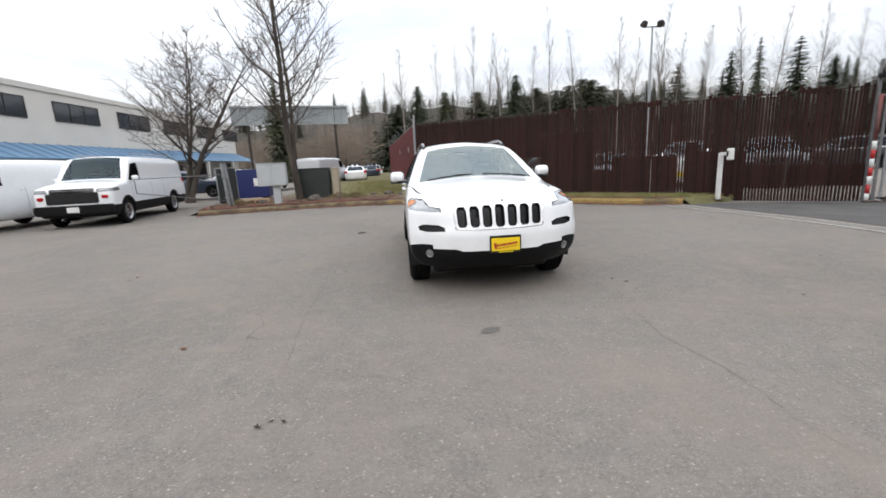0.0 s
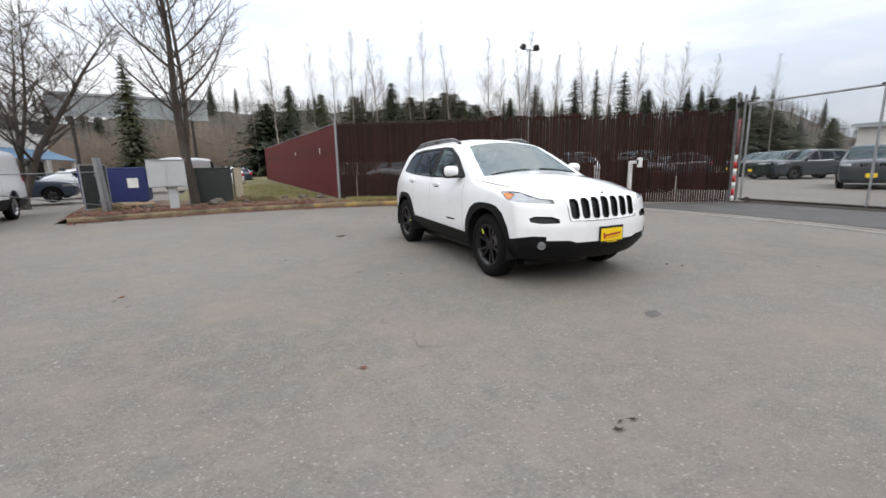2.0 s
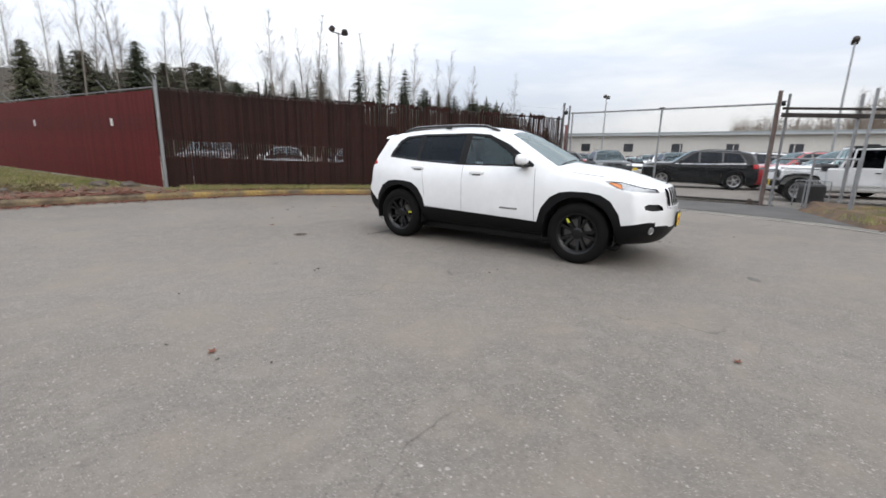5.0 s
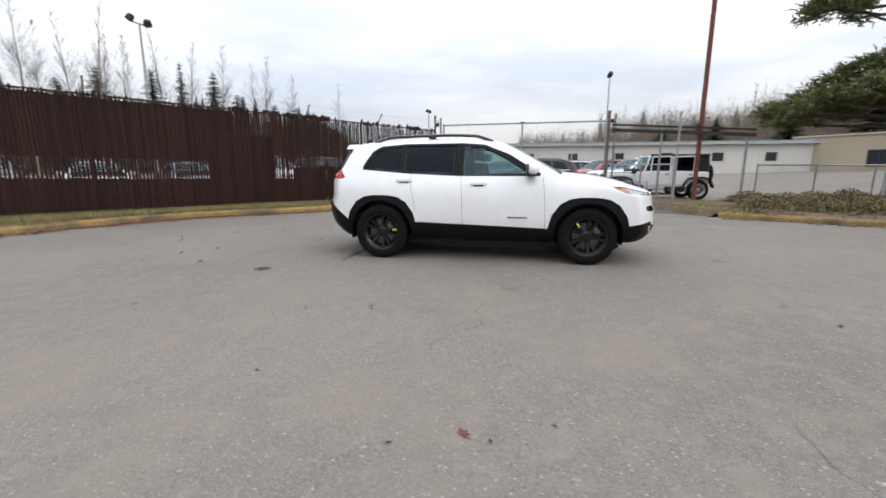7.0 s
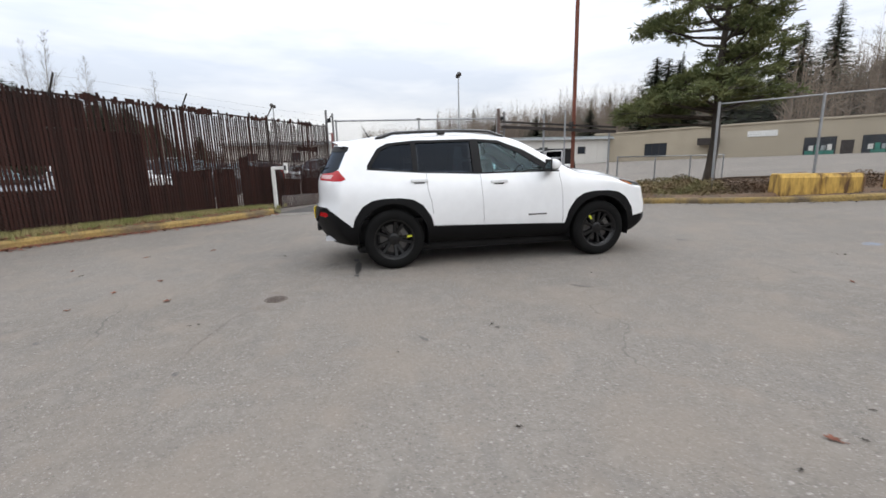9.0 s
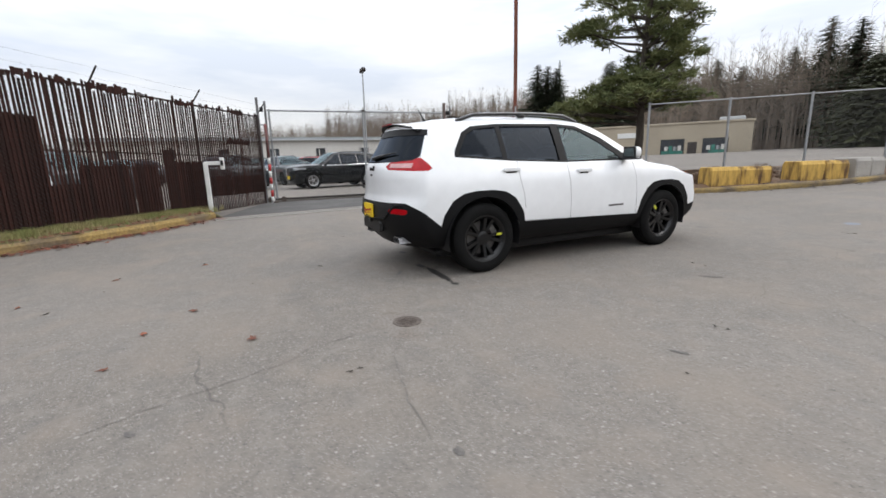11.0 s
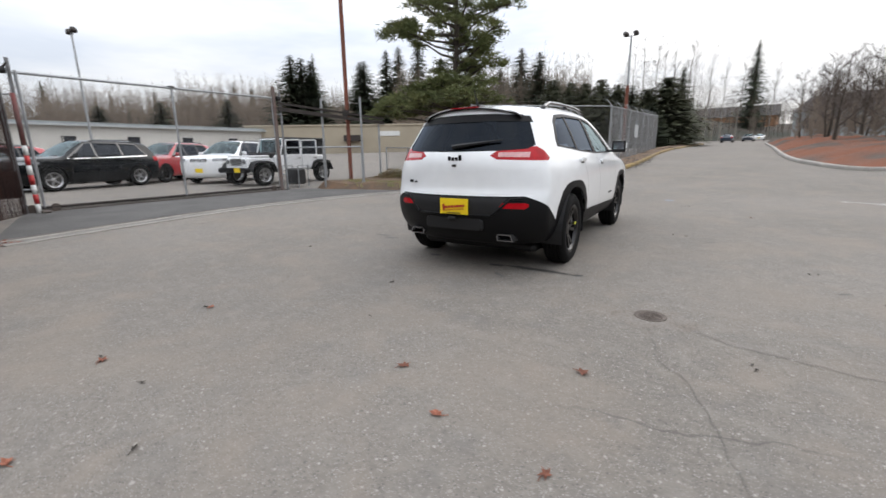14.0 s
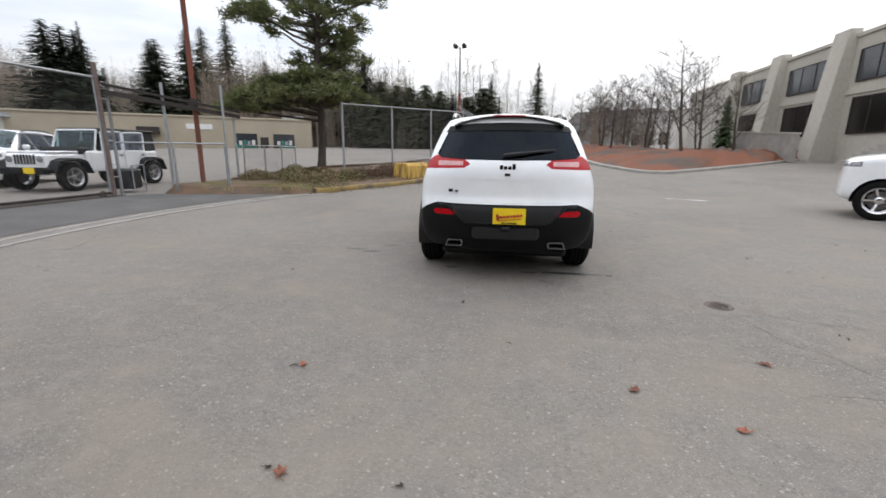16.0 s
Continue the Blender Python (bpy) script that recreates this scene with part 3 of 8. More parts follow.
class Shell:
    """A car's skin: a box of quads bent to side, plan and section curves, then cut into regions along clean lines.
    x ahead, y to the left, z up; the origin is on the ground midway between the axles."""

    def __init__(self, spec, nx=84, ny=26, nz=24, soften=3):
        self.spec = spec
        f0, r0 = spec["front"], spec["rear"]
        xf0, xr0 = max(v for _, v in f0), min(v for _, v in r0)
        self.bm = bm = bmesh.new()
        made = {}

        def place(a, b, c):
            x = xr0 + (xf0 - xr0) * a
            zb = spec["bottom"]
            ztop = interp(spec["top"], x)
            crown = interp(spec["crown"], x)
            z = zb + c * (ztop - crown * b * b - zb)
            w = interp(spec["half"], z)
            y = b * w
            fs, rs = spec["front_from"], spec["rear_from"]
            if x > fs:
                end = interp(f0, z) - spec["nose_round"] * abs(b) ** 3
                x = fs + (x - fs) * (end - fs) / (xf0 - fs)
            if x < rs:
                end = interp(r0, z) + spec["tail_round"] * abs(b) ** 3
                x = rs + (x - rs) * (end - rs) / (xr0 - rs)
            pinch = interp(spec["plan"], x)
            return Vector((x, y * pinch, z))

        def vert(i, j, k):
            key = (i, j, k)
            if key not in made:
                made[key] = bm.verts.new(place(i / nx, 2 * j / ny - 1, k / nz))
            return made[key]

        for i in range(nx):
            for j in range(ny):
                bm.faces.new((vert(i, j, nz), vert(i + 1, j, nz), vert(i + 1, j + 1, nz), vert(i, j + 1, nz)))
                bm.faces.new((vert(i, j + 1, 0), vert(i + 1, j + 1, 0), vert(i + 1, j, 0), vert(i, j, 0)))
            for k in range(nz):
                bm.faces.new((vert(i, 0, k), vert(i + 1, 0, k), vert(i + 1, 0, k + 1), vert(i, 0, k + 1)))
                bm.faces.new((vert(i, ny, k + 1), vert(i + 1, ny, k + 1), vert(i + 1, ny, k), vert(i, ny, k)))
        for j in range(ny):
            for k in range(nz):
                bm.faces.new((vert(0, j, k + 1), vert(0, j + 1, k + 1), vert(0, j + 1, k), vert(0, j, k)))
                bm.faces.new((vert(nx, j, k), vert(nx, j + 1, k), vert(nx, j + 1, k + 1), vert(nx, j, k + 1)))
        for _ in range(soften):
            bmesh.ops.smooth_vert(bm, verts=bm.verts, factor=0.5, use_axis_x=True, use_axis_y=True, use_axis_z=True)
        bmesh.ops.recalc_face_normals(bm, faces=bm.faces)
        bm.normal_update()
        self.tag = bm.faces.layers.int.new("region")
        from mathutils.bvhtree import BVHTree
        self.tree = BVHTree.FromBMesh(bm)

    def cut(self, region, poly, axes, where, over=(), only=None):
        """Cuts the faces that where() accepts along the outline poly, drawn in the two axes, and gives those inside it to a region."""
        bm = self.bm
        i, j = axes
        lo = [min(p[q] for p in poly) - 0.02 for q in (0, 1)]
        hi = [max(p[q] for p in poly) + 0.02 for q in (0, 1)]

        def near(f):
            if not any(lo[0] <= v.co[i] for v in f.verts) or not any(v.co[i] <= hi[0] for v in f.verts) or not any(lo[1] <= v.co[j] for v in f.verts) or not any(v.co[j] <= hi[1] for v in f.verts):
                return False
            return where(f.calc_center_median(), f.normal)

        for k in range(len(poly)):
            p, q = poly[k], poly[(k + 1) % len(poly)]
            no = [0, 0, 0]
            no[i], no[j] = q[1] - p[1], p[0] - q[0]
            co = [0, 0, 0]
            co[i], co[j] = p
            faces = [f for f in bm.faces if near(f)]
            a = [min(p[0], q[0]) - 0.05, min(p[1], q[1]) - 0.05]
            b = [max(p[0], q[0]) + 0.05, max(p[1], q[1]) + 0.05]
            faces = [f for f in faces if any(a[0] <= v.co[i] for v in f.verts) and any(v.co[i] <= b[0] for v in f.verts) and any(a[1] <= v.co[j] for v in f.verts) and any(v.co[j] <= b[1] for v in f.verts)]
            if not faces:
                continue
            geom = list({v for f in faces for v in f.verts}) + list({e for f in faces for e in f.edges}) + faces
            bmesh.ops.bisect_plane(bm, geom=geom, dist=1e-5, plane_co=co, plane_no=no)
        bm.normal_update()
        for f in bm.faces:
            if near(f) and (f[self.tag] == only if only is not None else f[self.tag] == 0 or f[self.tag] in over):
                c = f.calc_center_median()
                if inside(poly, c[i], c[j]):
                    f[self.tag] = region

    def take(self, region, where=lambda c: True, inset=0.0):
        """The faces of a region as a Shape, pushed inwards with side walls where asked."""
        s, ids = Shape(), {}
        s.smooth = True
        faces = [f for f in self.bm.faces if f[self.tag] == region and where(f.calc_center_median())]
        for f in faces:
            loop = []
            for v in f.verts:
                if v not in ids:
                    ids[v] = len(s.v)
                    s.v.append(tuple(v.co - v.normal * inset))
                loop.append(ids[v])
            s.f.append(tuple(loop))
        if inset:
            count = {}
            for f in faces:
                for e in f.edges:
                    count[e] = count.get(e, 0) + 1
            for e, n in count.items():
                if n == 1:
                    a, b = e.verts
                    k = len(s.v)
                    s.v += [tuple(a.co), tuple(b.co)]
                    s.f.append((ids[a], ids[b], k + 1, k))
        return s

    def touch(self, eye, way):
        hit, no, _, _ = self.tree.ray_cast(Vector(eye), Vector(way))
        return (hit, no) if hit else (Vector(eye), Vector(way) * -1)

    def side(self, x, z, sign):
        return self.touch((x, 3 * sign, z), (0, -sign, 0))

    def seam(self, pts, sign, width=0.008, lift=0.002, step=0.04):
        """A thin line laid on the side along (x, z) points."""
        s = Shape()
        line = []
        for (x0, z0), (x1, z1) in zip(pts, pts[1:]):
            n = max(1, int(math.hypot(x1 - x0, z1 - z0) / step))
            line += [(x0 + (x1 - x0) * k / n, z0 + (z1 - z0) * k / n) for k in range(n)]
        line.append(pts[-1])
        verts = []
        for i, (x, z) in enumerate(line):
            a, b = line[max(i - 1, 0)], line[min(i + 1, len(line) - 1)]
            d = Vector((b[0] - a[0], 0, b[1] - a[1])).normalized()
            off = Vector((-d.z, 0, d.x)) * width / 2
            for q in (-1, 1):
                h, no = self.side(x + off.x * q, z + off.z * q, sign)
                verts.append(h + no * lift)
        return s.add(verts, [(2 * i, 2 * i + 1, 2 * i + 3, 2 * i + 2) for i in range(len(line) - 1)])


def wheel(parent, x, y, radius, width, rim_mat, spokes=5, tag=False, rim_r=None, detail=True):
    """A wheel under a car: tyre with a stepped tread, alloy with twin spokes, disc behind. y < 0 is the right side."""
    s = 1 if y > 0 else -1
    holder = new("wheel")
    holder.parent = parent
    holder.matrix_local = Matrix.Translation((x, y, radius)) @ Matrix.Rotation(radians(-90 * s), 4, "X")
    r, w, rr = radius, width / 2, rim_r or radius * 0.64
    I = Matrix.Identity(4)
    t = Shape()
    prof = [(rr - 0.01, -w * 0.8), (rr + 0.02, -w * 0.95), (r * 0.86, -w), (r - 0.03, -w * 0.9), (r - 0.006, -w * 0.74), (r, -w * 0.6)]
    if detail:
        for g in (-0.35, 0.0, 0.35):
            prof += [(r, w * (g - 0.06)), (r - 0.008, w * (g - 0.05)), (r - 0.008, w * (g + 0.05)), (r, w * (g + 0.06))]
    prof += [(r, w * 0.6), (r - 0.006, w * 0.74), (r - 0.03, w * 0.9), (r * 0.86, w), (rr + 0.02, w * 0.95), (rr - 0.01, w * 0.8)]
    t.lathe(prof, I, 40 if detail else 24, closed=False)
    part("tyre", t, TYRE, holder, smooth=True)
    rim = Shape()
    rim.lathe([(rr - 0.01, -w * 0.8), (rr - 0.03, -w * 0.6), (rr - 0.035, w * 0.6), (rr - 0.012, w * 0.84), (rr + 0.008, w * 0.9), (rr + 0.012, w * 0.84)], I, 40 if detail else 24, closed=False)
    for i in range(spokes):
        a = 2 * math.pi * i / spokes
        for off in (-0.16, 0.16) if detail else (0.0,):
            c0, c1 = a + off * 0.9, a + off * 1.35
            wid0, wid1 = (0.044, 0.056) if detail else (0.05, 0.06)
            p0, p1 = Vector((math.cos(c0) * 0.05, math.sin(c0) * 0.05, 0)), Vector((math.cos(c1) * (rr - 0.02), math.sin(c1) * (rr - 0.02), 0))
            d = (p1 - p0).normalized()
            n = Vector((-d.y, d.x, 0))
            z0, z1 = w * 0.46, w * 0.70
            verts = [p0 - n * wid0 / 2 + Vector((0, 0, z0 - 0.05)), p0 + n * wid0 / 2 + Vector((0, 0, z0 - 0.05)), p1 + n * wid1 / 2 + Vector((0, 0, z1 - 0.06)), p1 - n * wid1 / 2 + Vector((0, 0, z1 - 0.06)),
                     p0 - n * wid0 / 3 + Vector((0, 0, z0)), p0 + n * wid0 / 3 + Vector((0, 0, z0)), p1 + n * wid1 / 3 + Vector((0, 0, z1)), p1 - n * wid1 / 3 + Vector((0, 0, z1))]
            rim.add(verts, [(0, 3, 2, 1), (4, 5, 6, 7), (0, 1, 5, 4), (1, 2, 6, 5), (2, 3, 7, 6), (3, 0, 4, 7)])
    rim.lathe([(0.075, w * 0.2), (0.072, w * 0.48), (0.045, w * 0.55), (0.0, w * 0.57)], I, 20)
    part("rim", rim, rim_mat, holder)
    disc = Shape().lathe([(0.06, w * 0.05), (rr * 0.72, w * 0.05), (rr * 0.72, w * 0.12), (0.06, w * 0.12)], I, 28)
    part("brake_disc", disc, DISC, holder)
    if detail:
        part("backing_plate", Shape().lathe([(0.02, -w * 0.2), (rr - 0.03, -w * 0.2), (rr - 0.03, -w * 0.16), (0.02, -w * 0.16)], I, 28), BLACK, holder)
        cal = Shape().box((0.07, 0.16, 0.06), m=Matrix.Rotation(radians(35), 4, "Z") @ Matrix.Translation((rr * 0.58, 0, w * 0.02)), chamfer=0.015)
        part("brake_caliper", cal, DISC, holder, "grey brake caliper")
        if tag:
            st = Shape().box((0.062, 0.022, 0.003), m=Matrix.Rotation(radians(tag), 4, "Z") @ Matrix.Translation((rr * 0.78, 0.02, w * 0.72)))
            part("sticker", st, material("sticker_yellow", (0.72, 0.75, 0.05), 0.5, bump=0), holder, "small yellow-green sticker on the wheel")
    return holder


def seats_inside(car, front_x, rear_x, z, wide=0.36):
    """Seats, dashboard and steering wheel that show through the glass."""
    for x, ys in ((front_x, (-wide, wide)), (rear_x, (-wide * 1.1, 0.0, wide * 1.1))):
        for y in ys:
            s = Shape()
            s.box((0.50, 0.48, 0.16), (x + 0.22, y, z), chamfer=0.04)
            m = Matrix.Translation((x, y, z + 0.1)) @ Matrix.Rotation(radians(-14), 4, "Y")
            s.box((0.14, 0.46, 0.58), m=m, chamfer=0.04)
            s.box((0.09, 0.24, 0.18), m=m @ Matrix.Translation((0, 0, 0.63)), chamfer=0.03)
            part("seat", s, SEAT, car, "dark seat behind the glass")
    d = Shape().box((0.42, 1.36, 0.22), (front_x + 0.95, 0, z + 0.27), chamfer=0.06)
    part("dashboard", d, BLACK, car)
    m = Matrix.Translation((front_x + 0.62, wide, z + 0.42)) @ Matrix.Rotation(radians(-65), 4, "Y")
    ring = [m @ Vector((0.18 * math.cos(a), 0.18 * math.sin(a), 0)) for a in [2 * math.pi * i / 20 for i in range(21)]]
    w = Shape().tube(ring, 0.015, 6)
    w.tube([m @ Vector((0, -0.17, 0)), m @ Vector((0, 0.17, 0))], 0.014, 6)
    part("steering_wheel", w, BLACK, car)


def bars(shape, m, x0, widths, height, lift, gap=0.01):
    """Plain bars in a row, standing for lettering."""
    x = x0
    for w in widths:
        shape.box((w, height, 0.003), m=m @ Matrix.Translation((x + w / 2, 0, lift)))
        x += w + gap
    return shape


WHITE_SUV = dict(
    top=[(-2.34, 1.545), (-1.9, 1.585), (-1.2, 1.645), (-0.5, 1.665), (0.0, 1.635), (0.28, 1.575), (0.62, 1.405), (1.0, 1.205), (1.10, 1.175), (1.5, 1.130), (1.9, 1.065), (2.15, 1.00), (2.27, 0.955)],
    crown=[(-2.3, 0.07), (0.2, 0.055), (1.0, 0.09), (1.6, 0.115), (2.1, 0.09), (2.27, 0.055)],
    half=[(0.28, 0.80), (0.36, 0.87), (0.46, 0.912), (0.65, 0.93), (0.85, 0.925), (0.98, 0.905), (1.08, 0.87), (1.2, 0.815), (1.35, 0.745), (1.5, 0.665), (1.58, 0.61), (1.66, 0.53)],
    front=[(0.22, 2.08), (0.32, 2.20), (0.48, 2.285), (0.62, 2.285), (0.75, 2.255), (0.9, 2.215), (0.97, 2.15), (1.0, 2.10)],
    rear=[(0.22, -2.06), (0.32, -2.15), (0.45, -2.25), (0.62, -2.30), (0.74, -2.295), (0.80, -2.26), (1.05, -2.25), (1.14, -2.225), (1.30, -2.13), (1.45, -2.05), (1.53, -2.01), (1.6, -2.01)],
    plan=[(-2.4, 0.82), (-2.1, 0.875), (-1.8, 0.93), (-1.35, 0.985), (-0.8, 1.0), (1.4, 1.0), (2.3, 0.945)],
    bottom=0.285, front_from=1.55, rear_from=-1.55, nose_round=0.30, tail_round=0.28)


def white_suv(m):
    """The white mid-size SUV in the middle of the turning circle."""
    car = thing("suv", m, "white mid-size SUV with black wheels and dark lower cladding", "car")
    sh = Shell(WHITE_SUV, 110, 34, 34, 3)
    side = lambda c, n: abs(c.y) > 0.42 and abs(n.y) > 0.25 and n.z > -0.75
    flank = lambda c, n: abs(c.y) > 0.5
    front = lambda c, n: c.x > 1.55
    rear = lambda c, n: c.x < -1.5 and n.x < -0.2
    ARCH, CLADR, TRIM, GLASS, TINT, HEAD, FOG, LOW, SLOT, SHIELD, BACK, HEADER, TAIL, TAILP, BUMP, REFL, RECESS, FRAME = range(1, 19)
    for ax in (-1.35, 1.35):
        sh.cut(ARCH, round_poly(ax, 0.372, 0.425, 30), (0, 2), lambda c, n: abs(c.y) > 0.55 and abs(n.y) > 0.15)
    # wheel-arch lips, sills and lower bumpers
    for ax in (-1.35, 1.35):
        sh.cut(CLADR, arch_poly(ax), (0, 2), lambda c, n: abs(c.y) > 0.55 and abs(n.y) > 0.15)
    sh.cut(CLADR, [(-1.0, 0.20), (1.0, 0.20), (1.0, 0.455), (-1.0, 0.515)], (0, 2), flank)
    sh.cut(CLADR, [(1.3, 0.1), (2.4, 0.1), (2.4, 0.545), (2.08, 0.56), (1.72, 0.49), (1.3, 0.45)], (0, 2), lambda c, n: c.x > 1.3 and abs(c.y) > 0.70)
    sh.cut(LOW, [(-0.75, 0.1), (0.75, 0.1), (0.75, 0.515), (0.45, 0.51), (0.38, 0.485), (-0.38, 0.485), (-0.45, 0.51), (-0.75, 0.515)], (1, 2), front)
    sh.cut(BUMP, [(-1.3, 0.1), (-2.6, 0.1), (-2.6, 0.76), (-2.13, 0.76), (-2.0, 0.67), (-1.80, 0.50), (-1.3, 0.45)], (0, 2), lambda c, n: c.x < -1.3)
    # side glass in a black frame
    sh.cut(GLASS, [(-0.235, 1.135), (0.60, 1.145), (0.28, 1.355), (0.02, 1.485), (-0.235, 1.515)], (0, 2), side)
    sh.cut(TINT, [(-1.03, 1.165), (-0.345, 1.138), (-0.345, 1.515), (-1.03, 1.505)], (0, 2), side)
    sh.cut(TINT, [(-1.58, 1.215), (-1.09, 1.172), (-1.09, 1.50), (-1.34, 1.475), (-1.45, 1.42), (-1.56, 1.26)], (0, 2), side)
    sh.cut(TRIM, [(-1.63, 1.195), (-1.0, 1.145), (-0.3, 1.115), (0.74, 1.120), (0.75, 1.150), (0.35, 1.395), (0.02, 1.525), (-0.28, 1.545), (-1.05, 1.535), (-1.38, 1.505), (-1.50, 1.44), (-1.62, 1.255)], (0, 2), side)
    # windscreen and rear window
    sh.cut(SHIELD, [(1.01, -0.72), (1.045, -0.4), (1.06, 0), (1.045, 0.4), (1.01, 0.72), (0.62, 0.625), (0.30, 0.54), (0.27, 0.3), (0.26, 0), (0.27, -0.3), (0.30, -0.54), (0.62, -0.625)], (0, 1), lambda c, n: n.z > 0.3 and c.z > 1.1)
    sh.cut(BACK, [(-0.63, 1.175), (-0.42, 1.16), (0, 1.155), (0.42, 1.16), (0.63, 1.175), (0.68, 1.21), (0.585, 1.42), (0.3, 1.428), (-0.3, 1.428), (-0.585, 1.42), (-0.68, 1.21)], (1, 2), rear)
    sh.cut(HEADER, [(-0.61, 1.415), (0.61, 1.415), (0.57, 1.475), (0.3, 1.495), (0, 1.50), (-0.3, 1.495), (-0.57, 1.475)], (1, 2), lambda c, n: c.x < -1.5 and n.x < -0.45)
    # lamps
    sh.cut(FRAME, [(1.655, 0.982), (1.675, 0.968), (1.79, 0.922), (1.81, 0.925), (1.78, 0.962), (1.70, 0.982)], (0, 2), lambda c, n: c.x > 1.5 and abs(c.y) > 0.54 and n.z < 0.95)
    sh.cut(31, [(1.60, 1.0), (1.63, 0.975), (1.80, 0.908), (2.35, 0.858), (2.35, 0.885), (2.0, 0.935), (1.75, 0.99)], (0, 2), lambda c, n: c.x > 1.5 and abs(c.y) > 0.45 and n.z < 0.95)
    for s in (-1, 1):
        sh.cut(HEAD, [(s * 0.565, 0.80), (s * 0.60, 1.08), (s * 1.2, 1.08), (s * 1.2, 0.80)], (1, 2), lambda c, n: c.x > 1.5 and c.y * s > 0.40 and n.z < 0.95, only=31)
    for s in (-1, 1):
        sh.cut(FOG, [(s * a, b) for a, b in ((0.55, 0.688), (0.72, 0.684), (0.80, 0.70), (0.81, 0.735), (0.76, 0.758), (0.61, 0.752), (0.55, 0.725))], (1, 2), lambda c, n: c.x > 1.8 and n.x > 0.1)
        sh.cut(TAILP, [(s * a, b) for a, b in ((0.41, 1.108), (0.66, 1.102), (0.66, 1.148), (0.41, 1.146))], (1, 2), rear)
        sh.cut(30, [(s * a, b) for a, b in ((0.34, 1.12), (0.40, 1.085), (0.70, 1.072), (1.0, 1.07), (1.0, 1.20), (0.70, 1.20), (0.40, 1.165))], (1, 2), lambda c, n: c.x < -1.75 and c.y * s > 0)
        sh.cut(REFL, [(s * a, b) for a, b in ((0.46, 0.655), (0.66, 0.645), (0.69, 0.665), (0.69, 0.69), (0.66, 0.70), (0.48, 0.70), (0.45, 0.68))], (1, 2), rear, over=(BUMP,))
    sh.cut(TAIL, [(-2.7, 1.0), (-1.97, 1.05), (-1.88, 1.095), (-1.95, 1.185), (-1.99, 1.25), (-2.7, 1.25)], (0, 2), lambda c, n: c.x < -1.75, only=30)
    for f in sh.bm.faces:
        if f[sh.tag] in (30, 31):
            f[sh.tag] = 0
    # seven upright grille slots
    for i in range(7):
        c = (i - 3) * 0.1255
        lean = 0.10 * c
        wq, z0, z1 = 0.047, 0.716 + 0.008 * abs(i - 3) / 3, 0.934 - 0.012 * abs(i - 3) / 3
        sh.cut(SLOT, [(c - wq * 0.6, z0), (c + wq * 0.6, z0), (c + wq, z0 + 0.03), (c + wq + lean * 0.2, z1 - 0.03), (c + wq * 0.6 + lean * 0.2, z1), (c - wq * 0.6 + lean * 0.2, z1), (c - wq + lean * 0.2, z1 - 0.03), (c - wq, z0 + 0.03)], (1, 2), lambda c, n: c.x > 1.9 and n.x > 0.3)
    part("body", sh.take(0), WHITE_CAR, car, "glossy white painted body")
    part("cladding", sh.take(CLADR), CLAD, car, "dark grained plastic cladding")
    part("front_bumper", sh.take(LOW), CLAD, car, "black lower front bumper")
    part("rear_bumper", sh.take(BUMP), CLAD, car, "black lower rear bumper")
    for s in (-1, 1):
        part("window_frame", sh.take(TRIM, lambda c: c.y * s > 0), CLAD, car, "gloss black window surround")
    for s, n in ((1, "left"), (-1, "right")):
        for region, mat, name in ((GLASS, CLEAR_GLASS, "front_window"), (TINT, TINT_GLASS, "rear_window")):
            cuts = [lambda c: c.x > -1.06, lambda c: c.x <= -1.06] if region == TINT else [lambda c: True]
            for k in cuts:
                part(name, sh.take(region, lambda c, k=k: c.y * s > 0 and k(c), 0.004), mat, car, "clear side window" if region == GLASS else "dark tinted side window").visible_shadow = False
        part("headlight", sh.take(HEAD, lambda c: c.y * s > 0, 0.006), LAMP_CLEAR, car, "slim headlight with an amber marker")
        part("fog_opening", sh.take(FOG, lambda c: c.y * s > 0, 0.03), BLACK, car, "black upper lamp opening")
        tl = part("tail_light", sh.take(TAIL, lambda c: c.y * s > 0), LAMP_RED, car, "red wraparound tail light")
        part("lens", sh.take(TAILP, lambda c: c.y * s > 0), LAMP_PALE, tl, "pale clear lens")
        part("reflector", sh.take(REFL, lambda c: c.y * s > 0), LAMP_RED, car, "red bumper reflector")
    part("windscreen", sh.take(SHIELD, inset=0.003), SCREEN_GLASS, car, "clear windscreen").visible_shadow = False
    part("back_window", sh.take(BACK, inset=0.004), TINT_GLASS, car, "dark tinted rear window").visible_shadow = False
    # the black of this panel also holds the shade under the spoiler
    part("spoiler_shade", sh.take(HEADER), CLAD, car, "gloss black panel under the spoiler, spoiler shade put in the colour")
    for i in range(7):
        part("grille_slot", sh.take(SLOT, lambda c, i=i: abs(c.y - (i - 3) * 0.1255) < 0.06, 0.03), BLACK, car, "black upright grille slot")
    # grille surround
    rim = Shape()
    for z, half in ((0.698, 0.44),):
        pts = []
        for k in range(25):
            y = -half + 2 * half * k / 24
            h, no = sh.touch((4, y, z + 0.012 * abs(y / half) ** 3), (-1, 0, 0))
            pts.append(h + no * 0.003)
        rim.tube(pts, 0.006, 6)
    for s in (-1, 1):
        pts = []
        for k in range(8):
            z = 0.708 + 0.21 * k / 7
            h, no = sh.touch((4, s * (0.443 + 0.02 * k / 7), z), (-1, 0, 0))
            pts.append(h + no * 0.003)
        rim.tube(pts, 0.006, 6)
    part("grille_trim", rim, CHROME, car, "bright thin grille trim", smooth=True)
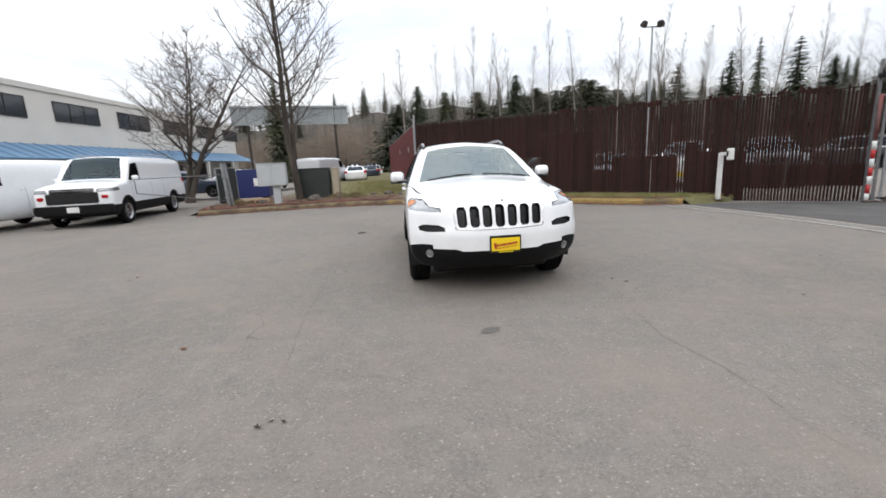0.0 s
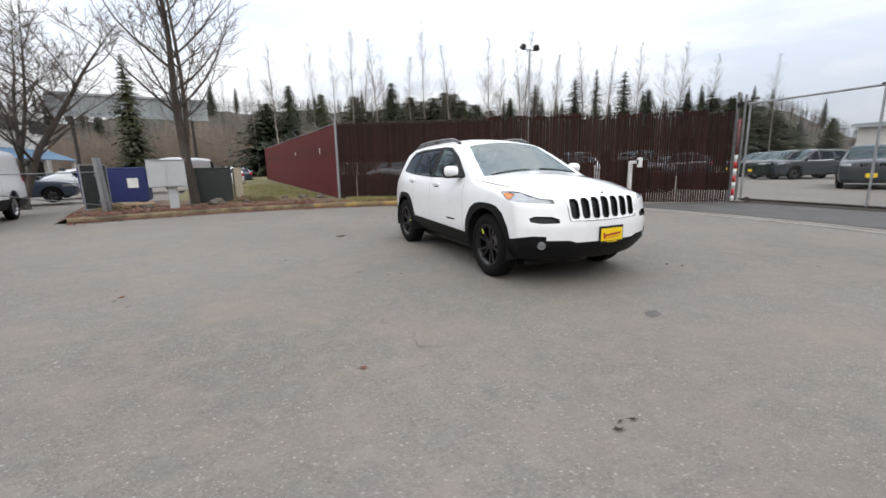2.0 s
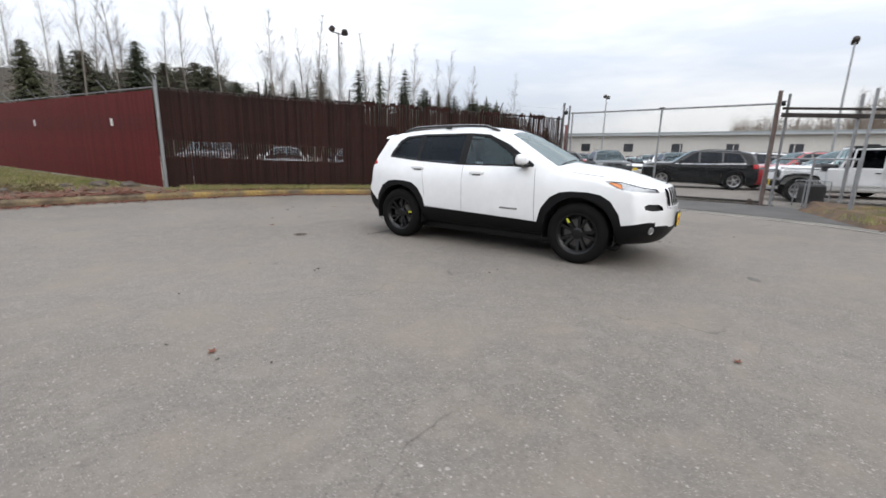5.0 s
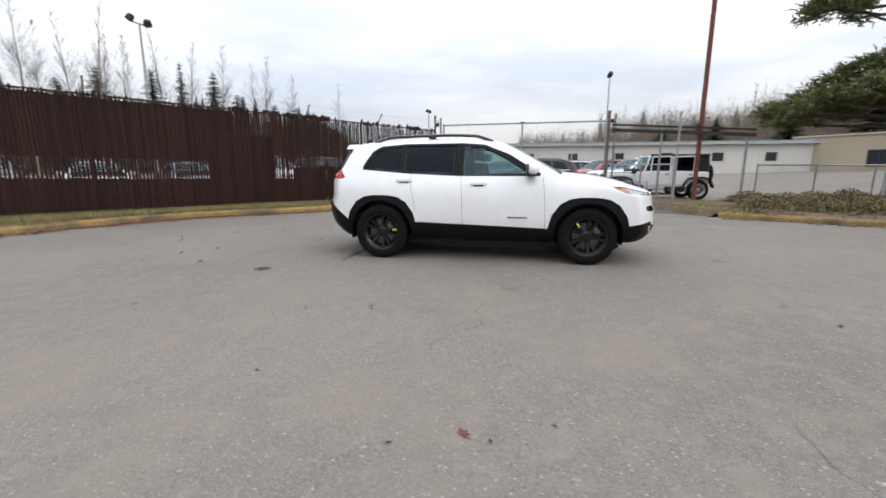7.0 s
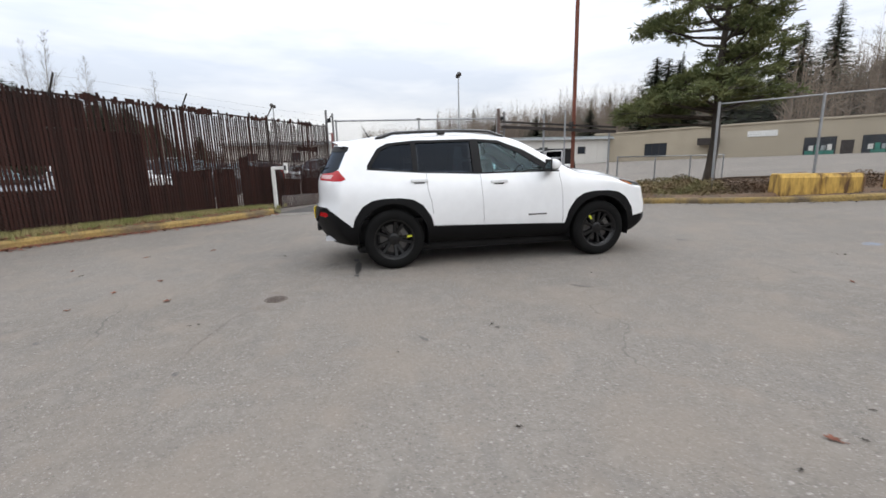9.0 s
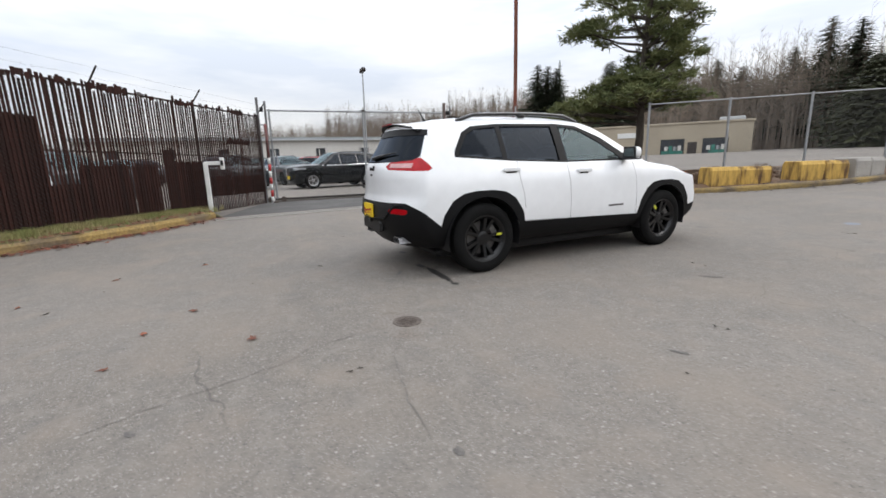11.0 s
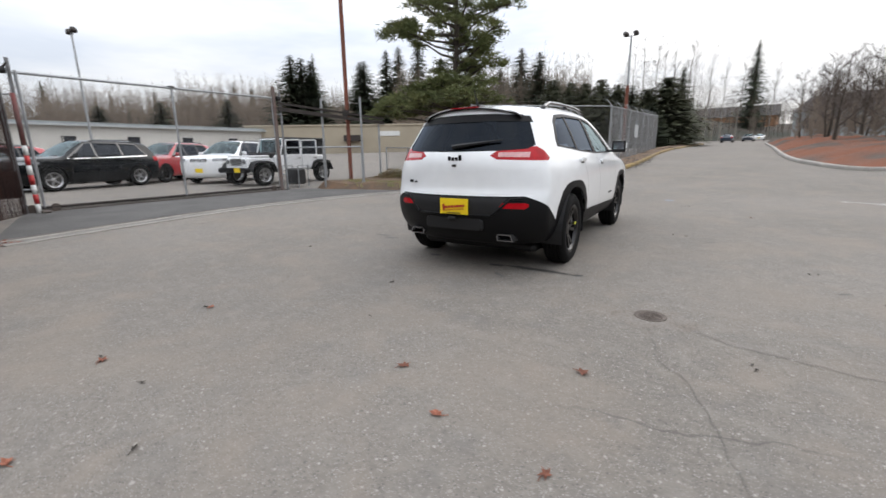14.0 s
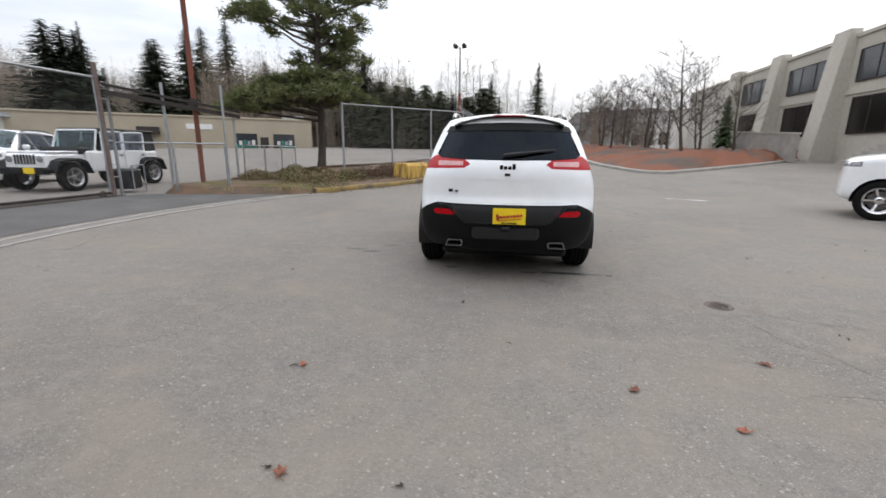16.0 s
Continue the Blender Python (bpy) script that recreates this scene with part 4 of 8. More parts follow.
    # wheel wells and wheels
    for ax in (-1.35, 1.35):
        for s in (-1, 1):
            well = Shape()
            prof = [(ax + 0.425 * math.cos(a), 0.372 + 0.425 * math.sin(a)) for a in [math.pi * (-0.08 + 1.16 * k / 22) for k in range(23)]]
            verts = [(x, s * y, z) for y in (0.905, 0.60) for x, z in prof]
            well.add(verts, [(k, k + 1, 23 + k + 1, 23 + k) for k in range(22)])
            well.add([(x, s * 0.60, z) for x, z in prof], [tuple(range(23))])
            part("wheel_well", well, BLACK, car)
            wheel(car, ax, s * 0.79, 0.364, 0.235, RIM, 5, tag=(3 if ax < 0 else 122) if s < 0 else 0, rim_r=0.238)
    # door seams
    for s in (-1, 1):
        for line in ([(0.775, 1.10), (0.80, 0.9), (0.82, 0.465)], [(-0.265, 1.11), (-0.245, 0.8), (-0.235, 0.49)], [(-0.93, 1.14), (-0.925, 0.95), (-0.885, 0.80), (-0.87, 0.66)], [(0.82, 0.462), (-0.235, 0.495), (-0.86, 0.517)],
                     [(1.0, 1.10), (1.30, 1.065), (1.58, 1.035)]):
            part("panel_gap", sh.seam(line, s, 0.004), DARK_STEEL, car)
        for hx, hz in ((-1.02, 1.058), (-0.03, 1.022)):
            h, no = sh.side(hx, hz, s)
            hs = Shape()
            hs.box((0.21, 0.035, 0.036), m=Matrix.Translation((hx, h.y + s * 0.012, hz - 0.018)), chamfer=0.008)
            hn = part("door_handle", hs, WHITE_CAR, car, "white door handle")
            # dark strip laid on the flat skin as the shade below the handle
            part("recess_shade", sh.seam([(hx - 0.07, hz - 0.028), (hx + 0.06, hz - 0.028)], s, 0.018, 0.001), DARK_STEEL, hn)
        # side badge as plain bars
        h, no = sh.side(0.47, 0.60, s)
        bm_ = Matrix.Translation(h) @ no.to_track_quat("Z", "Y").to_matrix().to_4x4()
        b = Shape()
        for k in range(8):
            q, qn = sh.side(0.36 + 0.031 * k, 0.596, s)
            b.box((0.024, 0.005, 0.020), m=Matrix.Translation((q.x, q.y, 0.586)))
        part("side_badge", b, DARK_STEEL, car, "small grey lettering bars on the door")
        # mirror
        mm = Matrix.Translation((0.62, s * 0.985, 1.145))
        mir = Shape()
        prof = [(0.0, 0.055, 0.02), (0.03, 0.088, 0.060), (0.07, 0.092, 0.070), (0.11, 0.080, 0.060), (0.145, 0.05, 0.030)]
        rows = []
        for px, hw, hh in prof:
            rows += [mm @ Vector((px - 0.05, math.copysign(abs(math.cos(a)) ** 0.6, math.cos(a)) * hw, 0.06 + math.copysign(abs(math.sin(a)) ** 0.6, math.sin(a)) * hh)) for a in [2 * math.pi * k / 16 for k in range(16)]]
        mir.add(rows, [(i * 16 + k, i * 16 + (k + 1) % 16, (i + 1) * 16 + (k + 1) % 16, (i + 1) * 16 + k) for i in range(4) for k in range(16)] + [tuple(range(16))[::-1], tuple(range(64, 80))])
        mo = part("mirror", mir, WHITE_CAR, car, "white door mirror on a black foot", smooth=True)
        part("mirror_foot", Shape().box((0.13, 0.19, 0.028), (0.63, s * 0.90, 1.128), chamfer=0.01).box((0.10, 0.17, 0.02), (0.63, s * 0.985, 1.122), chamfer=0.008), BLACK, mo)
        part("mirror_back", Shape().box((0.020, 0.180, 0.132), (0.578, s * 0.985, 1.139), chamfer=0.045), BLACK, mo)
        part("mirror_glass", Shape().box((0.006, 0.135, 0.090), (0.567, s * 0.985, 1.160)), CHROME, mo)
        # roof rail
        pts = []
        for k in range(25):
            x = -1.50 + 1.62 * k / 24
            hz, _ = sh.touch((x, s * 0.575, 3), (0, 0, -1))
            lift = 0.048 * min(1, min(k, 24 - k) / 3.0)
            pts.append((x, s * 0.575, hz.z + lift))
        rl = Shape().tube(pts, 0.021, 8)
        for k in (0, 12, 24):
            rl.box((0.10, 0.035, 0.05), (pts[k][0] + (0.03 if k == 0 else -0.03 if k == 24 else 0), pts[k][1], pts[k][2] - 0.045), chamfer=0.01)
        part("roof_rail", rl, PIANO, car, "black roof rail", smooth=True)
        # amber marker, low lamp, exhaust
        part("marker_lamp", sh.take(FRAME, lambda c: c.y * s > 0, 0.004), AMBER, car, "amber corner marker")
        h, no = sh.touch((4, s * 0.71, 0.462), (-1, 0, 0))
        q = Matrix.Translation(h) @ no.to_track_quat("Z", "Y").to_matrix().to_4x4()
        part("fog_lamp", Shape().lathe([(0.045, -0.02), (0.043, 0.005), (0.036, 0.008), (0.032, 0.002), (0.0, 0.004)], q, 20), LAMP_CLEAR, car, "round clear fog lamp", smooth=False)
        ex = Shape()
        ring = [(0.085, -0.028), (0.060, 0.034), (-0.070, 0.034), (-0.085, 0.012), (-0.075, -0.028)]
        mx = Matrix(((0, 0, -1, -2.045), (s, 0, 0, s * 0.485), (0, 1, 0, 0.368), (0, 0, 0, 1)))
        outer, inner = [(a * 1.0, b) for a, b in ring], [(a * 0.86, b * 0.76) for a, b in ring]
        n = 5
        vv = [mx @ Vector((a, b, d)) for d, rr in ((-0.15, outer), (0.13, outer), (0.13, inner), (-0.12, inner)) for a, b in rr]
        ex.add(vv, [(l * n + k, l * n + (k + 1) % n, (l + 1) * n + (k + 1) % n, (l + 1) * n + k) for l in range(3) for k in range(n)])
        part("exhaust_tip", ex, DULL_CHROME, car, "flattened chrome exhaust tip")
    # dark smooth panel between the reflectors, with the plate
    rec = Shape()
    verts = []
    outline = lambda t: 0.52 - 0.13 * t
    for a in range(13):
        for b in range(6):
            t = b / 5
            y = (-1 + 2 * a / 12) * outline(t)
            h, no = sh.touch((-4, y, 0.745 - 0.155 * t), (1, 0, 0))
            verts.append(h + no * 0.004)
    rec.add(verts, [(a * 6 + b, a * 6 + b + 1, (a + 1) * 6 + b + 1, (a + 1) * 6 + b) for a in range(12) for b in range(5)])
    part("plate_recess", rec, BLACK, car, "smooth dark panel behind the plate", smooth=True)
    lip = Shape()
    for s in (-1, 1):
        pts = []
        for y, z in ((0.64, 0.738), (0.55, 0.735), (0.40, 0.60), (0.38, 0.585)):
            h, no = sh.touch((-4, s * y, z), (1, 0, 0))
            pts.append(h + no * 0.006)
        lip.tube(pts, 0.012, 6)
    h0 = [sh.touch((-4, y, 0.585), (1, 0, 0)) for y in (-0.38, -0.2, 0, 0.2, 0.38)]
    lip.tube([h + n * 0.006 for h, n in h0], 0.012, 6)
    part("bumper_lip", lip, CLAD, car, smooth=True)
    step = Shape().box((0.05, 0.62, 0.11), (-2.262, 0, 0.44), chamfer=0.02)
    part("bumper_step", step, BLACK, car)
    part("tow_loop", Shape().box((0.06, 0.10, 0.035), (-2.285, 0, 0.525), chamfer=0.012), BLACK, car)
    for name, x, z, sgn in (("front_plate", 2.295, 0.458, 1), ("rear_plate", -2.365, 0.588, -1)):
        h, no = sh.touch((4 * sgn, 0.03 * (sgn > 0), z + 0.08), (-sgn, 0, 0))
        base = Matrix.Translation((h.x + 0.012 * sgn, 0.035 if sgn > 0 else -0.03, z)) @ Matrix(((0, 0, sgn, 0), (sgn, 0, 0, 0), (0, 1, 0, 0), (0, 0, 0, 1))) @ Matrix.Rotation(radians(-3 * 0), 4, "X")
        W_, H_ = (0.315, 0.175) if sgn > 0 else (0.295, 0.145)
        pl = part(name, Shape().prism([(-W_ / 2, 0), (W_ / 2, 0), (W_ / 2, H_), (-W_ / 2, H_)], 0.012, base), PLATE if sgn < 0 else BLACK, car, "yellow dealer plate with red script bars")
        if sgn > 0:
            part("plate_face", Shape().prism([(-W_ / 2 + 0.014, 0.022), (W_ / 2 - 0.014, 0.022), (W_ / 2 - 0.014, H_ - 0.022), (-W_ / 2 + 0.014, H_ - 0.022)], 0.004, base @ Matrix.Translation((0, 0, 0.012))), PLATE, pl)
        txt = Shape()
        rot = base @ Matrix.Translation((0, H_ * 0.5, 0.017)) @ Matrix.Rotation(radians(6), 4, "Z")
        txt.box((0.022, 0.06, 0.003), m=rot @ Matrix.Translation((-0.105, 0, 0)))
        bars(txt, rot, -0.115, [0.018, 0.03, 0.024, 0.03, 0.02, 0.03, 0.026, 0.02], 0.022, 0.0, 0.005)
        txt.box((0.21, 0.005, 0.003), m=rot @ Matrix.Translation((0, -0.03, 0)))
        part("plate_script", txt, PLATE_RED, pl, "red script reduced to bars")
        low = Shape()
        bars(low, base @ Matrix.Translation((0, 0.012, 0.0175)), -0.07, [0.04, 0.05, 0.04], 0.009, 0.0, 0.006)
        part("plate_line", low, DARK_STEEL if sgn < 0 else PLATE, pl)
    # badges as plain shapes, wiper, high brake lamp, antenna, mouldings
    for name, x, z, sgn, dims in (("hood_badge", 2.2, 0.962, 1, 0.13), ("gate_badge", -2.3, 1.095, -1, 0.15)):
        h, no = sh.touch((4 * sgn, 0, z), (-sgn, 0, 0))
        bd = Shape()
        for k, hh in enumerate((0.05, 0.03, 0.03, 0.038)):
            bd.box((0.014, dims / 4 - 0.008, hh * (0.6 if sgn > 0 else 1)), (h.x + 0.004 * sgn, -sgn * (-dims / 2 + dims / 4 * (k + 0.5)), z - 0.018), chamfer=0.004)
        part(name, bd, PIANO if sgn < 0 else DARK_STEEL, car, "dark badge of four plain shapes")
    h, no = sh.touch((-4, 0.46, 0.87), (1, 0, 0))
    b = Shape()
    for k in range(3):
        b.box((0.008, 0.04 if k != 1 else 0.03, 0.026 if k != 1 else 0.015), (h.x - 0.004, 0.52 - k * 0.055, 0.865))
    part("trim_badge", b, BLACK, car, "small black lettering bars on the tailgate")
    part("gate_button", Shape().box((0.012, 0.05, 0.022), (sh.touch((-4, 0, 1.03), (1, 0, 0))[0].x - 0.004, 0, 1.02), chamfer=0.004), DARK_STEEL, car)
    w = Shape()
    pts = []
    for k in range(9):
        y = -0.42 + 0.46 * k / 8
        h, no = sh.touch((-4, y, 1.245 - 0.055 * k / 8), (1, 0, 0))
        pts.append(h + no * 0.018)
    w.tube(pts, [0.006, 0.008, 0.010, 0.013, 0.015, 0.018, 0.02, 0.022, 0.02], 6)
    part("rear_wiper", w, BLACK, car)
    for s in (-1, 1):
        pts = []
        for k in range(8):
            y = (0.08 if s > 0 else -0.62) + 0.56 * k / 7
            h, no = sh.touch((1.02 - 0.0 * k, y, 3), (0, 0, -1))
            pts.append(h + no * 0.014)
        part("wiper", Shape().tube(pts, 0.009, 5), BLACK, car)
    h, no = sh.touch((-1.99, 0, 3), (0, 0, -1))
    sp = Shape()
    rows = []
    for k in range(17):
        y = -0.52 + 1.04 * k / 16
        q = abs(y / 0.52)
        top = sh.touch((-1.86, y, 3), (0, 0, -1))[0]
        xe = -2.05 + 0.15 * q ** 2.5
        rows += [(-1.86, y, top.z + 0.002), (-1.95, y, top.z), (xe, y, top.z - 0.006), (xe + 0.002, y, top.z - 0.013), (-1.93, y, top.z - 0.024), (-1.86, y, top.z - 0.022)]
    sp.add(rows, [(k * 6 + j, (k + 1) * 6 + j, (k + 1) * 6 + (j + 1) % 6, k * 6 + (j + 1) % 6) for k in range(16) for j in (0, 1, 2)])
    below = Shape().add(rows, [(k * 6 + j, (k + 1) * 6 + j, (k + 1) * 6 + (j + 1) % 6, k * 6 + (j + 1) % 6) for k in range(16) for j in (3, 4, 5)] + [tuple(range(6)), tuple(range(96, 102))[::-1]])
    spo = part("spoiler", sp, WHITE_CAR, car, "white roof spoiler over the rear window")
    part("underside", below, CLAD, spo, "black underside")
    part("brake_lamp", Shape().box((0.010, 0.30, 0.008), (-2.046, 0, sh.touch((-1.86, 0, 3), (0, 0, -1))[0].z - 0.016)), LAMP_RED, spo, "thin high brake lamp")
    h, no = sh.touch((-1.55, 0.1, 3), (0, 0, -1))
    part("antenna", Shape().tube([h, h + Vector((-0.03, 0, 0.05)), h + Vector((-0.09, 0, 0.15))], [0.02, 0.008, 0.003], 6), BLACK, car)
    seam = Shape()
    for z in (0.985, 0.775):
        pts = []
        for k in range(31):
            y = -0.72 + 1.44 * k / 30
            h, no = sh.touch((-4, y, z + 0.01 * abs(y)), (1, 0, 0))
            pts.append(h + no * 0.0005)
        seam.tube(pts, 0.0035, 4)
    part("gate_crease", seam, WHITE_CAR, car)
    under = Shape().box((3.6, 1.3, 0.10), (0, 0, 0.17), chamfer=0.04)
    part("underbody", under, BLACK, car)
    part("cabin_floor", Shape().box((3.0, 1.5, 0.05), (-0.5, 0, 0.55)), BLACK, car)
    seats_inside(car, 0.05, -0.85, 0.62)
    return car


SUV_POSE = pose(0.042, 7.504, 0, 0, 0, -85.4)
white_suv(SUV_POSE)


# ---- other vehicles ----
def car_spec(length, base, high, wide, hood, cowl, screen, roof_rear, tail_top, belt, bottom=0.24, boxy=0.0, nose=0.16, over=0.9, rake=0.22):
    """Curves of a car from a few sizes. over: front overhang ahead of the axle; screen: x of the cowl and of the roof's front; belt: height of the window sills."""
    xf = base / 2 + over
    xr = xf - length
    w = wide / 2
    cow, rof = screen
    tumble = 0.28 * (1 - boxy)
    return dict(
        top=[(xr, tail_top), (roof_rear, high - 0.03), ((roof_rear + rof) / 2, high), (rof, high - 0.03), ((rof * 0.5 + cow * 0.5), (high + cowl) / 2 + 0.03), (cow, cowl), (cow + 0.12, cowl - 0.02), ((cow + xf) / 2, (cowl + hood) / 2 + 0.015), (xf - 0.12, hood), (xf, hood - 0.06)],
        crown=[(xr, 0.06), (rof, 0.05), (cow, 0.07), (xf, 0.06)],
        half=[(bottom, w * 0.92), (0.5, w * 0.99), (0.75, w), (belt - 0.08, w * 0.985), (belt, w * 0.955), (high - 0.15, w * (0.955 - tumble)), (high, w * (0.86 - tumble))],
        front=[(bottom, xf - 0.12), (0.4, xf - 0.01), (0.65, xf), (hood - 0.1, xf - 0.04), (hood, xf - 0.10)],
        rear=[(bottom, xr + 0.12), (0.45, xr), (0.75, xr), (belt, xr + 0.03), (tail_top - 0.1, xr + 0.03 + (rake - 0.06) * (1 - boxy)), (tail_top, xr + 0.05 + rake * (1 - boxy))],
        plan=[(xr, 0.94 + 0.05 * boxy), (xr + 0.8, 1.0), (xf - 0.6, 1.0), (xf, 0.95 + 0.04 * boxy)],
        bottom=bottom, front_from=base / 2 + 0.1, rear_from=-base / 2, nose_round=nose * (1 - 0.5 * boxy), tail_round=0.16 * (1 - 0.6 * boxy), xf=xf, xr=xr, high=high, belt=belt, hood=hood, cow=cow, rof=rof, roof_rear=roof_rear, w=w, base=base)


def other_car(name, m, spec, paint_mat, label, category, wheel_r=0.36, windows=None, rim=None, low=None, grille="slots", plate=True, res=(48, 14, 16), group="", seats=True, steel_rear=False, lamp_z=None):
    """A parked car: skin with its windows, lamps, grille, arches and wheels as parts."""
    car = thing(name, m, label, category, group)
    sh = Shell(spec, *res, 2)
    sp = spec
    side = lambda c, n: abs(c.y) > sp["w"] * 0.45 and abs(n.y) > 0.3
    ARCH, WIN, SHIELD, BACK, HEAD, GRILLE, TAIL, LOW, TRIMR = range(1, 10)
    for ax in (-sp["base"] / 2, sp["base"] / 2):
        sh.cut(ARCH, round_poly(ax, wheel_r, wheel_r + 0.05, 18), (0, 2), lambda c, n: abs(c.y) > sp["w"] * 0.55 and abs(n.y) > 0.2)
        if low:
            sh.cut(LOW, round_poly(ax, wheel_r, wheel_r + 0.12, 18), (0, 2), lambda c, n: abs(c.y) > sp["w"] * 0.55 and abs(n.y) > 0.2)
    if low:
        sh.cut(LOW, [(sp["xr"] - 0.1, 0.1), (sp["xf"] + 0.1, 0.1), (sp["xf"] + 0.1, low), (sp["xr"] - 0.1, low)], (0, 2), lambda c, n: True)
    b, h = sp["belt"], sp["high"]
    if windows is None:
        fx = sp["cow"] - 0.12
        windows = [[(0.02, b + 0.02), (fx - 0.12, b + 0.01), (sp["rof"] + 0.02, h - 0.17), (0.02, h - 0.13)], [(-0.9, b + 0.04), (-0.06, b + 0.02), (-0.06, h - 0.13), (-0.9, h - 0.14)], [(sp["roof_rear"] - 0.02, b + 0.09), (-0.98, b + 0.05), (-0.98, h - 0.15), (sp["roof_rear"] + 0.2, h - 0.18)]]
    for poly in windows:
        sh.cut(WIN, poly, (0, 2), side)
    if grille == "slots":
        fx = sp["cow"] - 0.12
        sh.cut(TRIMR, [(sp["roof_rear"] - 0.10, b + 0.05), (0.0, b - 0.02), (fx, b - 0.02), (fx + 0.02, b + 0.02), (sp["rof"] + 0.05, h - 0.125), (0.0, h - 0.09), (-0.95, h - 0.10), (sp["roof_rear"] + 0.2, h - 0.14), (sp["roof_rear"] - 0.08, b + 0.12)], (0, 2), side)
    w = sp["w"]
    sh.cut(SHIELD, [(sp["cow"] - 0.02, -w * 0.80), (sp["cow"] + 0.03, 0), (sp["cow"] - 0.02, w * 0.80), (sp["rof"] + 0.04, w * 0.64), (sp["rof"] + 0.02, 0), (sp["rof"] + 0.04, -w * 0.64)], (0, 1), lambda c, n: n.z > 0.1 and n.x > 0.1 and c.z > b - 0.1)
    if not steel_rear:
        sh.cut(BACK, [(-w * 0.70, b + 0.04), (w * 0.70, b + 0.04), (w * 0.58, h - 0.18), (-w * 0.58, h - 0.18)], (1, 2), lambda c, n: n.x < -0.3)
    lz = lamp_z or sp["hood"] - 0.17
    for s in (-1, 1):
        sh.cut(HEAD, [(s * w * 0.60, lz - 0.05), (s * w * 1.05, lz - 0.03), (s * w * 1.05, lz + 0.06), (s * w * 0.62, lz + 0.06)], (1, 2), lambda c, n: c.x > sp["base"] / 2 + 0.35 and n.z < 0.7)
        sh.cut(TAIL, [(s * w * 0.70, b - 0.16), (s * w * 1.05, b - 0.16), (s * w * 1.05, b + 0.02), (s * w * 0.70, b + 0.02)], (1, 2), lambda c, n: c.x < sp["xr"] + 0.35)
    if grille == "slots":
        for i in range(7):
            c = (i - 3) * 0.105
            sh.cut(GRILLE, [(c - 0.036, lz - 0.075), (c + 0.036, lz - 0.075), (c + 0.036, lz + 0.06), (c - 0.036, lz + 0.06)], (1, 2), lambda c, n: c.x > sp["base"] / 2 + 0.4 and n.x > 0.3)
    else:
        sh.cut(GRILLE, [(-w * 0.55, lz - 0.14), (w * 0.55, lz - 0.14), (w * 0.55, lz + 0.07), (-w * 0.55, lz + 0.07)], (1, 2), lambda c, n: c.x > sp["base"] / 2 + 0.4 and n.x > 0.3)
    part("body", sh.take(0), paint_mat, car)
    if low:
        part("cladding", sh.take(LOW), CLAD, car, "dark lower cladding")
    if grille == "slots":
        for s in (-1, 1):
            part("window_frame", sh.take(TRIMR, lambda c, s=s: c.y * s > 0), PIANO, car)
        for s in (-1, 1):
            fx = sp["cow"] - 0.12
            part("sill_line", sh.seam([(sp["roof_rear"] - 0.08, b + 0.045), (0.0, b - 0.012), (fx, b - 0.012)], s, 0.022, 0.004), CHROME, car, "bright sill line under the windows")
            rail = []
            for k in range(9):
                x = sp["roof_rear"] + 0.15 + (sp["rof"] - 0.2 - sp["roof_rear"] - 0.15) * k / 8
                rail.append(sh.touch((x, s * w * 0.60, 3), (0, 0, -1))[0] + Vector((0, 0, 0.05 if 0 < k < 8 else 0.0)))
            part("roof_rail", Shape().tube(rail, 0.02, 6), BLACK, car)
    for poly in windows:
        for s in (-1, 1):
            part("window", sh.take(WIN, lambda c, s=s, poly=poly: c.y * s > 0 and inside(poly, c.x, c.z), 0.004), TINT_GLASS, car).visible_shadow = False
    part("windscreen", sh.take(SHIELD, inset=0.004), CLEAR_GLASS, car).visible_shadow = False
    if not steel_rear:
        part("back_window", sh.take(BACK, inset=0.004), TINT_GLASS, car).visible_shadow = False
    for s in (-1, 1):
        part("headlight", sh.take(HEAD, lambda c, s=s: c.y * s > 0, 0.004), LAMP_CLEAR, car)
        part("tail_light", sh.take(TAIL, lambda c, s=s: c.y * s > 0), LAMP_RED, car)
    if grille == "slots":
        for i in range(7):
            part("grille_slot", sh.take(GRILLE, lambda c, i=i: abs(c.y - (i - 3) * 0.105) < 0.05, 0.02), PIANO, car)
    else:
        part("grille", sh.take(GRILLE, inset=0.03), PIANO, car)
    for ax in (-sp["base"] / 2, sp["base"] / 2):
        for s in (-1, 1):
            prof = [(ax + (wheel_r + 0.05) * math.cos(a), wheel_r + (wheel_r + 0.05) * math.sin(a)) for a in [math.pi * (-0.05 + 1.1 * k / 12) for k in range(13)]]
            well = Shape().add([(x, s * y, z) for y in (w * 0.97, w * 0.66) for x, z in prof], [(k, k + 1, 13 + k + 1, 13 + k) for k in range(12)])
            well.add([(x, s * w * 0.66, z) for x, z in prof], [tuple(range(13))])
            part("wheel_well", well, BLACK, car)
            wheel(car, ax, s * (w - 0.13), wheel_r, 0.23, rim or RIM, 5, detail=False)
    for s in (-1, 1):
        mir = Shape().box((0.11, 0.20, 0.15), (sp["cow"] - 0.32, s * (w + 0.06), b + 0.02), chamfer=0.04)
        part("mirror", mir, paint_mat, car)
        part("door_handle", Shape().box((0.16, 0.03, 0.03), (0.08, s * (sh.side(0.08, b - 0.1, s)[0].y * s + 0.01), b - 0.11), chamfer=0.008), paint_mat, car)
        for x in (sp["cow"] - 0.2, -0.02, -0.94):
            part("panel_gap", sh.seam([(x, b - 0.02), (x + 0.01, 0.55)], s, 0.01), DARK_STEEL, car)
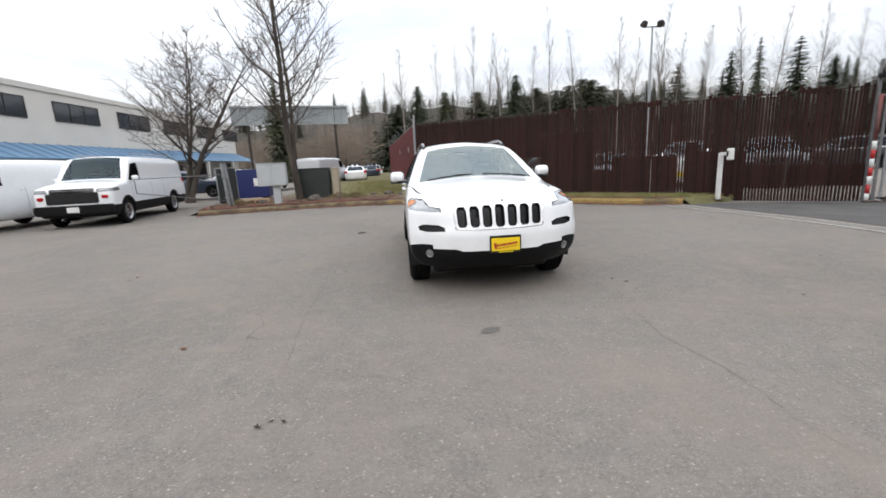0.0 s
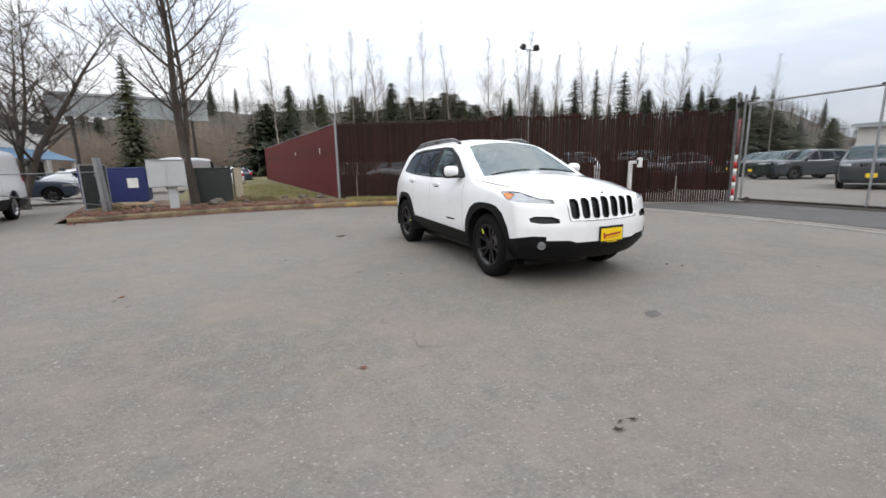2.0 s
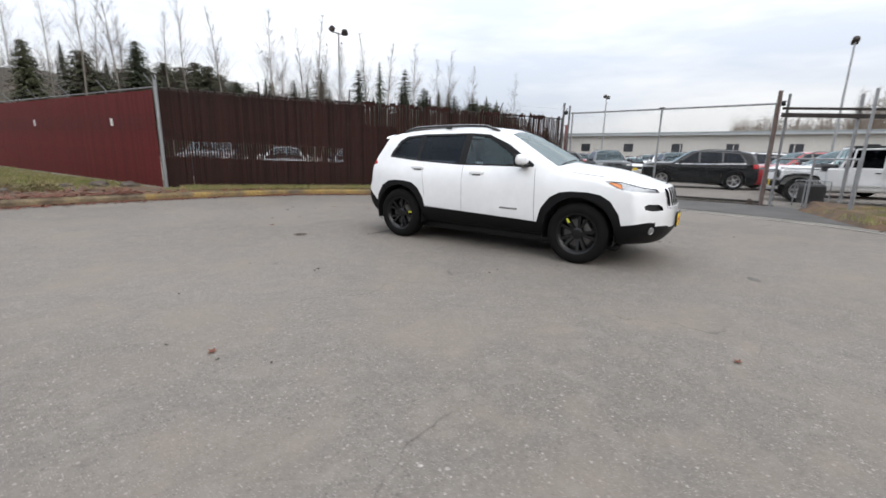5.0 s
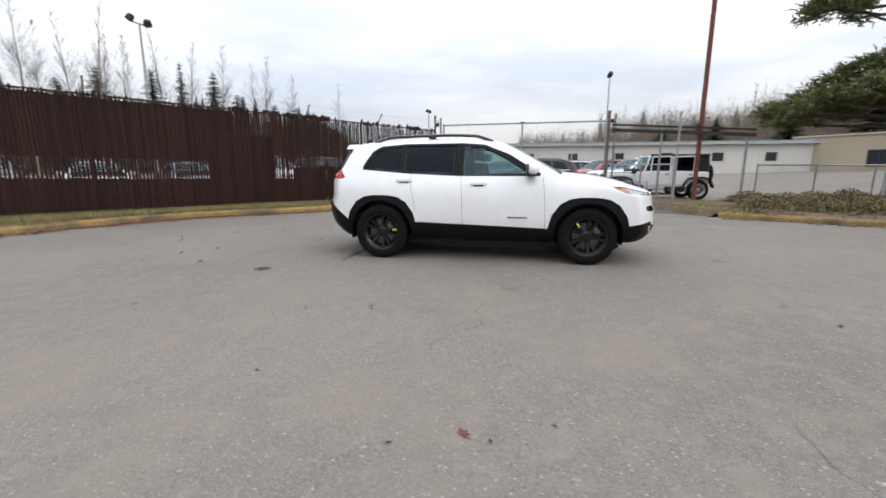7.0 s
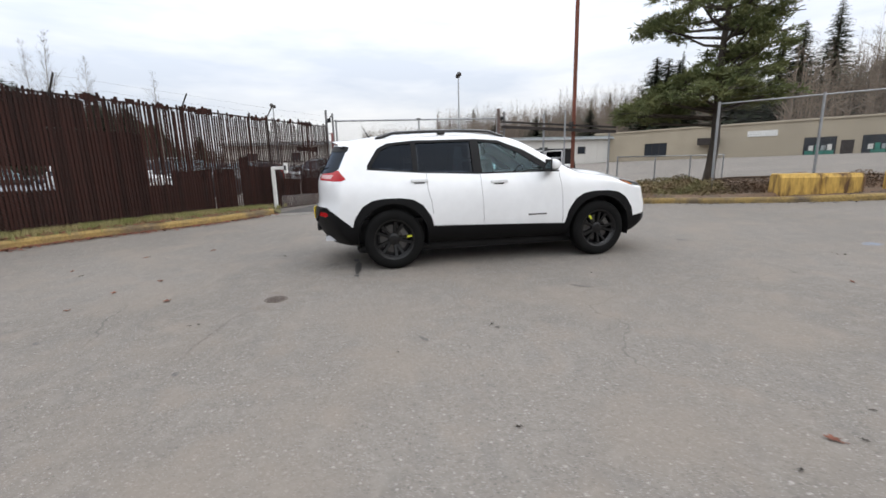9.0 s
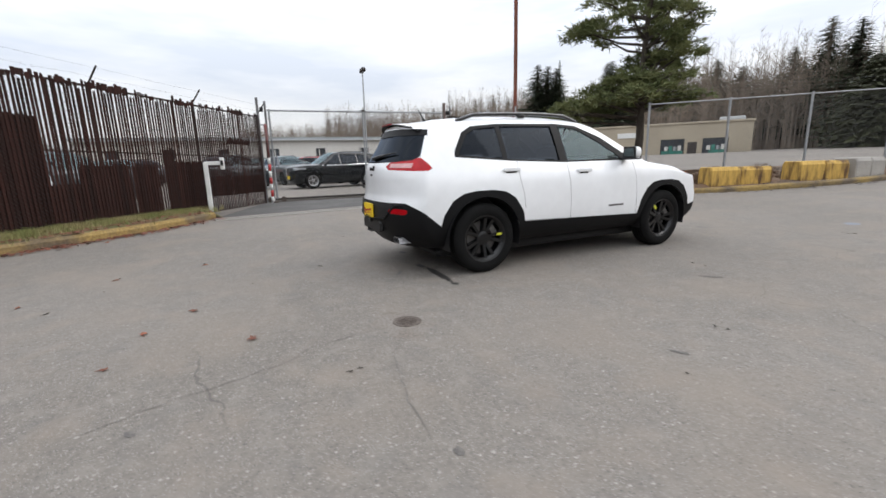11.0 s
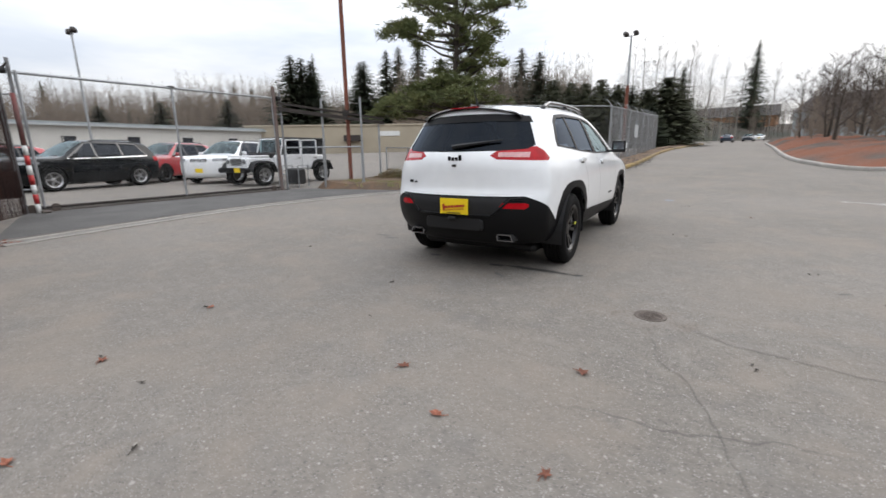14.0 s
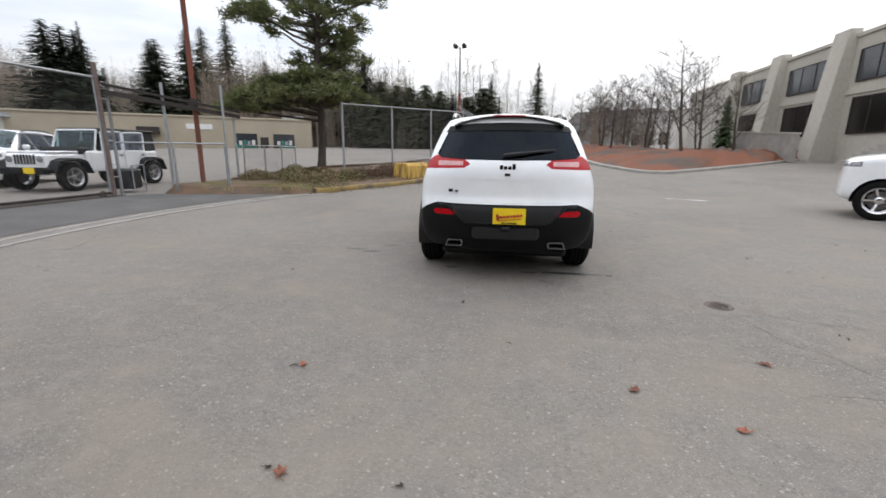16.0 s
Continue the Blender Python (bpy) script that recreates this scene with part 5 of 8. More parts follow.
    if plate:
        hz = 0.55
        hit, no = sh.touch((6, 0, hz), (-1, 0, 0))
        part("front_plate", Shape().box((0.012, 0.32, 0.16), (hit.x + 0.006, 0, hz - 0.08)), PLATE, car, "plain yellow dealer plate")
    part("cabin_floor", Shape().box((sp["base"] * 0.9, w * 1.5, 0.06), (-0.1, 0, 0.5)), BLACK, car)
    if seats:
        seats_inside(car, sp["rof"] - 0.25, sp["rof"] - 1.2, 0.62 if h < 1.9 else 0.8)
    return car


GC = car_spec(4.82, 2.915, 1.78, 1.94, 1.13, 1.21, (1.06, 0.20), -1.78, 1.66, 1.12, over=0.90, nose=0.12, rake=0.30)
SEDAN = car_spec(4.7, 2.75, 1.46, 1.82, 0.86, 1.0, (0.95, 0.15), -0.95, 1.08, 0.95, over=0.92)
VAN = car_spec(5.7, 3.43, 2.08, 2.02, 1.22, 1.36, (1.52, 0.92), -2.75, 2.0, 1.26, bottom=0.30, boxy=0.75, over=0.86, nose=0.12)
TRUCK = car_spec(5.7, 3.5, 1.98, 2.05, 1.22, 1.34, (0.95, 0.35), -0.9, 1.25, 1.28, bottom=0.36, boxy=0.7, over=0.66)

other_car("suv", pose(18.2, 7.70, 0, 0, 0, 104), GC, BLACK_CAR, "black SUV parked in the lot behind the gate", "car", wheel_r=0.395, rim=BRIGHT_RIM, res=(64, 18, 20), group="parked cars")
white_gc = other_car("suv", pose(16.8, 2.6, 0, 0, 0, 118), GC, WHITE_CAR, "white SUV parked nose out beside a red one", "car", wheel_r=0.395, group="parked cars", rim=RIM)
red_gc = other_car("suv", pose(20.3, 3.8, 0, 0, 0, 118), GC, RED_CAR, "red SUV parked nose out in the lot", "car", wheel_r=0.395, group="parked cars", rim=RIM)
grey_gc = other_car("suv", pose(20.3, 12.6, 0, 0, 0, 208), GC, GREY_CAR, "dark grey SUV facing the gate", "car", wheel_r=0.395, group="parked cars", rim=RIM)
green_gc = other_car("suv", pose(38.0, 29.0, 0, 0, 0, 150), GC, DARK_GREEN_CAR, "dark green SUV parked across the lot", "car", wheel_r=0.395, group="parked cars", rim=BRIGHT_RIM)
silver = other_car("sedan", pose(23.4, 3.2, 0, 0, 0, 110), SEDAN, SILVER_CAR, "silver saloon parked in a row", "car", wheel_r=0.32, group="parked cars", grille="bar")
white_sedan = other_car("sedan", pose(26.0, 3.4, 0, 0, 0, 110), SEDAN, WHITE_CAR, "white saloon parked in a row", "car", wheel_r=0.32, group="parked cars", grille="bar")
dark_sedan = other_car("sedan", pose(-13.6, 24.5, 0.12, 0, 0, 20), SEDAN, BLUE_CAR, "dark blue saloon behind the van", "car", wheel_r=0.32, group="far cars", grille="bar", plate=False)


for src, spots in ((white_sedan, [(31.4, 2.6, 105), (45, -5, 95), (31.0, 14.0, 200)]), (silver, [(28.7, 2.9, 108), (27.8, 8.8, 200), (31.2, 6.2, 200), (42.5, -5, 95), (33.5, 17.0, 200)]),
                   (red_gc, [(29.5, 8.5, 97), (36.0, 20.0, 200)]), (green_gc, [(27.2, 19.9, 160), (29.9, 22.6, 160), (32.4, 25.2, 160), (43.5, 26.5, 150), (46.0, 33.0, 155), (33.0, 36.0, 150)]), (grey_gc, [(24.5, 9.8, 200), (34.0, 9.0, 200), (27.5, 19.0, 160), (22.6, 24.5, 160)]), (white_gc, [(40, 15, 200), (23.2, 6.0, 118), (30.0, 11.6, 200)])):
    for x, y, a in spots:
        copy_thing(src, pose(x, y, rise_of(x, y), 0, 0, a))


# a row parked nose to the slatted fence, seen through its gaps
for src, along in ((grey_gc, 0.2), (silver, 3.0), (dark_sedan, 5.9), (white_gc, 8.9), (grey_gc, 11.6)):
    away = FENCE_A + (FENCE_B - FENCE_A).normalized() * along + Vector((0.547, 0.837, 0)) * 6.4
    copy_thing(src, pose(away.x, away.y, 0.0, 0, 0, 237))


def van_windows():
    return [[(0.62, 1.30), (1.38, 1.29), (1.05, 1.80), (0.62, 1.84)]]


van = other_car("van", pose(-11.03, 15.96, 0.0, 0, 0, -80), VAN, WHITE_CAR, "white cargo van with a black front bumper and red mark", "van", wheel_r=0.37, windows=van_windows(), rim=BRIGHT_RIM, low=0.62, grille="bar", plate=False, res=(64, 18, 20), steel_rear=True)
part("hood_mark", Shape().box((0.5, 0.012, 0.16), (1.95, -0.985, 1.02), chamfer=0.004), material("dark_red_mark", (0.12, 0.012, 0.012), 0.5), van, "dark red mark on the wing")
part("grille", Shape().box((0.06, 1.30, 0.30), (2.555, 0, 0.70), chamfer=0.02), BLACK, van, "black grille")
for y in (-0.80, 0.80):
    part("side_lamp", Shape().box((0.08, 0.16, 0.10), (2.52, y, 0.82), chamfer=0.02), LAMP_RED, van, "reddish corner lamp")
part("front_bumper", Shape().box((0.20, 2.0, 0.26), (2.53, 0, 0.40), chamfer=0.05), CLAD, van, "black front bumper")
part("number_plate", Shape().box((0.012, 0.30, 0.15), (2.636, 0, 0.46)), WHITE_PAINT, van, "blank pale plate")
part("ladder_rack", Shape().tube([(-2.3, 0.75, 2.12), (0.6, 0.75, 2.12)], 0.02, 6).tube([(-2.3, -0.75, 2.12), (0.6, -0.75, 2.12)], 0.02, 6), STEEL, van)
other_car("van", pose(-13.6, 14.3, 0.0, 0, 0, -90), VAN, WHITE_CAR, "white van beside the other, blue load on it", "van", wheel_r=0.37, windows=van_windows(), rim=RIM, grille="bar", plate=False, steel_rear=True)
other_car("truck", pose(-8.9, 4.05, 0.0, 0, 0, -31), TRUCK, WHITE_CAR, "white pickup with chrome wheels at the edge of the circle", "truck", wheel_r=0.38, windows=[[(0.02, 1.31), (0.72, 1.31), (0.38, 1.80), (0.02, 1.84)]], rim=CHROME, grille="bar", plate=False)


def off_roader(m):
    """White four-door off-roader with a black soft top, bold wings and a spare wheel."""
    car = thing("off_roader", m, "white boxy four-door off-roader with black top and wings", "car", "parked cars")
    b = Shape()
    b.box((2.75, 1.50, 0.60), (-0.52, 0, 0.52), chamfer=0.05)
    b.box((1.25, 1.32, 0.50), (1.38, 0, 0.55), chamfer=0.06, taper=0.97)
    part("body", b, WHITE_CAR, car, "white flat-sided body")
    part("hood", Shape().box((1.10, 1.25, 0.06), (1.38, 0, 1.06), chamfer=0.025), WHITE_CAR, car)
    for s in (-1, 1):
        for x0, x1 in ((-0.42, 0.32), (-1.30, -0.48)):
            d = Shape().box((x1 - x0, 0.04, 0.52), ((x0 + x1) / 2, s * 0.765, 0.60), chamfer=0.015)
            door = part("door", d, WHITE_CAR, car, "white flat door")
            part("door_handle", Shape().box((0.12, 0.03, 0.03), (x0 + 0.12, s * 0.80, 0.98)), BLACK, door)
            fr = Shape()
            for a, c in (((x0, 1.12), (x1, 1.12)), ((x1, 1.12), (x1 - 0.05, 1.70)), ((x1 - 0.05, 1.70), (x0, 1.72)), ((x0, 1.72), (x0, 1.12))):
                fr.tube([(a[0], s * 0.755, a[1]), (c[0], s * 0.72 if c[1] > 1.5 else s * 0.755, c[1])], 0.028, 6)
            part("window_frame", fr, WHITE_CAR, door)
            g = Shape().add([(x0, s * 0.75, 1.12), (x1, s * 0.75, 1.12), (x1 - 0.05, s * 0.715, 1.70), (x0, s * 0.715, 1.72)], [(0, 1, 2, 3)])
            part("window", g, TINT_GLASS, door).visible_shadow = False
        for ax in (-1.475, 1.475):
            fl = Shape()
            pts = [(ax - 0.56, 0.55), (ax - 0.42, 0.86), (ax - 0.2, 0.93), (ax + 0.2, 0.93), (ax + 0.42, 0.86), (ax + 0.56, 0.6)]
            for k in range(5):
                (xa, za), (xb, zb) = pts[k], pts[k + 1]
                fl.add([(xa, s * 0.62, za), (xb, s * 0.62, zb), (xb, s * 0.94, zb - 0.02), (xa, s * 0.94, za - 0.02), (xa, s * 0.62, za - 0.06), (xb, s * 0.62, zb - 0.06), (xb, s * 0.94, zb - 0.08), (xa, s * 0.94, za - 0.08)], [(0, 1, 2, 3), (7, 6, 5, 4), (3, 2, 6, 7), (0, 4, 5, 1), (1, 5, 6, 2), (0, 3, 7, 4)])
            part("wing_flare", fl, CLAD, car, "black wing flare")
            wheel(car, ax, s * 0.79, 0.40, 0.26, BRIGHT_RIM if s < 3 else RIM, 5, detail=False)
        part("headlight", Shape().lathe([(0.09, 0), (0.085, 0.02), (0.0, 0.035)], Matrix.Translation((2.005, s * 0.47, 0.90)) @ Matrix.Rotation(radians(90), 4, "Y"), 16), LAMP_CLEAR, car)
    for i in range(7):
        part("grille_slot", Shape().box((0.02, 0.055, 0.26), (2.005, (i - 3) * 0.095, 0.76), chamfer=0.008), BLACK, car)
    part("front_bumper", Shape().box((0.22, 1.66, 0.18), (2.13, 0, 0.50), chamfer=0.05), CLAD, car)
    part("front_plate", Shape().box((0.012, 0.32, 0.16), (2.25, 0.35, 0.52)), PLATE, car)
    ws = Shape().add([(0.55, -0.68, 1.12), (0.55, 0.68, 1.12), (0.34, 0.62, 1.72), (0.34, -0.62, 1.72)], [(0, 1, 2, 3)])
    part("windscreen", ws, CLEAR_GLASS, car).visible_shadow = False
    wf = Shape().tube([(0.56, -0.72, 1.10), (0.34, -0.66, 1.74), (0.34, 0.66, 1.74), (0.56, 0.72, 1.10), (0.56, -0.72, 1.10)], 0.035, 6)
    part("windscreen_frame", wf, WHITE_CAR, car)
    part("roof", Shape().box((2.25, 1.42, 0.09), (-0.78, 0, 1.72), chamfer=0.035), BLACK, car, "black soft top")
    part("rear_top", Shape().box((0.62, 1.44, 0.62), (-1.60, 0, 1.12), chamfer=0.05, taper=0.94), BLACK, car, "black soft rear top")
    sp = Shape()
    sp.lathe([(0.16, -0.12), (0.38, -0.12), (0.40, -0.06), (0.40, 0.06), (0.38, 0.12), (0.16, 0.12)], Matrix.Translation((-2.08, 0, 1.02)) @ Matrix.Rotation(radians(90), 4, "Y"), 24)
    part("spare_wheel", sp, TYRE, car)
    part("cabin_floor", Shape().box((2.6, 1.4, 0.05), (-0.5, 0, 1.0)), BLACK, car)
    seats_inside(car, -0.15, -1.0, 0.75, 0.33)
    return car


off_roader(pose(13.42, 2.48, 0.0, 0, 0, 96))

# ---- fences and gate ----
def frame_along(a, b):
    """A matrix with x from a to b, z up, y to the left."""
    d = (b - a).normalized()
    return Matrix(((d.x, -d.y, 0, a.x), (d.y, d.x, 0, a.y), (0, 0, 1, a.z), (0, 0, 0, 1)))


def chain_link(length, z0, z1, pitch=0.07, r=0.0022, slope=0.0):
    """Crossing wires of a chain-link net in the plane y = 0."""
    s = Shape()
    h = z1 - z0
    for k in range(-int(h / pitch), int(length / pitch) + 1):
        for way in (1, -1):
            xa, xb = k * pitch, k * pitch + h
            za, zb = z0, z1
            lo, hi = max(0.0, xa), min(length, xb)
            if hi - lo < 0.02:
                continue
            pa, pb = za + (lo - xa), za + (hi - xa)
            if way < 0:
                pa, pb = z0 + z1 - pa, z0 + z1 - pb
            y = 0.003 * way
            s.add([(lo, y - r, pa - r), (lo, y + r, pa - r), (lo, y, pa + r), (hi, y - r, pb - r), (hi, y + r, pb - r), (hi, y, pb + r)], [(0, 1, 4, 3), (1, 2, 5, 4), (2, 0, 3, 5)])
    if slope:
        s.v = [(x, y, z + slope * x) for x, y, z in s.v]
    return s


def barbed_wire(length, z, offset, slope=0.0, seed=1, r=0.0013):
    rng = random.Random(seed)
    s = Shape()
    pts = []
    n = int(length / 0.6)
    for k in range(n + 1):
        pts.append((length * k / n, offset + rng.uniform(-0.01, 0.01), z + slope * length * k / n + rng.uniform(-0.02, 0.02)))
    s.tube(pts, r, 3, cap=False)
    for k in range(int(length / 0.15)):
        x = k * 0.15
        s.tube([(x - 0.015, offset - 0.015, z + slope * x - 0.015), (x + 0.015, offset + 0.015, z + slope * x + 0.02)], r, 3, cap=False)
    return s


def fence_posts(fence, length, high, step, mat, slope=0.0, r=0.032, arm=0.0, y=0.05, wires=3):
    n = round(length / step)
    for k in range(n + 1):
        x = length * k / n
        base = slope * x
        part("post", Shape().tube([(x, y, base - 0.15), (x, y, base + high)], r, 8), mat, fence)
        if arm:
            part("arm", Shape().tube([(x, y, base + high - 0.02), (x, y + arm, base + high + abs(arm) * 1.1)], 0.018, 6), mat, fence)
    part("top_rail", Shape().tube([(0, y, high - 0.06), (length, y, high - 0.06 + slope * length)], 0.022, 8), mat, fence)
    if arm:
        for k in range(wires):
            part("barbed_wire", barbed_wire(length, high + abs(arm) * 1.1 * (k + 0.7) / wires, y + arm * (k + 0.7) / wires, slope, k + int(length)), mat, fence)


def slat_mesh(width, low, high, mat, seed):
    rng = random.Random(seed)
    s = Shape()
    lean = rng.uniform(-0.006, 0.006)
    t = 0.0025
    notch = rng.uniform(0, 0.05)
    pts = [(-width / 2, low), (width / 2, low), (width / 2 + lean, high - notch), (lean, high), (-width / 2 + lean, high - rng.uniform(0, 0.03))]
    s.add([(x, y, z) for y in (-t, t) for x, z in pts], [(0, 1, 2, 3, 4), (9, 8, 7, 6, 5)] + [(i, 5 + i, 5 + (i + 1) % 5, (i + 1) % 5) for i in range(5)])
    return s.data("slat", mat)


def brown_fence():
    """Tall chain-link fence with brown slats woven in; the slats of the gate end stand turned in the mesh, so they close seen head on and open seen aslant."""
    length = (FENCE_B - FENCE_A).length
    fence = thing("slatted_fence", frame_along(FENCE_A + Vector((0, 0, 0.12)), FENCE_B + Vector((0, 0, 0.0))), "tall dark brown slatted chain-link fence with gaps and barbed wire", "fence")
    slope = -0.22 / length
    fence_posts(fence, length, 2.80, 2.55, DARK_STEEL, slope, arm=-0.26, y=0.075, wires=2)
    part("mid_rail", Shape().tube([(0, 0.075, 1.52), (length, 0.075, 1.52 + slope * length)], 0.018, 6), DARK_STEEL, fence)
    net = part("chain_link", chain_link(length, 0.06, 2.74, 0.075, 0.0024, slope), DARK_STEEL, fence, "woven wire net")
    tagged(net, kind="stuff")
    rng = random.Random(11)
    tall = [slat_mesh(0.046, -0.1, 2.71 + 0.10 * k / 7, SLAT, k) for k in range(8)]
    short = [slat_mesh(0.046, -0.1, 2.30 + 0.12 * k, SLAT, 20 + k) for k in range(3)]
    broad = [slat_mesh(0.054, -0.1, 2.66 + 0.17 * k / 7, SLAT, 120 + k) for k in range(8)]
    # stretches with a second layer behind: along the fence from, to; height from, to
    doubled = ((0.0, 5.0, -0.1, 0.92), (0.0, 4.9, 1.36, 2.70), (4.9, 6.6, -0.1, 2.10), (4.9, 5.6, 2.10, 2.70), (6.6, 7.15, -0.1, 0.94), (7.15, 8.92, -0.1, 1.30), (9.05, 9.4, -0.1, 1.66), (9.4, 10.5, -0.1, 1.38), (10.5, 12.9, 0.46, 1.0), (11.3, 12.3, 1.86, 2.02))
    backing = [[slat_mesh(0.0705, lo, hi - 0.012 * k, SLAT, 40 + 5 * i + k) for k in range(3)] for i, (_, _, lo, hi) in enumerate(doubled)]
    pitch = 0.069
    for k in range(int(length / pitch)):
        x = (k + 0.5) * pitch
        turned = x > 5.3
        ob = new("slat", rng.choice(broad if turned else tall) if rng.random() > 0.025 else rng.choice(short))
        ob.parent = fence
        ob.matrix_local = Matrix.Translation((x + rng.uniform(-0.003, 0.003), rng.uniform(-0.003, 0.003), slope * x)) @ Matrix.Rotation(radians(rng.uniform(-0.3, 0.3)), 4, "Y") @ Matrix.Rotation(radians(rng.gauss(9, 3.0) if turned else rng.gauss(0, 2.0)), 4, "Z")
        for (x0, x1, lo, hi), meshes in zip(doubled, backing):
            if not x0 <= x < x1 or rng.random() < (0.012 if x < 5.0 else 0.004):
                continue
            o2 = new("backing_slat", rng.choice(meshes))
            o2.parent = fence
            o2.matrix_local = Matrix.Translation((x + pitch / 2, 0.028, slope * x))
    for k in range(26):
        x, n = rng.uniform(5.4, length - 0.3), rng.randrange(2, 6)
        c = Shape()
        for i in range(n):
            q = x + i * pitch
            c.box((0.058, 0.012, rng.uniform(0.07, 0.16)), (q, rng.uniform(-0.015, 0.015), 2.68 + slope * q + rng.uniform(-0.03, 0.03)))
        part("slat_clump", c, SLAT, fence, "clump of broken slat tops caught in the wire")
    return fence


def red_fence():
    a, b = Vector((-1.02, 18.12, 0.14)), Vector((-4.3, 44.0, 0.42))
    length = (b - a).length
    fence = thing("slatted_fence", frame_along(a, Vector((b.x, b.y, a.z))), "dark red slatted fence running back along the grass", "fence")
    slope = 0.28 / length
    fence_posts(fence, length, 2.80, 3.0, DULL_STEEL, slope, arm=0.22, y=-0.06, wires=2)
    meshes = [slat_mesh(0.088, 0.03, 2.66 + 0.006 * k, RED_SLAT, 90 + k) for k in range(5)]
    rng = random.Random(5)
    n = int(length / 0.092)
    for k in range(n):
        x = (k + 0.5) * 0.092
        ob = new("slat", rng.choice(meshes))
        ob.parent = fence
        ob.matrix_local = Matrix.Translation((x, 0, slope * x))
    part("notice", Shape().box((0.14, 0.012, 0.22), (2.6, 0.02, 1.75)), WHITE_PAINT, fence, "small white notice")
    part("notice", Shape().box((0.14, 0.012, 0.22), (9.0, 0.02, 1.85)), WHITE_PAINT, fence, "small white notice")


def corner_post():
    ob = thing("fence_post", Matrix.Translation((-0.98, 17.98, 0.1)), "pale galvanised corner post between the fences", "post")
    part("post", Shape().tube([(0, 0, 0), (0, 0, 3.02)], 0.045, 10), STEEL, ob)
    part("cap", Shape().lathe([(0.05, 3.02), (0.05, 3.05), (0.02, 3.09), (0.0, 3.1)], Matrix.Identity(4), 10), STEEL, ob)


def rolling_gate():
    a, b = Vector((9.95, 10.72, 0)), Vector((10.15, 4.70, 0))
    length = (b - a).length
    gate = thing("rolling_gate", frame_along(a, b), "rolling chain-link gate with a rail and wheels", "gate")
    part("top_rail", Shape().tube([(0, 0, 2.84), (length, 0, 2.88)], 0.03, 8), STEEL, gate)
    part("bottom_rail", Shape().tube([(0, 0, 0.10), (length, 0, 0.10)], 0.03, 8), DARK_STEEL, gate)
    for x in (0.06, length * 0.5, length - 0.06):
        part("upright", Shape().tube([(x, 0, 0.08), (x, 0, 2.88)], 0.03, 8), STEEL, gate)
    part("rail_bracket", Shape().box((0.16, 0.06, 0.05), (length * 0.5, 0, 2.86), chamfer=0.01), DARK_STEEL, gate)
    tagged(part("chain_link", chain_link(length, 0.12, 2.84, 0.075, 0.0012), NET, gate, "woven wire net"), kind="stuff")
    for x in (-0.15, 0.25, length - 0.3):
        part("wheel", Shape().lathe([(0.02, -0.025), (0.085, -0.025), (0.07, 0.0), (0.085, 0.025), (0.02, 0.025)], Matrix.Translation((x, 0, 0.088)) @ Matrix.Rotation(radians(90), 4, "X"), 16), IRON, gate)
    part("track", Shape().box((length + 0.6, 0.07, 0.025), (length / 2, 0, 0.0), chamfer=0.008), IRON, gate)
    part("sill", Shape().box((length, 0.16, 0.07), (length / 2, 0.16, 0.0), chamfer=0.02), CONCRETE, gate)


def gate_post(x, y, high, label, double=True):
    ob = thing("gate_post", Matrix.Translation((x, y, 0)), label, "post", "gate posts")
    part("post", Shape().tube([(0, 0, 0), (0, 0, high)], 0.055 if double else 0.04, 10), OLD_POST if double else DULL_STEEL, ob)
    part("post", Shape().tube([(0.0, -0.22, 0), (0.0, -0.22, high - 0.1)], 0.034, 10), DULL_STEEL, ob)
    for z in (0.5, 1.4, 2.4):
        part("brace", Shape().tube([(0, 0, z), (0, -0.22, z)], 0.02, 6), STEEL, ob)
    part("roller", Shape().lathe([(0.03, -0.05), (0.07, -0.05), (0.07, 0.05), (0.03, 0.05)], Matrix.Translation((-0.06, -0.11, high - 0.35)) @ Matrix.Rotation(radians(90), 4, "X"), 14), BLACK, ob)


def striped_post():
    ob = thing("bollard_post", Matrix.Translation((9.78, 10.80, 0)), "red and white striped post at the gate", "post")
    for k in range(7):
        part("band", Shape().lathe([(0.043, 0.2 * k), (0.043, 0.2 * (k + 1))], Matrix.Identity(4), 12), RED_PAINT if k % 2 else WHITE_PAINT, ob, "red band" if k % 2 else "white band", smooth=True)
    part("sleeve", Shape().lathe([(0.041, 1.4), (0.041, 2.42)], Matrix.Identity(4), 12), OLD_RED, ob, "faded red upper sleeve", smooth=True)
    part("foot", Shape().box((0.3, 0.16, 0.05), (-0.02, -0.1, 0), chamfer=0.02), IRON, ob)


def cantilever_tail():
    a, b = Vector((10.08, 4.62, 0)), Vector((9.5, 0.4, 0))
    length = (b - a).length
    ob = thing("gate_beam", frame_along(a, b), "dark steel tail beam of the rolling gate on posts", "beam")
    for z0, z1, r in ((2.56, 2.28, 0.055), (2.74, 2.44, 0.03)):
        part("beam", Shape().box((length, 0.09, r * 2), m=Matrix.Translation((length / 2, 0, (z0 + z1) / 2 - r)) @ Matrix.Rotation(math.atan2(z0 - z1, length), 4, "Y")), DARK_STEEL, ob)
    for x, h in ((1.6, 3.0), (length - 0.2, 2.35)):
        part("post", Shape().tube([(x, 0.06, 0), (x, 0.06, h)], 0.04, 8), STEEL, ob)


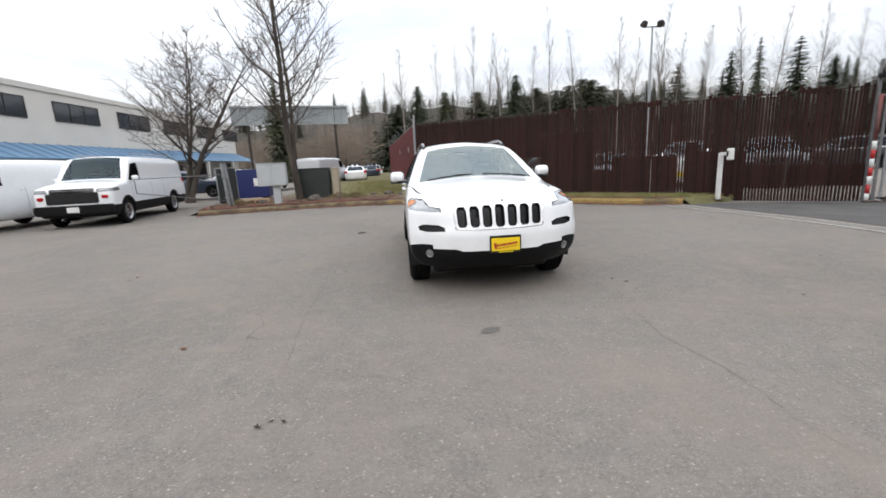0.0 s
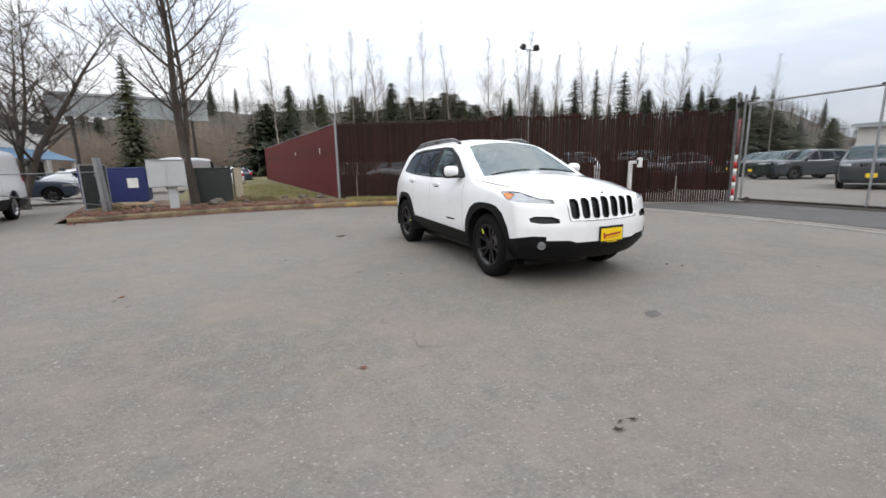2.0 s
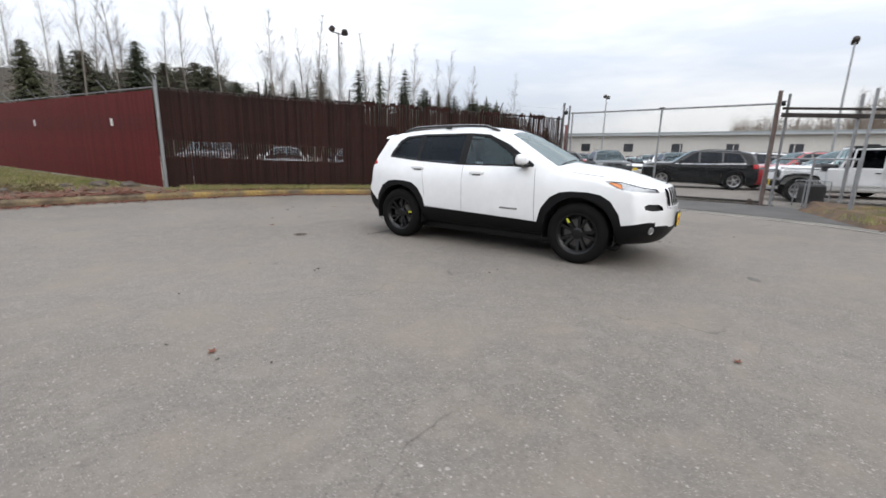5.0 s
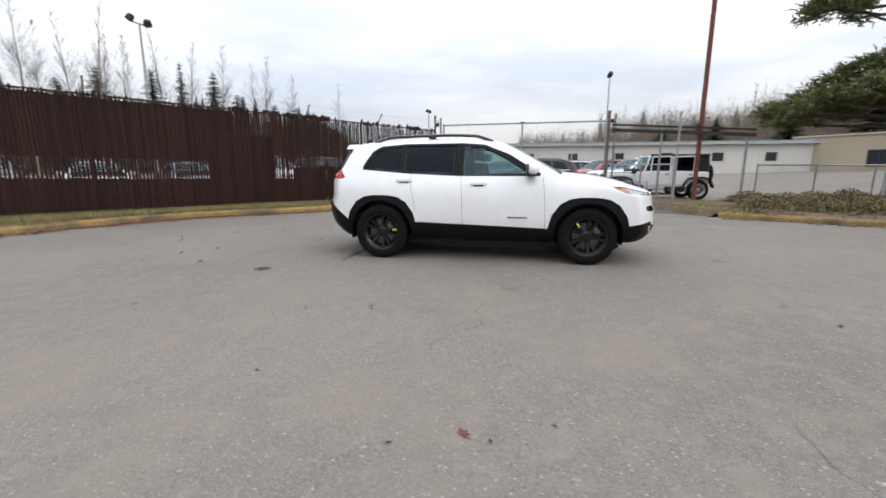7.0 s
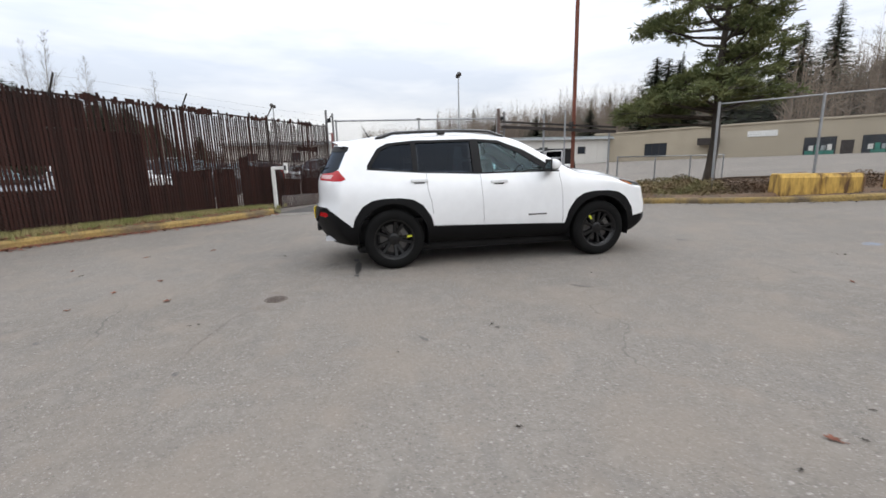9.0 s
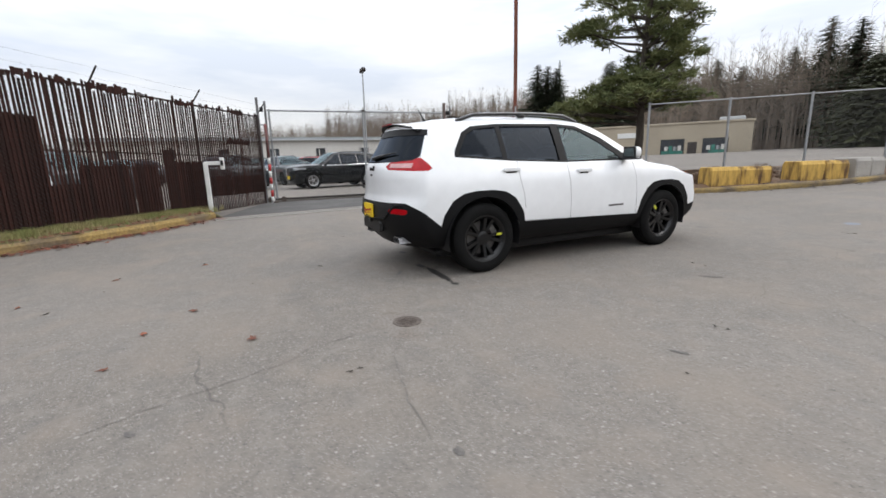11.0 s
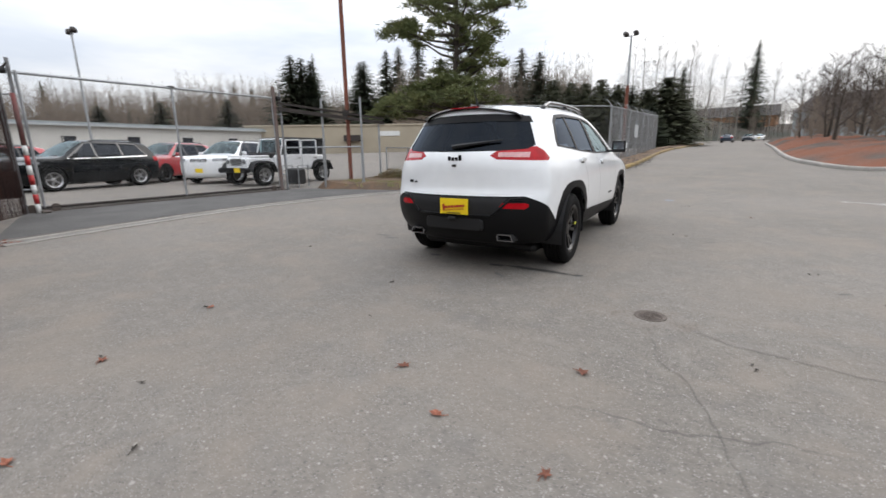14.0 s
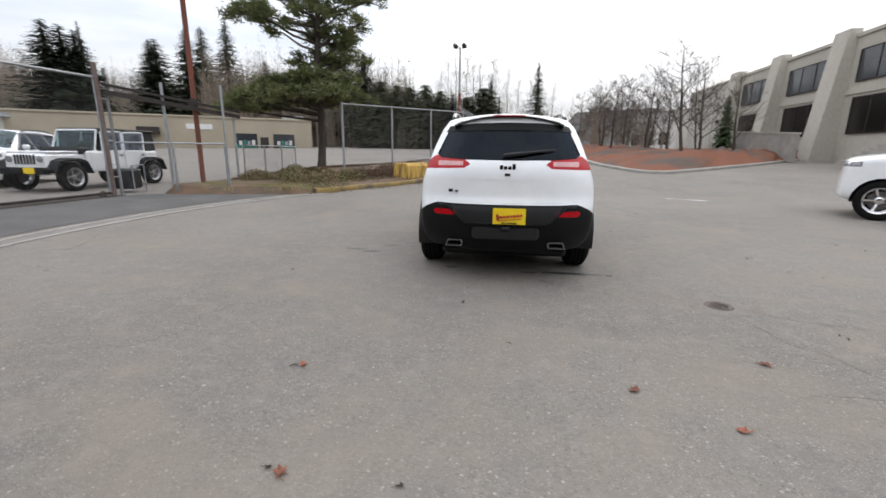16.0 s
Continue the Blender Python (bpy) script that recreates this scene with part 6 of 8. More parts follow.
def low_fence(a, b, high, label, step=2.0, net=True, mid=False, mat=None):
    a, b = Vector(a), Vector(b)
    length = (b - a).length
    ob = thing("wire_fence", frame_along(a, b), label, "fence")
    mat = mat or STEEL
    n = max(1, round(length / step))
    for k in range(n + 1):
        part("post", Shape().tube([(length * k / n, 0, -0.1), (length * k / n, 0, high + 0.03)], 0.028, 8), mat, ob)
    part("top_rail", Shape().tube([(0, 0, high), (length, 0, high)], 0.022, 8), mat, ob)
    if mid:
        part("mid_rail", Shape().tube([(0, 0, high * 0.5), (length, 0, high * 0.5)], 0.018, 8), mat, ob)
    if net:
        tagged(part("chain_link", chain_link(length, 0.04, high, 0.075, 0.0013), NET, ob, "woven wire net"), kind="stuff")
    return ob


def tall_wire_fence(pts, label):
    for i in range(len(pts) - 1):
        a, b = Vector(pts[i]), Vector(pts[i + 1])
        ob = thing("wire_fence", frame_along(a, Vector((b.x, b.y, a.z))), label, "fence")
        length = (Vector((b.x, b.y, 0)) - Vector((a.x, a.y, 0))).length
        slope = (b.z - a.z) / length
        fence_posts(ob, length, 2.75, 3.0 if i == 0 else 2.6, STEEL, slope, r=0.04, arm=0.24 if i else -0.0, y=0.0)
        tagged(part("chain_link", chain_link(length, 0.04, 2.7, 0.075, 0.0014 if i == 0 else 0.0030, slope), NET if i == 0 else STEEL, ob, "woven wire net"), kind="stuff")
        if i == 0:
            for k in range(3):
                part("barbed_wire", barbed_wire(length, 2.85 + 0.12 * k, 0, slope, k), STEEL, ob)
        else:
            part("notice", Shape().box((1.3, 0.02, 0.75), (length * 0.42, -0.03, 1.15 + slope * length * 0.42)), GREY_CABINET, ob, "blank grey notice board")


def gp(x, y, dz=0.0):
    return (x, y, rise_of(x, y) + dz)


brown_fence()
red_fence()
corner_post()
rolling_gate()
gate_post(9.88, 10.98, 3.2, "tall steel gate post beside the slatted fence", double=False)
gate_post(10.12, 4.72, 3.22, "rusty and grey pair of tall gate posts")
striped_post()
cantilever_tail()
low_fence((10.1, 4.5, 0), (8.12, 2.98, 0), 1.36, "low chain-link fence between gate and island", 1.2, mid=False)
tallp = thing("fence_post", Matrix.Translation((8.1, 2.95, 0)), "tall thin galvanised post at the island", "post")
part("post", Shape().tube([(0, 0, 0), (0, 0, 2.9)], 0.032, 8), STEEL, tallp)
low_fence((9.6, 0.2, 0.1), (10.8, -5.2, 0.25), 1.25, "low chain-link fence behind the island", 2.2)
tall_wire_fence([gp(6.55, -1.35, 0.12), gp(3.3, -8.6, 0.12), gp(4.4, -27, 0.12)], "tall galvanised chain-link fence with barbed wire")


def leaning_posts():
    ob = thing("gate_post", frame_along(Vector((-7.95, 17.05, 0.1)), Vector((-9.45, 12.6, 0.1))), "pair of leaning grey steel posts at the kerb", "post")
    for dx, lean in ((0.0, 0.10), (-0.20, 0.16)):
        part("post", Shape().tube([(dx, 0.02, -0.1), (dx + lean, 0.02, 1.62)], 0.055, 10), STEEL, ob)
    for z in (0.35, 1.1):
        part("hinge", Shape().box((0.30, 0.05, 0.06), (-0.04 + z * 0.07, 0.02, z), chamfer=0.01), STEEL, ob)


leaning_posts()
pg = thing("swing_gate", frame_along(Vector((-7.95, 17.05, 0.1)), Vector((-9.45, 12.6, 0.1))), "thin open pipe gate beside the van", "gate")
part("top_rail", Shape().tube([(0.05, 0, 1.22), (3.4, 0, 1.20)], 0.014, 8), DULL_STEEL, pg)
part("brace", Shape().tube([(0.02, 0, 0.25), (3.4, 0, 0.80)], 0.012, 8), DULL_STEEL, pg)
part("upright", Shape().tube([(3.4, 0, 0.78), (3.4, 0, 1.22)], 0.012, 8), DULL_STEEL, pg)


# ---- poles ----
def flood_pole(x, y, z0, z1, heads, label, rust_to=0.0, r=0.09):
    ob = thing("light_pole", Matrix.Translation((x, y, z0)), label, "lamp post", "light poles")
    h = z1 - z0
    part("pole", Shape().tube([(0, 0, 0), (0, 0, h * 0.5), (0, 0, h)], [r, r * 0.85, r * 0.6], 10), STEEL, ob)
    if rust_to:
        part("sleeve", Shape().tube([(0, 0, 0), (0, 0, rust_to)], r * 1.15, 10), RUST, ob, "rusty painted lower pole")
    part("cross_arm", Shape().tube([(-0.55, 0, h - 0.05), (0.55, 0, h - 0.05)], 0.03, 6), DARK_STEEL, ob)
    for dx, turn in heads:
        m = Matrix.Translation((dx, 0, h + 0.12)) @ Matrix.Rotation(radians(turn), 4, "Z") @ Matrix.Rotation(radians(35), 4, "X")
        part("lamp_head", Shape().box((0.42, 0.30, 0.36), m=m @ Matrix.Translation((0, 0, -0.18)), chamfer=0.06, taper=0.8), DARK_STEEL, ob)
    return ob


flood_pole(13.3, 28.2, 0.2, 8.8, ((-0.5, 30), (0.5, -50)), "tall pole with two dark floodlights")
flood_pole(37.3, 1.9, 0.0, 9.6, ((-0.5, 90), (0.4, 90)), "tall grey lot light pole")
flood_pole(5.9, -22.5, rise_of(5.9, -22.5), 9.3, ((-0.3, 120), (0.4, 60)), "light pole with a rusty lower half beside the road", rust_to=5.0, r=0.11)
flood_pole(47.0, 22.0, 0.0, 8.2, ((-0.5, 90), (0.5, 90)), "tall grey lot light pole")
flood_pole(60.0, 45.0, 0.0, 9.5, ((-0.5, 90), (0.5, 90)), "tall grey lot light pole")

rp = thing("utility_pole", Matrix.Translation((9.92, 1.86, 0.02)), "tall rust-red painted steel pole", "pole")
part("pole", Shape().tube([(0, 0, 0), (0, 0, 5.6)], 0.072, 12), RUST, rp, "rust-red painted lower pole")
part("upper_pole", Shape().tube([(0, 0, 5.6), (0.02, 0, 12.0)], [0.072, 0.062], 12), RUST, rp)
part("bracket", Shape().box((0.3, 0.05, 0.22), (-0.05, 0.12, 2.45)), DARK_STEEL, rp)
part("base_plate", Shape().box((0.34, 0.34, 0.04), (0, 0, 0), chamfer=0.02), IRON, rp)


# ---- small fixtures round the circle ----
def keypad():
    ob = thing("keypad_post", Matrix.Translation((7.2, 12.25, 0.06)), "white steel gooseneck keypad post by the gate", "keypad")
    part("post", Shape().box((0.10, 0.10, 1.22), chamfer=0.012), WHITE_PAINT, ob)
    part("arm", Shape().box((0.09, 0.38, 0.09), (0.01, -0.18, 1.15), chamfer=0.012), WHITE_PAINT, ob)
    part("housing", Shape().box((0.15, 0.09, 0.29), (-0.01, -0.37, 1.04), chamfer=0.015), WHITE_PAINT, ob)
    part("keypad_face", Shape().box((0.012, 0.06, 0.13), (-0.09, -0.37, 1.13), chamfer=0.0), BLACK, ob, "dark keypad face")
    part("base_plate", Shape().box((0.24, 0.24, 0.02), (0, 0, 0.0)), IRON, ob)


def mail_cabinet():
    ob = thing("utility_cabinet", pose(-6.15, 17.15, 0.12, 0, 0, 12), "grey metal cabinet on a pedestal by the kerb", "cabinet")
    part("pedestal", Shape().box((0.26, 0.24, 0.75), chamfer=0.02), GREY_CABINET, ob)
    part("cabinet_body", Shape().box((1.0, 0.45, 0.80), (-0.10, 0, 0.70), chamfer=0.02), GREY_CABINET, ob)
    for i in range(2):
        part("door", Shape().box((0.47, 0.015, 0.74), (-0.35 + 0.5 * i, -0.235, 0.73)), GREY_CABINET, ob)
    part("cap", Shape().box((1.04, 0.49, 0.03), (-0.10, 0, 1.5), chamfer=0.008), STEEL, ob)


def blue_bin():
    ob = thing("skip_bin", pose(-8.6, 20.6, 0.13, 0, 0, 8), "dark blue metal waste skip with a white notice", "bin")
    part("bin_body", Shape().box((1.9, 1.3, 1.15), (0, 0, 0.12), chamfer=0.03, taper=1.03), BLUE_PLASTIC, ob)
    part("lid", Shape().box((1.95, 1.36, 0.07), (0, 0, 1.27), chamfer=0.02), BLUE_PLASTIC, ob)
    part("notice", Shape().box((0.32, 0.012, 0.34), (0.55, -0.70, 0.62)), WHITE_PAINT, ob, "white notice")
    for x in (-0.7, 0.7):
        part("skid", Shape().box((0.1, 1.2, 0.12), (x, 0, 0)), IRON, ob)


def plain_thing(name, m, size, mat, label, category, chamfer=0.03, lid=None):
    ob = thing(name, m, label, category)
    part("body", Shape().box(size, chamfer=chamfer), mat, ob)
    part("lid", Shape().box((size[0] * 1.03, size[1] * 1.03, 0.05), (0, 0, size[2]), chamfer=0.015), lid or mat, ob)
    return ob


keypad()
mail_cabinet()
blue_bin()
plain_thing("electrical_box", pose(-5.35, 19.6, 0.13, 0, 0, 8), (1.25, 0.9, 1.22), DARK_PANEL, "black-green electrical box behind the kerb", "box")
plain_thing("beige_box", pose(-4.55, 19.9, 0.13, 0, 0, 8), (0.28, 0.9, 1.2), TAN_WALL, "narrow beige box beside the dark one", "box")


def dark_gate_panel():
    ob = thing("mesh_screen", pose(-8.55, 18.45, 0.1, 0, 0, 55), "black mesh gate panel standing open", "gate")
    part("panel", Shape().box((0.8, 0.03, 1.35), (0, 0, 0.08)), DARK_PANEL, ob)
    part("frame", Shape().tube([(-0.41, 0, 0.05), (0.41, 0, 0.05), (0.41, 0, 1.45), (-0.41, 0, 1.45), (-0.41, 0, 0.05)], 0.025, 6), STEEL, ob)


dark_gate_panel()


def pallet():
    ob = thing("pallet", pose(-7.6, 18.6, 0.15, 0, 0, 20), "worn timber pallet on the soil", "pallet")
    for i in range(6):
        part("board", Shape().box((1.1, 0.11, 0.02), (0, -0.45 + 0.18 * i, 0.1)), WOOD, ob)
    for x in (-0.5, 0, 0.5):
        part("bearer", Shape().box((0.08, 1.0, 0.1), (x, 0, 0)), WOOD, ob)


pallet()


def yellow_block(a, b, mat, label):
    """A long cast block with a bevelled top edge and a notch in the middle."""
    a, b = Vector(a), Vector(b)
    L = (b - a).length
    m = frame_along(a, Vector((b.x, b.y, a.z)))
    ob = thing("concrete_barrier", m, label, "barrier", "road barriers")
    prof = [(-0.34, 0.0), (-0.34, 0.50), (-0.28, 0.60), (0.28, 0.60), (0.34, 0.50), (0.34, 0.0)]
    s = Shape()
    xs = [0.0, 0.04, L * 0.47, L * 0.49, L * 0.51, L * 0.53, L - 0.04, L]
    sc = [0.93, 1, 1, 0.90, 0.90, 1, 1, 0.93]
    k = len(prof)
    s.add([(x, y * q, z * (0.5 + 0.5 * q)) for x, q in zip(xs, sc) for y, z in prof], [(i * k + j, (i + 1) * k + j, (i + 1) * k + (j + 1) % k, i * k + (j + 1) % k) for i in range(len(xs) - 1) for j in range(k)] + [tuple(range(k)), tuple(range((len(xs) - 1) * k, len(xs) * k))[::-1]])
    part("block", s, mat, ob)


yellow_block(gp(4.40, -1.46, 0.12), gp(3.70, -3.12, 0.12), YELLOW_BLOCK, "yellow painted concrete block, stained")
yellow_block(gp(3.40, -3.82, 0.12), gp(2.94, -5.30, 0.12), YELLOW_BLOCK, "yellow painted concrete block, stained")
yellow_block(gp(2.90, -5.48, 0.12), gp(2.76, -6.7, 0.12), CONCRETE, "bare grey concrete block beside yellow ones")


def boulder(x, y, z, r, seed, label="grey boulder lying on the soil"):
    rng = random.Random(seed)
    bm = bmesh.new()
    bmesh.ops.create_icosphere(bm, subdivisions=3, radius=1.0)
    off = Vector((rng.uniform(0, 50), 0, 0))
    for v in bm.verts:
        v.co *= 1 + 0.28 * noise.noise(v.co * 1.4 + off) + 0.1 * noise.noise(v.co * 4 + off)
        v.co = Vector((v.co.x * r * 1.3, v.co.y * r, max(v.co.z, -0.4) * r * 0.7))
    me = bpy.data.meshes.new("boulder")
    bm.to_mesh(me)
    bm.free()
    me.materials.append(STONE)
    ob = new("boulder", me)
    ob.matrix_world = pose(x, y, z, 0, 0, rng.uniform(0, 360))
    tagged(ob, label, "rock", "boulders")


for i, (x, y, r) in enumerate(((-5.1, 18.3, 0.36), (-2.2, 19.3, 0.30), (-1.6, 18.9, 0.26), (-2.9, 19.6, 0.18), (-7.1, 18.1, 0.18), (-4.2, 18.6, 0.16))):
    boulder(x, y, 0.17, r * 0.72, i)
boulder(-7.9, -28.5, rise_of(0, -28.5) + 0.5, 0.7, 31, "pale boulder on the bark mulch")
boulder(-12.5, -17.5, rise_of(0, -17.5) + 0.35, 0.35, 32, "small boulder on the bark mulch")


# ---- marks and litter on the asphalt ----
def manhole(x, y):
    ob = thing("manhole", Matrix.Translation((x, y, 0.002)) @ Matrix.Diagonal((0.32, 0.32, 1, 1)), "small round cast-iron valve cover set in the asphalt", "manhole")
    part("ring", Shape().lathe([(0.26, 0.0), (0.30, 0.004), (0.33, 0.004), (0.335, 0.0)], Matrix.Identity(4), 36, closed=False), IRON, ob)
    lid = Shape().lathe([(0.255, 0.0), (0.25, 0.003), (0.0, 0.003)], Matrix.Identity(4), 36, closed=False)
    for i in range(-5, 6):
        for j in range(-5, 6):
            if (i * i + j * j) * 0.042 ** 2 < 0.225 ** 2:
                lid.box((0.026, 0.026, 0.003), (i * 0.042, j * 0.042, 0.003), turn=45)
    part("cover", lid, IRON, ob)


manhole(-1.94, 9.94)
for x, y, r in ((-7.3, -15.6, 0.28), (-5.2, -17.2, 0.2)):
    boulder(x, y, rise_of(x, y) + 0.22, r, int(r * 100), "pale rock on the bark bed")


def blot(name, x, y, rx, ry, turn, mat, label, category, seed, z=0.003, kind="structure"):
    """An uneven flat stain."""
    s = Shape()
    n = 36
    ring = []
    for i in range(n):
        a = 2 * math.pi * i / n
        q = 1 + 0.35 * noise.noise((math.cos(a) * 1.5 + seed, math.sin(a) * 1.5, 0)) + 0.2 * noise.noise((math.cos(a) * 5 + seed, math.sin(a) * 5, 2))
        ring.append((rx * q * math.cos(a), ry * q * math.sin(a), 0))
    s.add(ring, [tuple(range(n))])
    ob = part(name, s, mat)
    ob.matrix_world = pose(x, y, z, 0, 0, turn)
    return tagged(ob, label, category, kind=kind)


TAR = material("dark_damp_asphalt", (0.125, 0.114, 0.104), 0.75, spread=0.35, scale=5, fine=40, bump=0.35)
for i, (x, y, rx, ry, a) in enumerate(((-0.78, 9.245, 0.32, 0.040, 2), (-0.36, 9.30, 0.09, 0.035, 5), (-1.19, 9.23, 0.05, 0.025, 30), (0.45, 9.27, 0.08, 0.035, 5), (1.8, 8.7, 0.14, 0.05, 10), (1.43, 8.41, 0.12, 0.04, 20), (1.56, 8.8, 0.10, 0.05, 10), (-0.55, 9.60, 0.09, 0.02, -35), (-3.13, 8.60, 0.06, 0.018, 30), (-2.09, 6.92, 0.10, 0.022, 50), (-3.41, 10.17, 0.03, 0.022, 10), (-2.72, 11.47, 0.035, 0.018, 40))):
    blot("oil_stain", x, y, rx, ry, a, OIL if i < 4 else TAR, "dark oily stain on the asphalt", "stain", 40 + i)
blot("dirt_patch", -1.99, 9.98, 0.26, 0.19, 15, material("brown_dirt", (0.150, 0.128, 0.108), 0.95, spread=0.4, scale=5, fine=50, bump=0.4, second=(0.185, 0.168, 0.15)), "brown dirt round the valve cover", "stain", 63, z=0.0015)
blot("patch", -0.02, 4.35, 0.09, 0.06, 20, TAR, "small dark patch on the asphalt", "stain", 60)
blot("paint_mark", -0.95, 2.15, 0.10, 0.16, 20, material("faded_blue_mark", (0.16, 0.20, 0.27), 0.9, spread=0.4, scale=9, fine=60, bump=0.3, second=(0.17, 0.165, 0.16)), "faded blue paint mark on the asphalt", "mark", 61)


CRACK = material("crack_dirt", (0.115, 0.106, 0.097), 0.95, spread=0.4, scale=9, fine=60, bump=0.2, second=(0.15, 0.138, 0.125))


def crack(pts, wide, seed):
    """A jagged open crack, as a thin dark strip along a line."""
    rng = random.Random(seed)
    line = []
    for (ax, ay), (bx, by) in zip(pts, pts[1:]):
        n = max(2, int(math.hypot(bx - ax, by - ay) / 0.05))
        line += [(ax + (bx - ax) * k / n + rng.gauss(0, 0.009), ay + (by - ay) * k / n + rng.gauss(0, 0.009)) for k in range(n)]
    s = Shape()
    for i, (x, y) in enumerate(line):
        j, k = max(0, i - 1), min(len(line) - 1, i + 1)
        dx, dy = line[k][0] - line[j][0], line[k][1] - line[j][1]
        q = math.hypot(dx, dy) or 1
        w = wide * 0.36 * rng.uniform(0.15, 1.0) * min(1, 0.2 + min(i, len(line) - 1 - i) / 4)
        s.v += [(x - dy / q * w, y + dx / q * w, 0.0), (x + dy / q * w, y - dx / q * w, 0.0)]
    s.f = [(2 * i, 2 * i + 1, 2 * i + 3, 2 * i + 2) for i in range(len(line) - 1)]
    ob = part("crack", s, CRACK)
    ob.location.z = 0.0035
    tagged(ob, "thin jagged crack in the asphalt", "crack", kind="structure")


for i, (line, wide) in enumerate((
    ([(0.49, 9.05), (-0.52, 9.6), (-1.06, 9.86), (-1.49, 10.01)], 0.010), ([(-1.0, 8.93), (-1.39, 9.17), (-1.76, 9.37), (-2.12, 9.51)], 0.008),
    ([(-2.1, 10.0), (-2.42, 10.18), (-2.66, 10.21), (-2.86, 10.23), (-3.4, 10.25)], 0.012), ([(-1.95, 10.1), (-2.1, 10.62), (-2.3, 10.85), (-2.4, 11.1), (-2.48, 11.35), (-2.7, 11.8)], 0.011),
    ([(-1.23, 9.32), (-1.31, 9.72), (-1.8, 9.9)], 0.008), ([(1.33, 4.8), (1.24, 4.11), (1.35, 3.58), (1.38, 3.26), (1.35, 2.94), (1.41, 2.62)], 0.010), ([(-5.2, 5.12), (-4.97, 5.2), (-4.7, 5.26), (-4.35, 5.37), (-4.01, 5.36)], 0.012), ([(-1.94, 7.22), (-1.75, 5.6), (-1.71, 4.94), (-1.52, 3.81)], 0.007))):
    crack(line, wide, 300 + i)
ar = Shape()
ar.prism([(-0.55, -0.05), (0.15, -0.05), (0.05, -0.22), (0.6, 0.0), (0.0, 0.2), (0.12, 0.05), (-0.55, 0.05)], 0.003, Matrix.Identity(4))
ao = part("road_mark", ar, material("worn_white_marking", (0.50, 0.49, 0.46), 0.9, spread=0.35, scale=5, fine=30, bump=0.3, second=(0.22, 0.21, 0.20)))
ao.matrix_world = pose(-4.55, 1.0, 0.003, 0, 0, 160)
tagged(ao, "worn white arrow painted on the asphalt", "road marking", kind="structure")


def leaf_mesh(seed):
    """A curled, lobed dry leaf."""
    rng = random.Random(seed)
    s = Shape()
    n = 15
    ring = []
    for i in range(n):
        a = 2 * math.pi * i / n
        r = 0.055 * (1 if i % 3 == 0 else 0.55) * rng.uniform(0.8, 1.15)
        ring.append((r * math.cos(a), r * math.sin(a) * 0.8, 0.008 + 0.022 * rng.random() * (r / 0.05)))
    s.add([(0, 0, 0.006)] + ring, [(0, 1 + i, 1 + (i + 1) % n) for i in range(n)])
    s.tube([(0, 0, 0.006), (-0.04, 0.01, 0.004), (-0.075, 0.0, 0.004)], 0.0025, 4)
    return s


LEAF_DATA = [leaf_mesh(k).data("fallen_leaf", LEAF) for k in range(4)]
BIT_DATA = [leaf_mesh(20 + k).data("debris", DEBRIS) for k in range(3)]


def drop(name, data, x, y, scale, turn, label, group):
    ob = new(name, data)
    ob.matrix_world = pose(x, y, 0.002 + rise_of(x, y), 0, 0, turn) @ Matrix.Diagonal((scale * (0.68 if name == "fallen_leaf" else 0.46), scale * (0.68 if name == "fallen_leaf" else 0.3), scale * 0.5, 1))
    tagged(ob, label, "leaf" if name == "fallen_leaf" else "debris", group)


rng = random.Random(3)
for x, y in ((-4.56, 6.89), (-1.37, 11.73), (-1.80, 11.0), (-1.92, 11.80), (0.90, 11.61), (0.54, 12.41), (-0.96, 11.47), (-2.49, 4.31), (-0.18, 12.93), (-2.55, 14.6)):
    drop("fallen_leaf", rng.choice(LEAF_DATA), x, y, rng.uniform(0.9, 1.25), rng.uniform(0, 360), "curled red-brown fallen leaf on the asphalt", "fallen leaves")
for x, y, q in ((1.53, 5.62, 1.5), (1.62, 5.5, 1.2), (-1.46, 3.18, 1.2), (-1.33, 3.22, 1.0), (-1.40, 3.23, 0.8), (-3.02, 8.03, 0.9), (-1.79, 6.61, 0.7), (-0.50, 12.61, 1.1), (0.60, 12.40, 1.0), (0.06, 12.38, 1.0), (0.94, 11.63, 1.0), (0.15, 10.35, 1.1), (-2.55, 10.46, 0.9), (-2.95, 8.05, 1.0), (-2.53, 10.40, 0.7), (2.05, 9.79, 0.9), (-0.27, 11.05, 0.7), (-4.59, 6.76, 0.7), (-4.40, 6.48, 0.7), (-4.71, 7.2, 0.7), (-4.26, 8.23, 0.8), (-3.33, 8.79, 0.7), (-1.63, 6.6, 0.8), (2.41, 6.65, 0.8), (2.97, 4.78, 0.9), (4.36, 6.11, 0.8), (-0.98, 6.18, 0.7)):
    drop("debris", rng.choice(BIT_DATA), x, y, q, rng.uniform(0, 360), "small dark scrap of bark on the asphalt", "scraps")


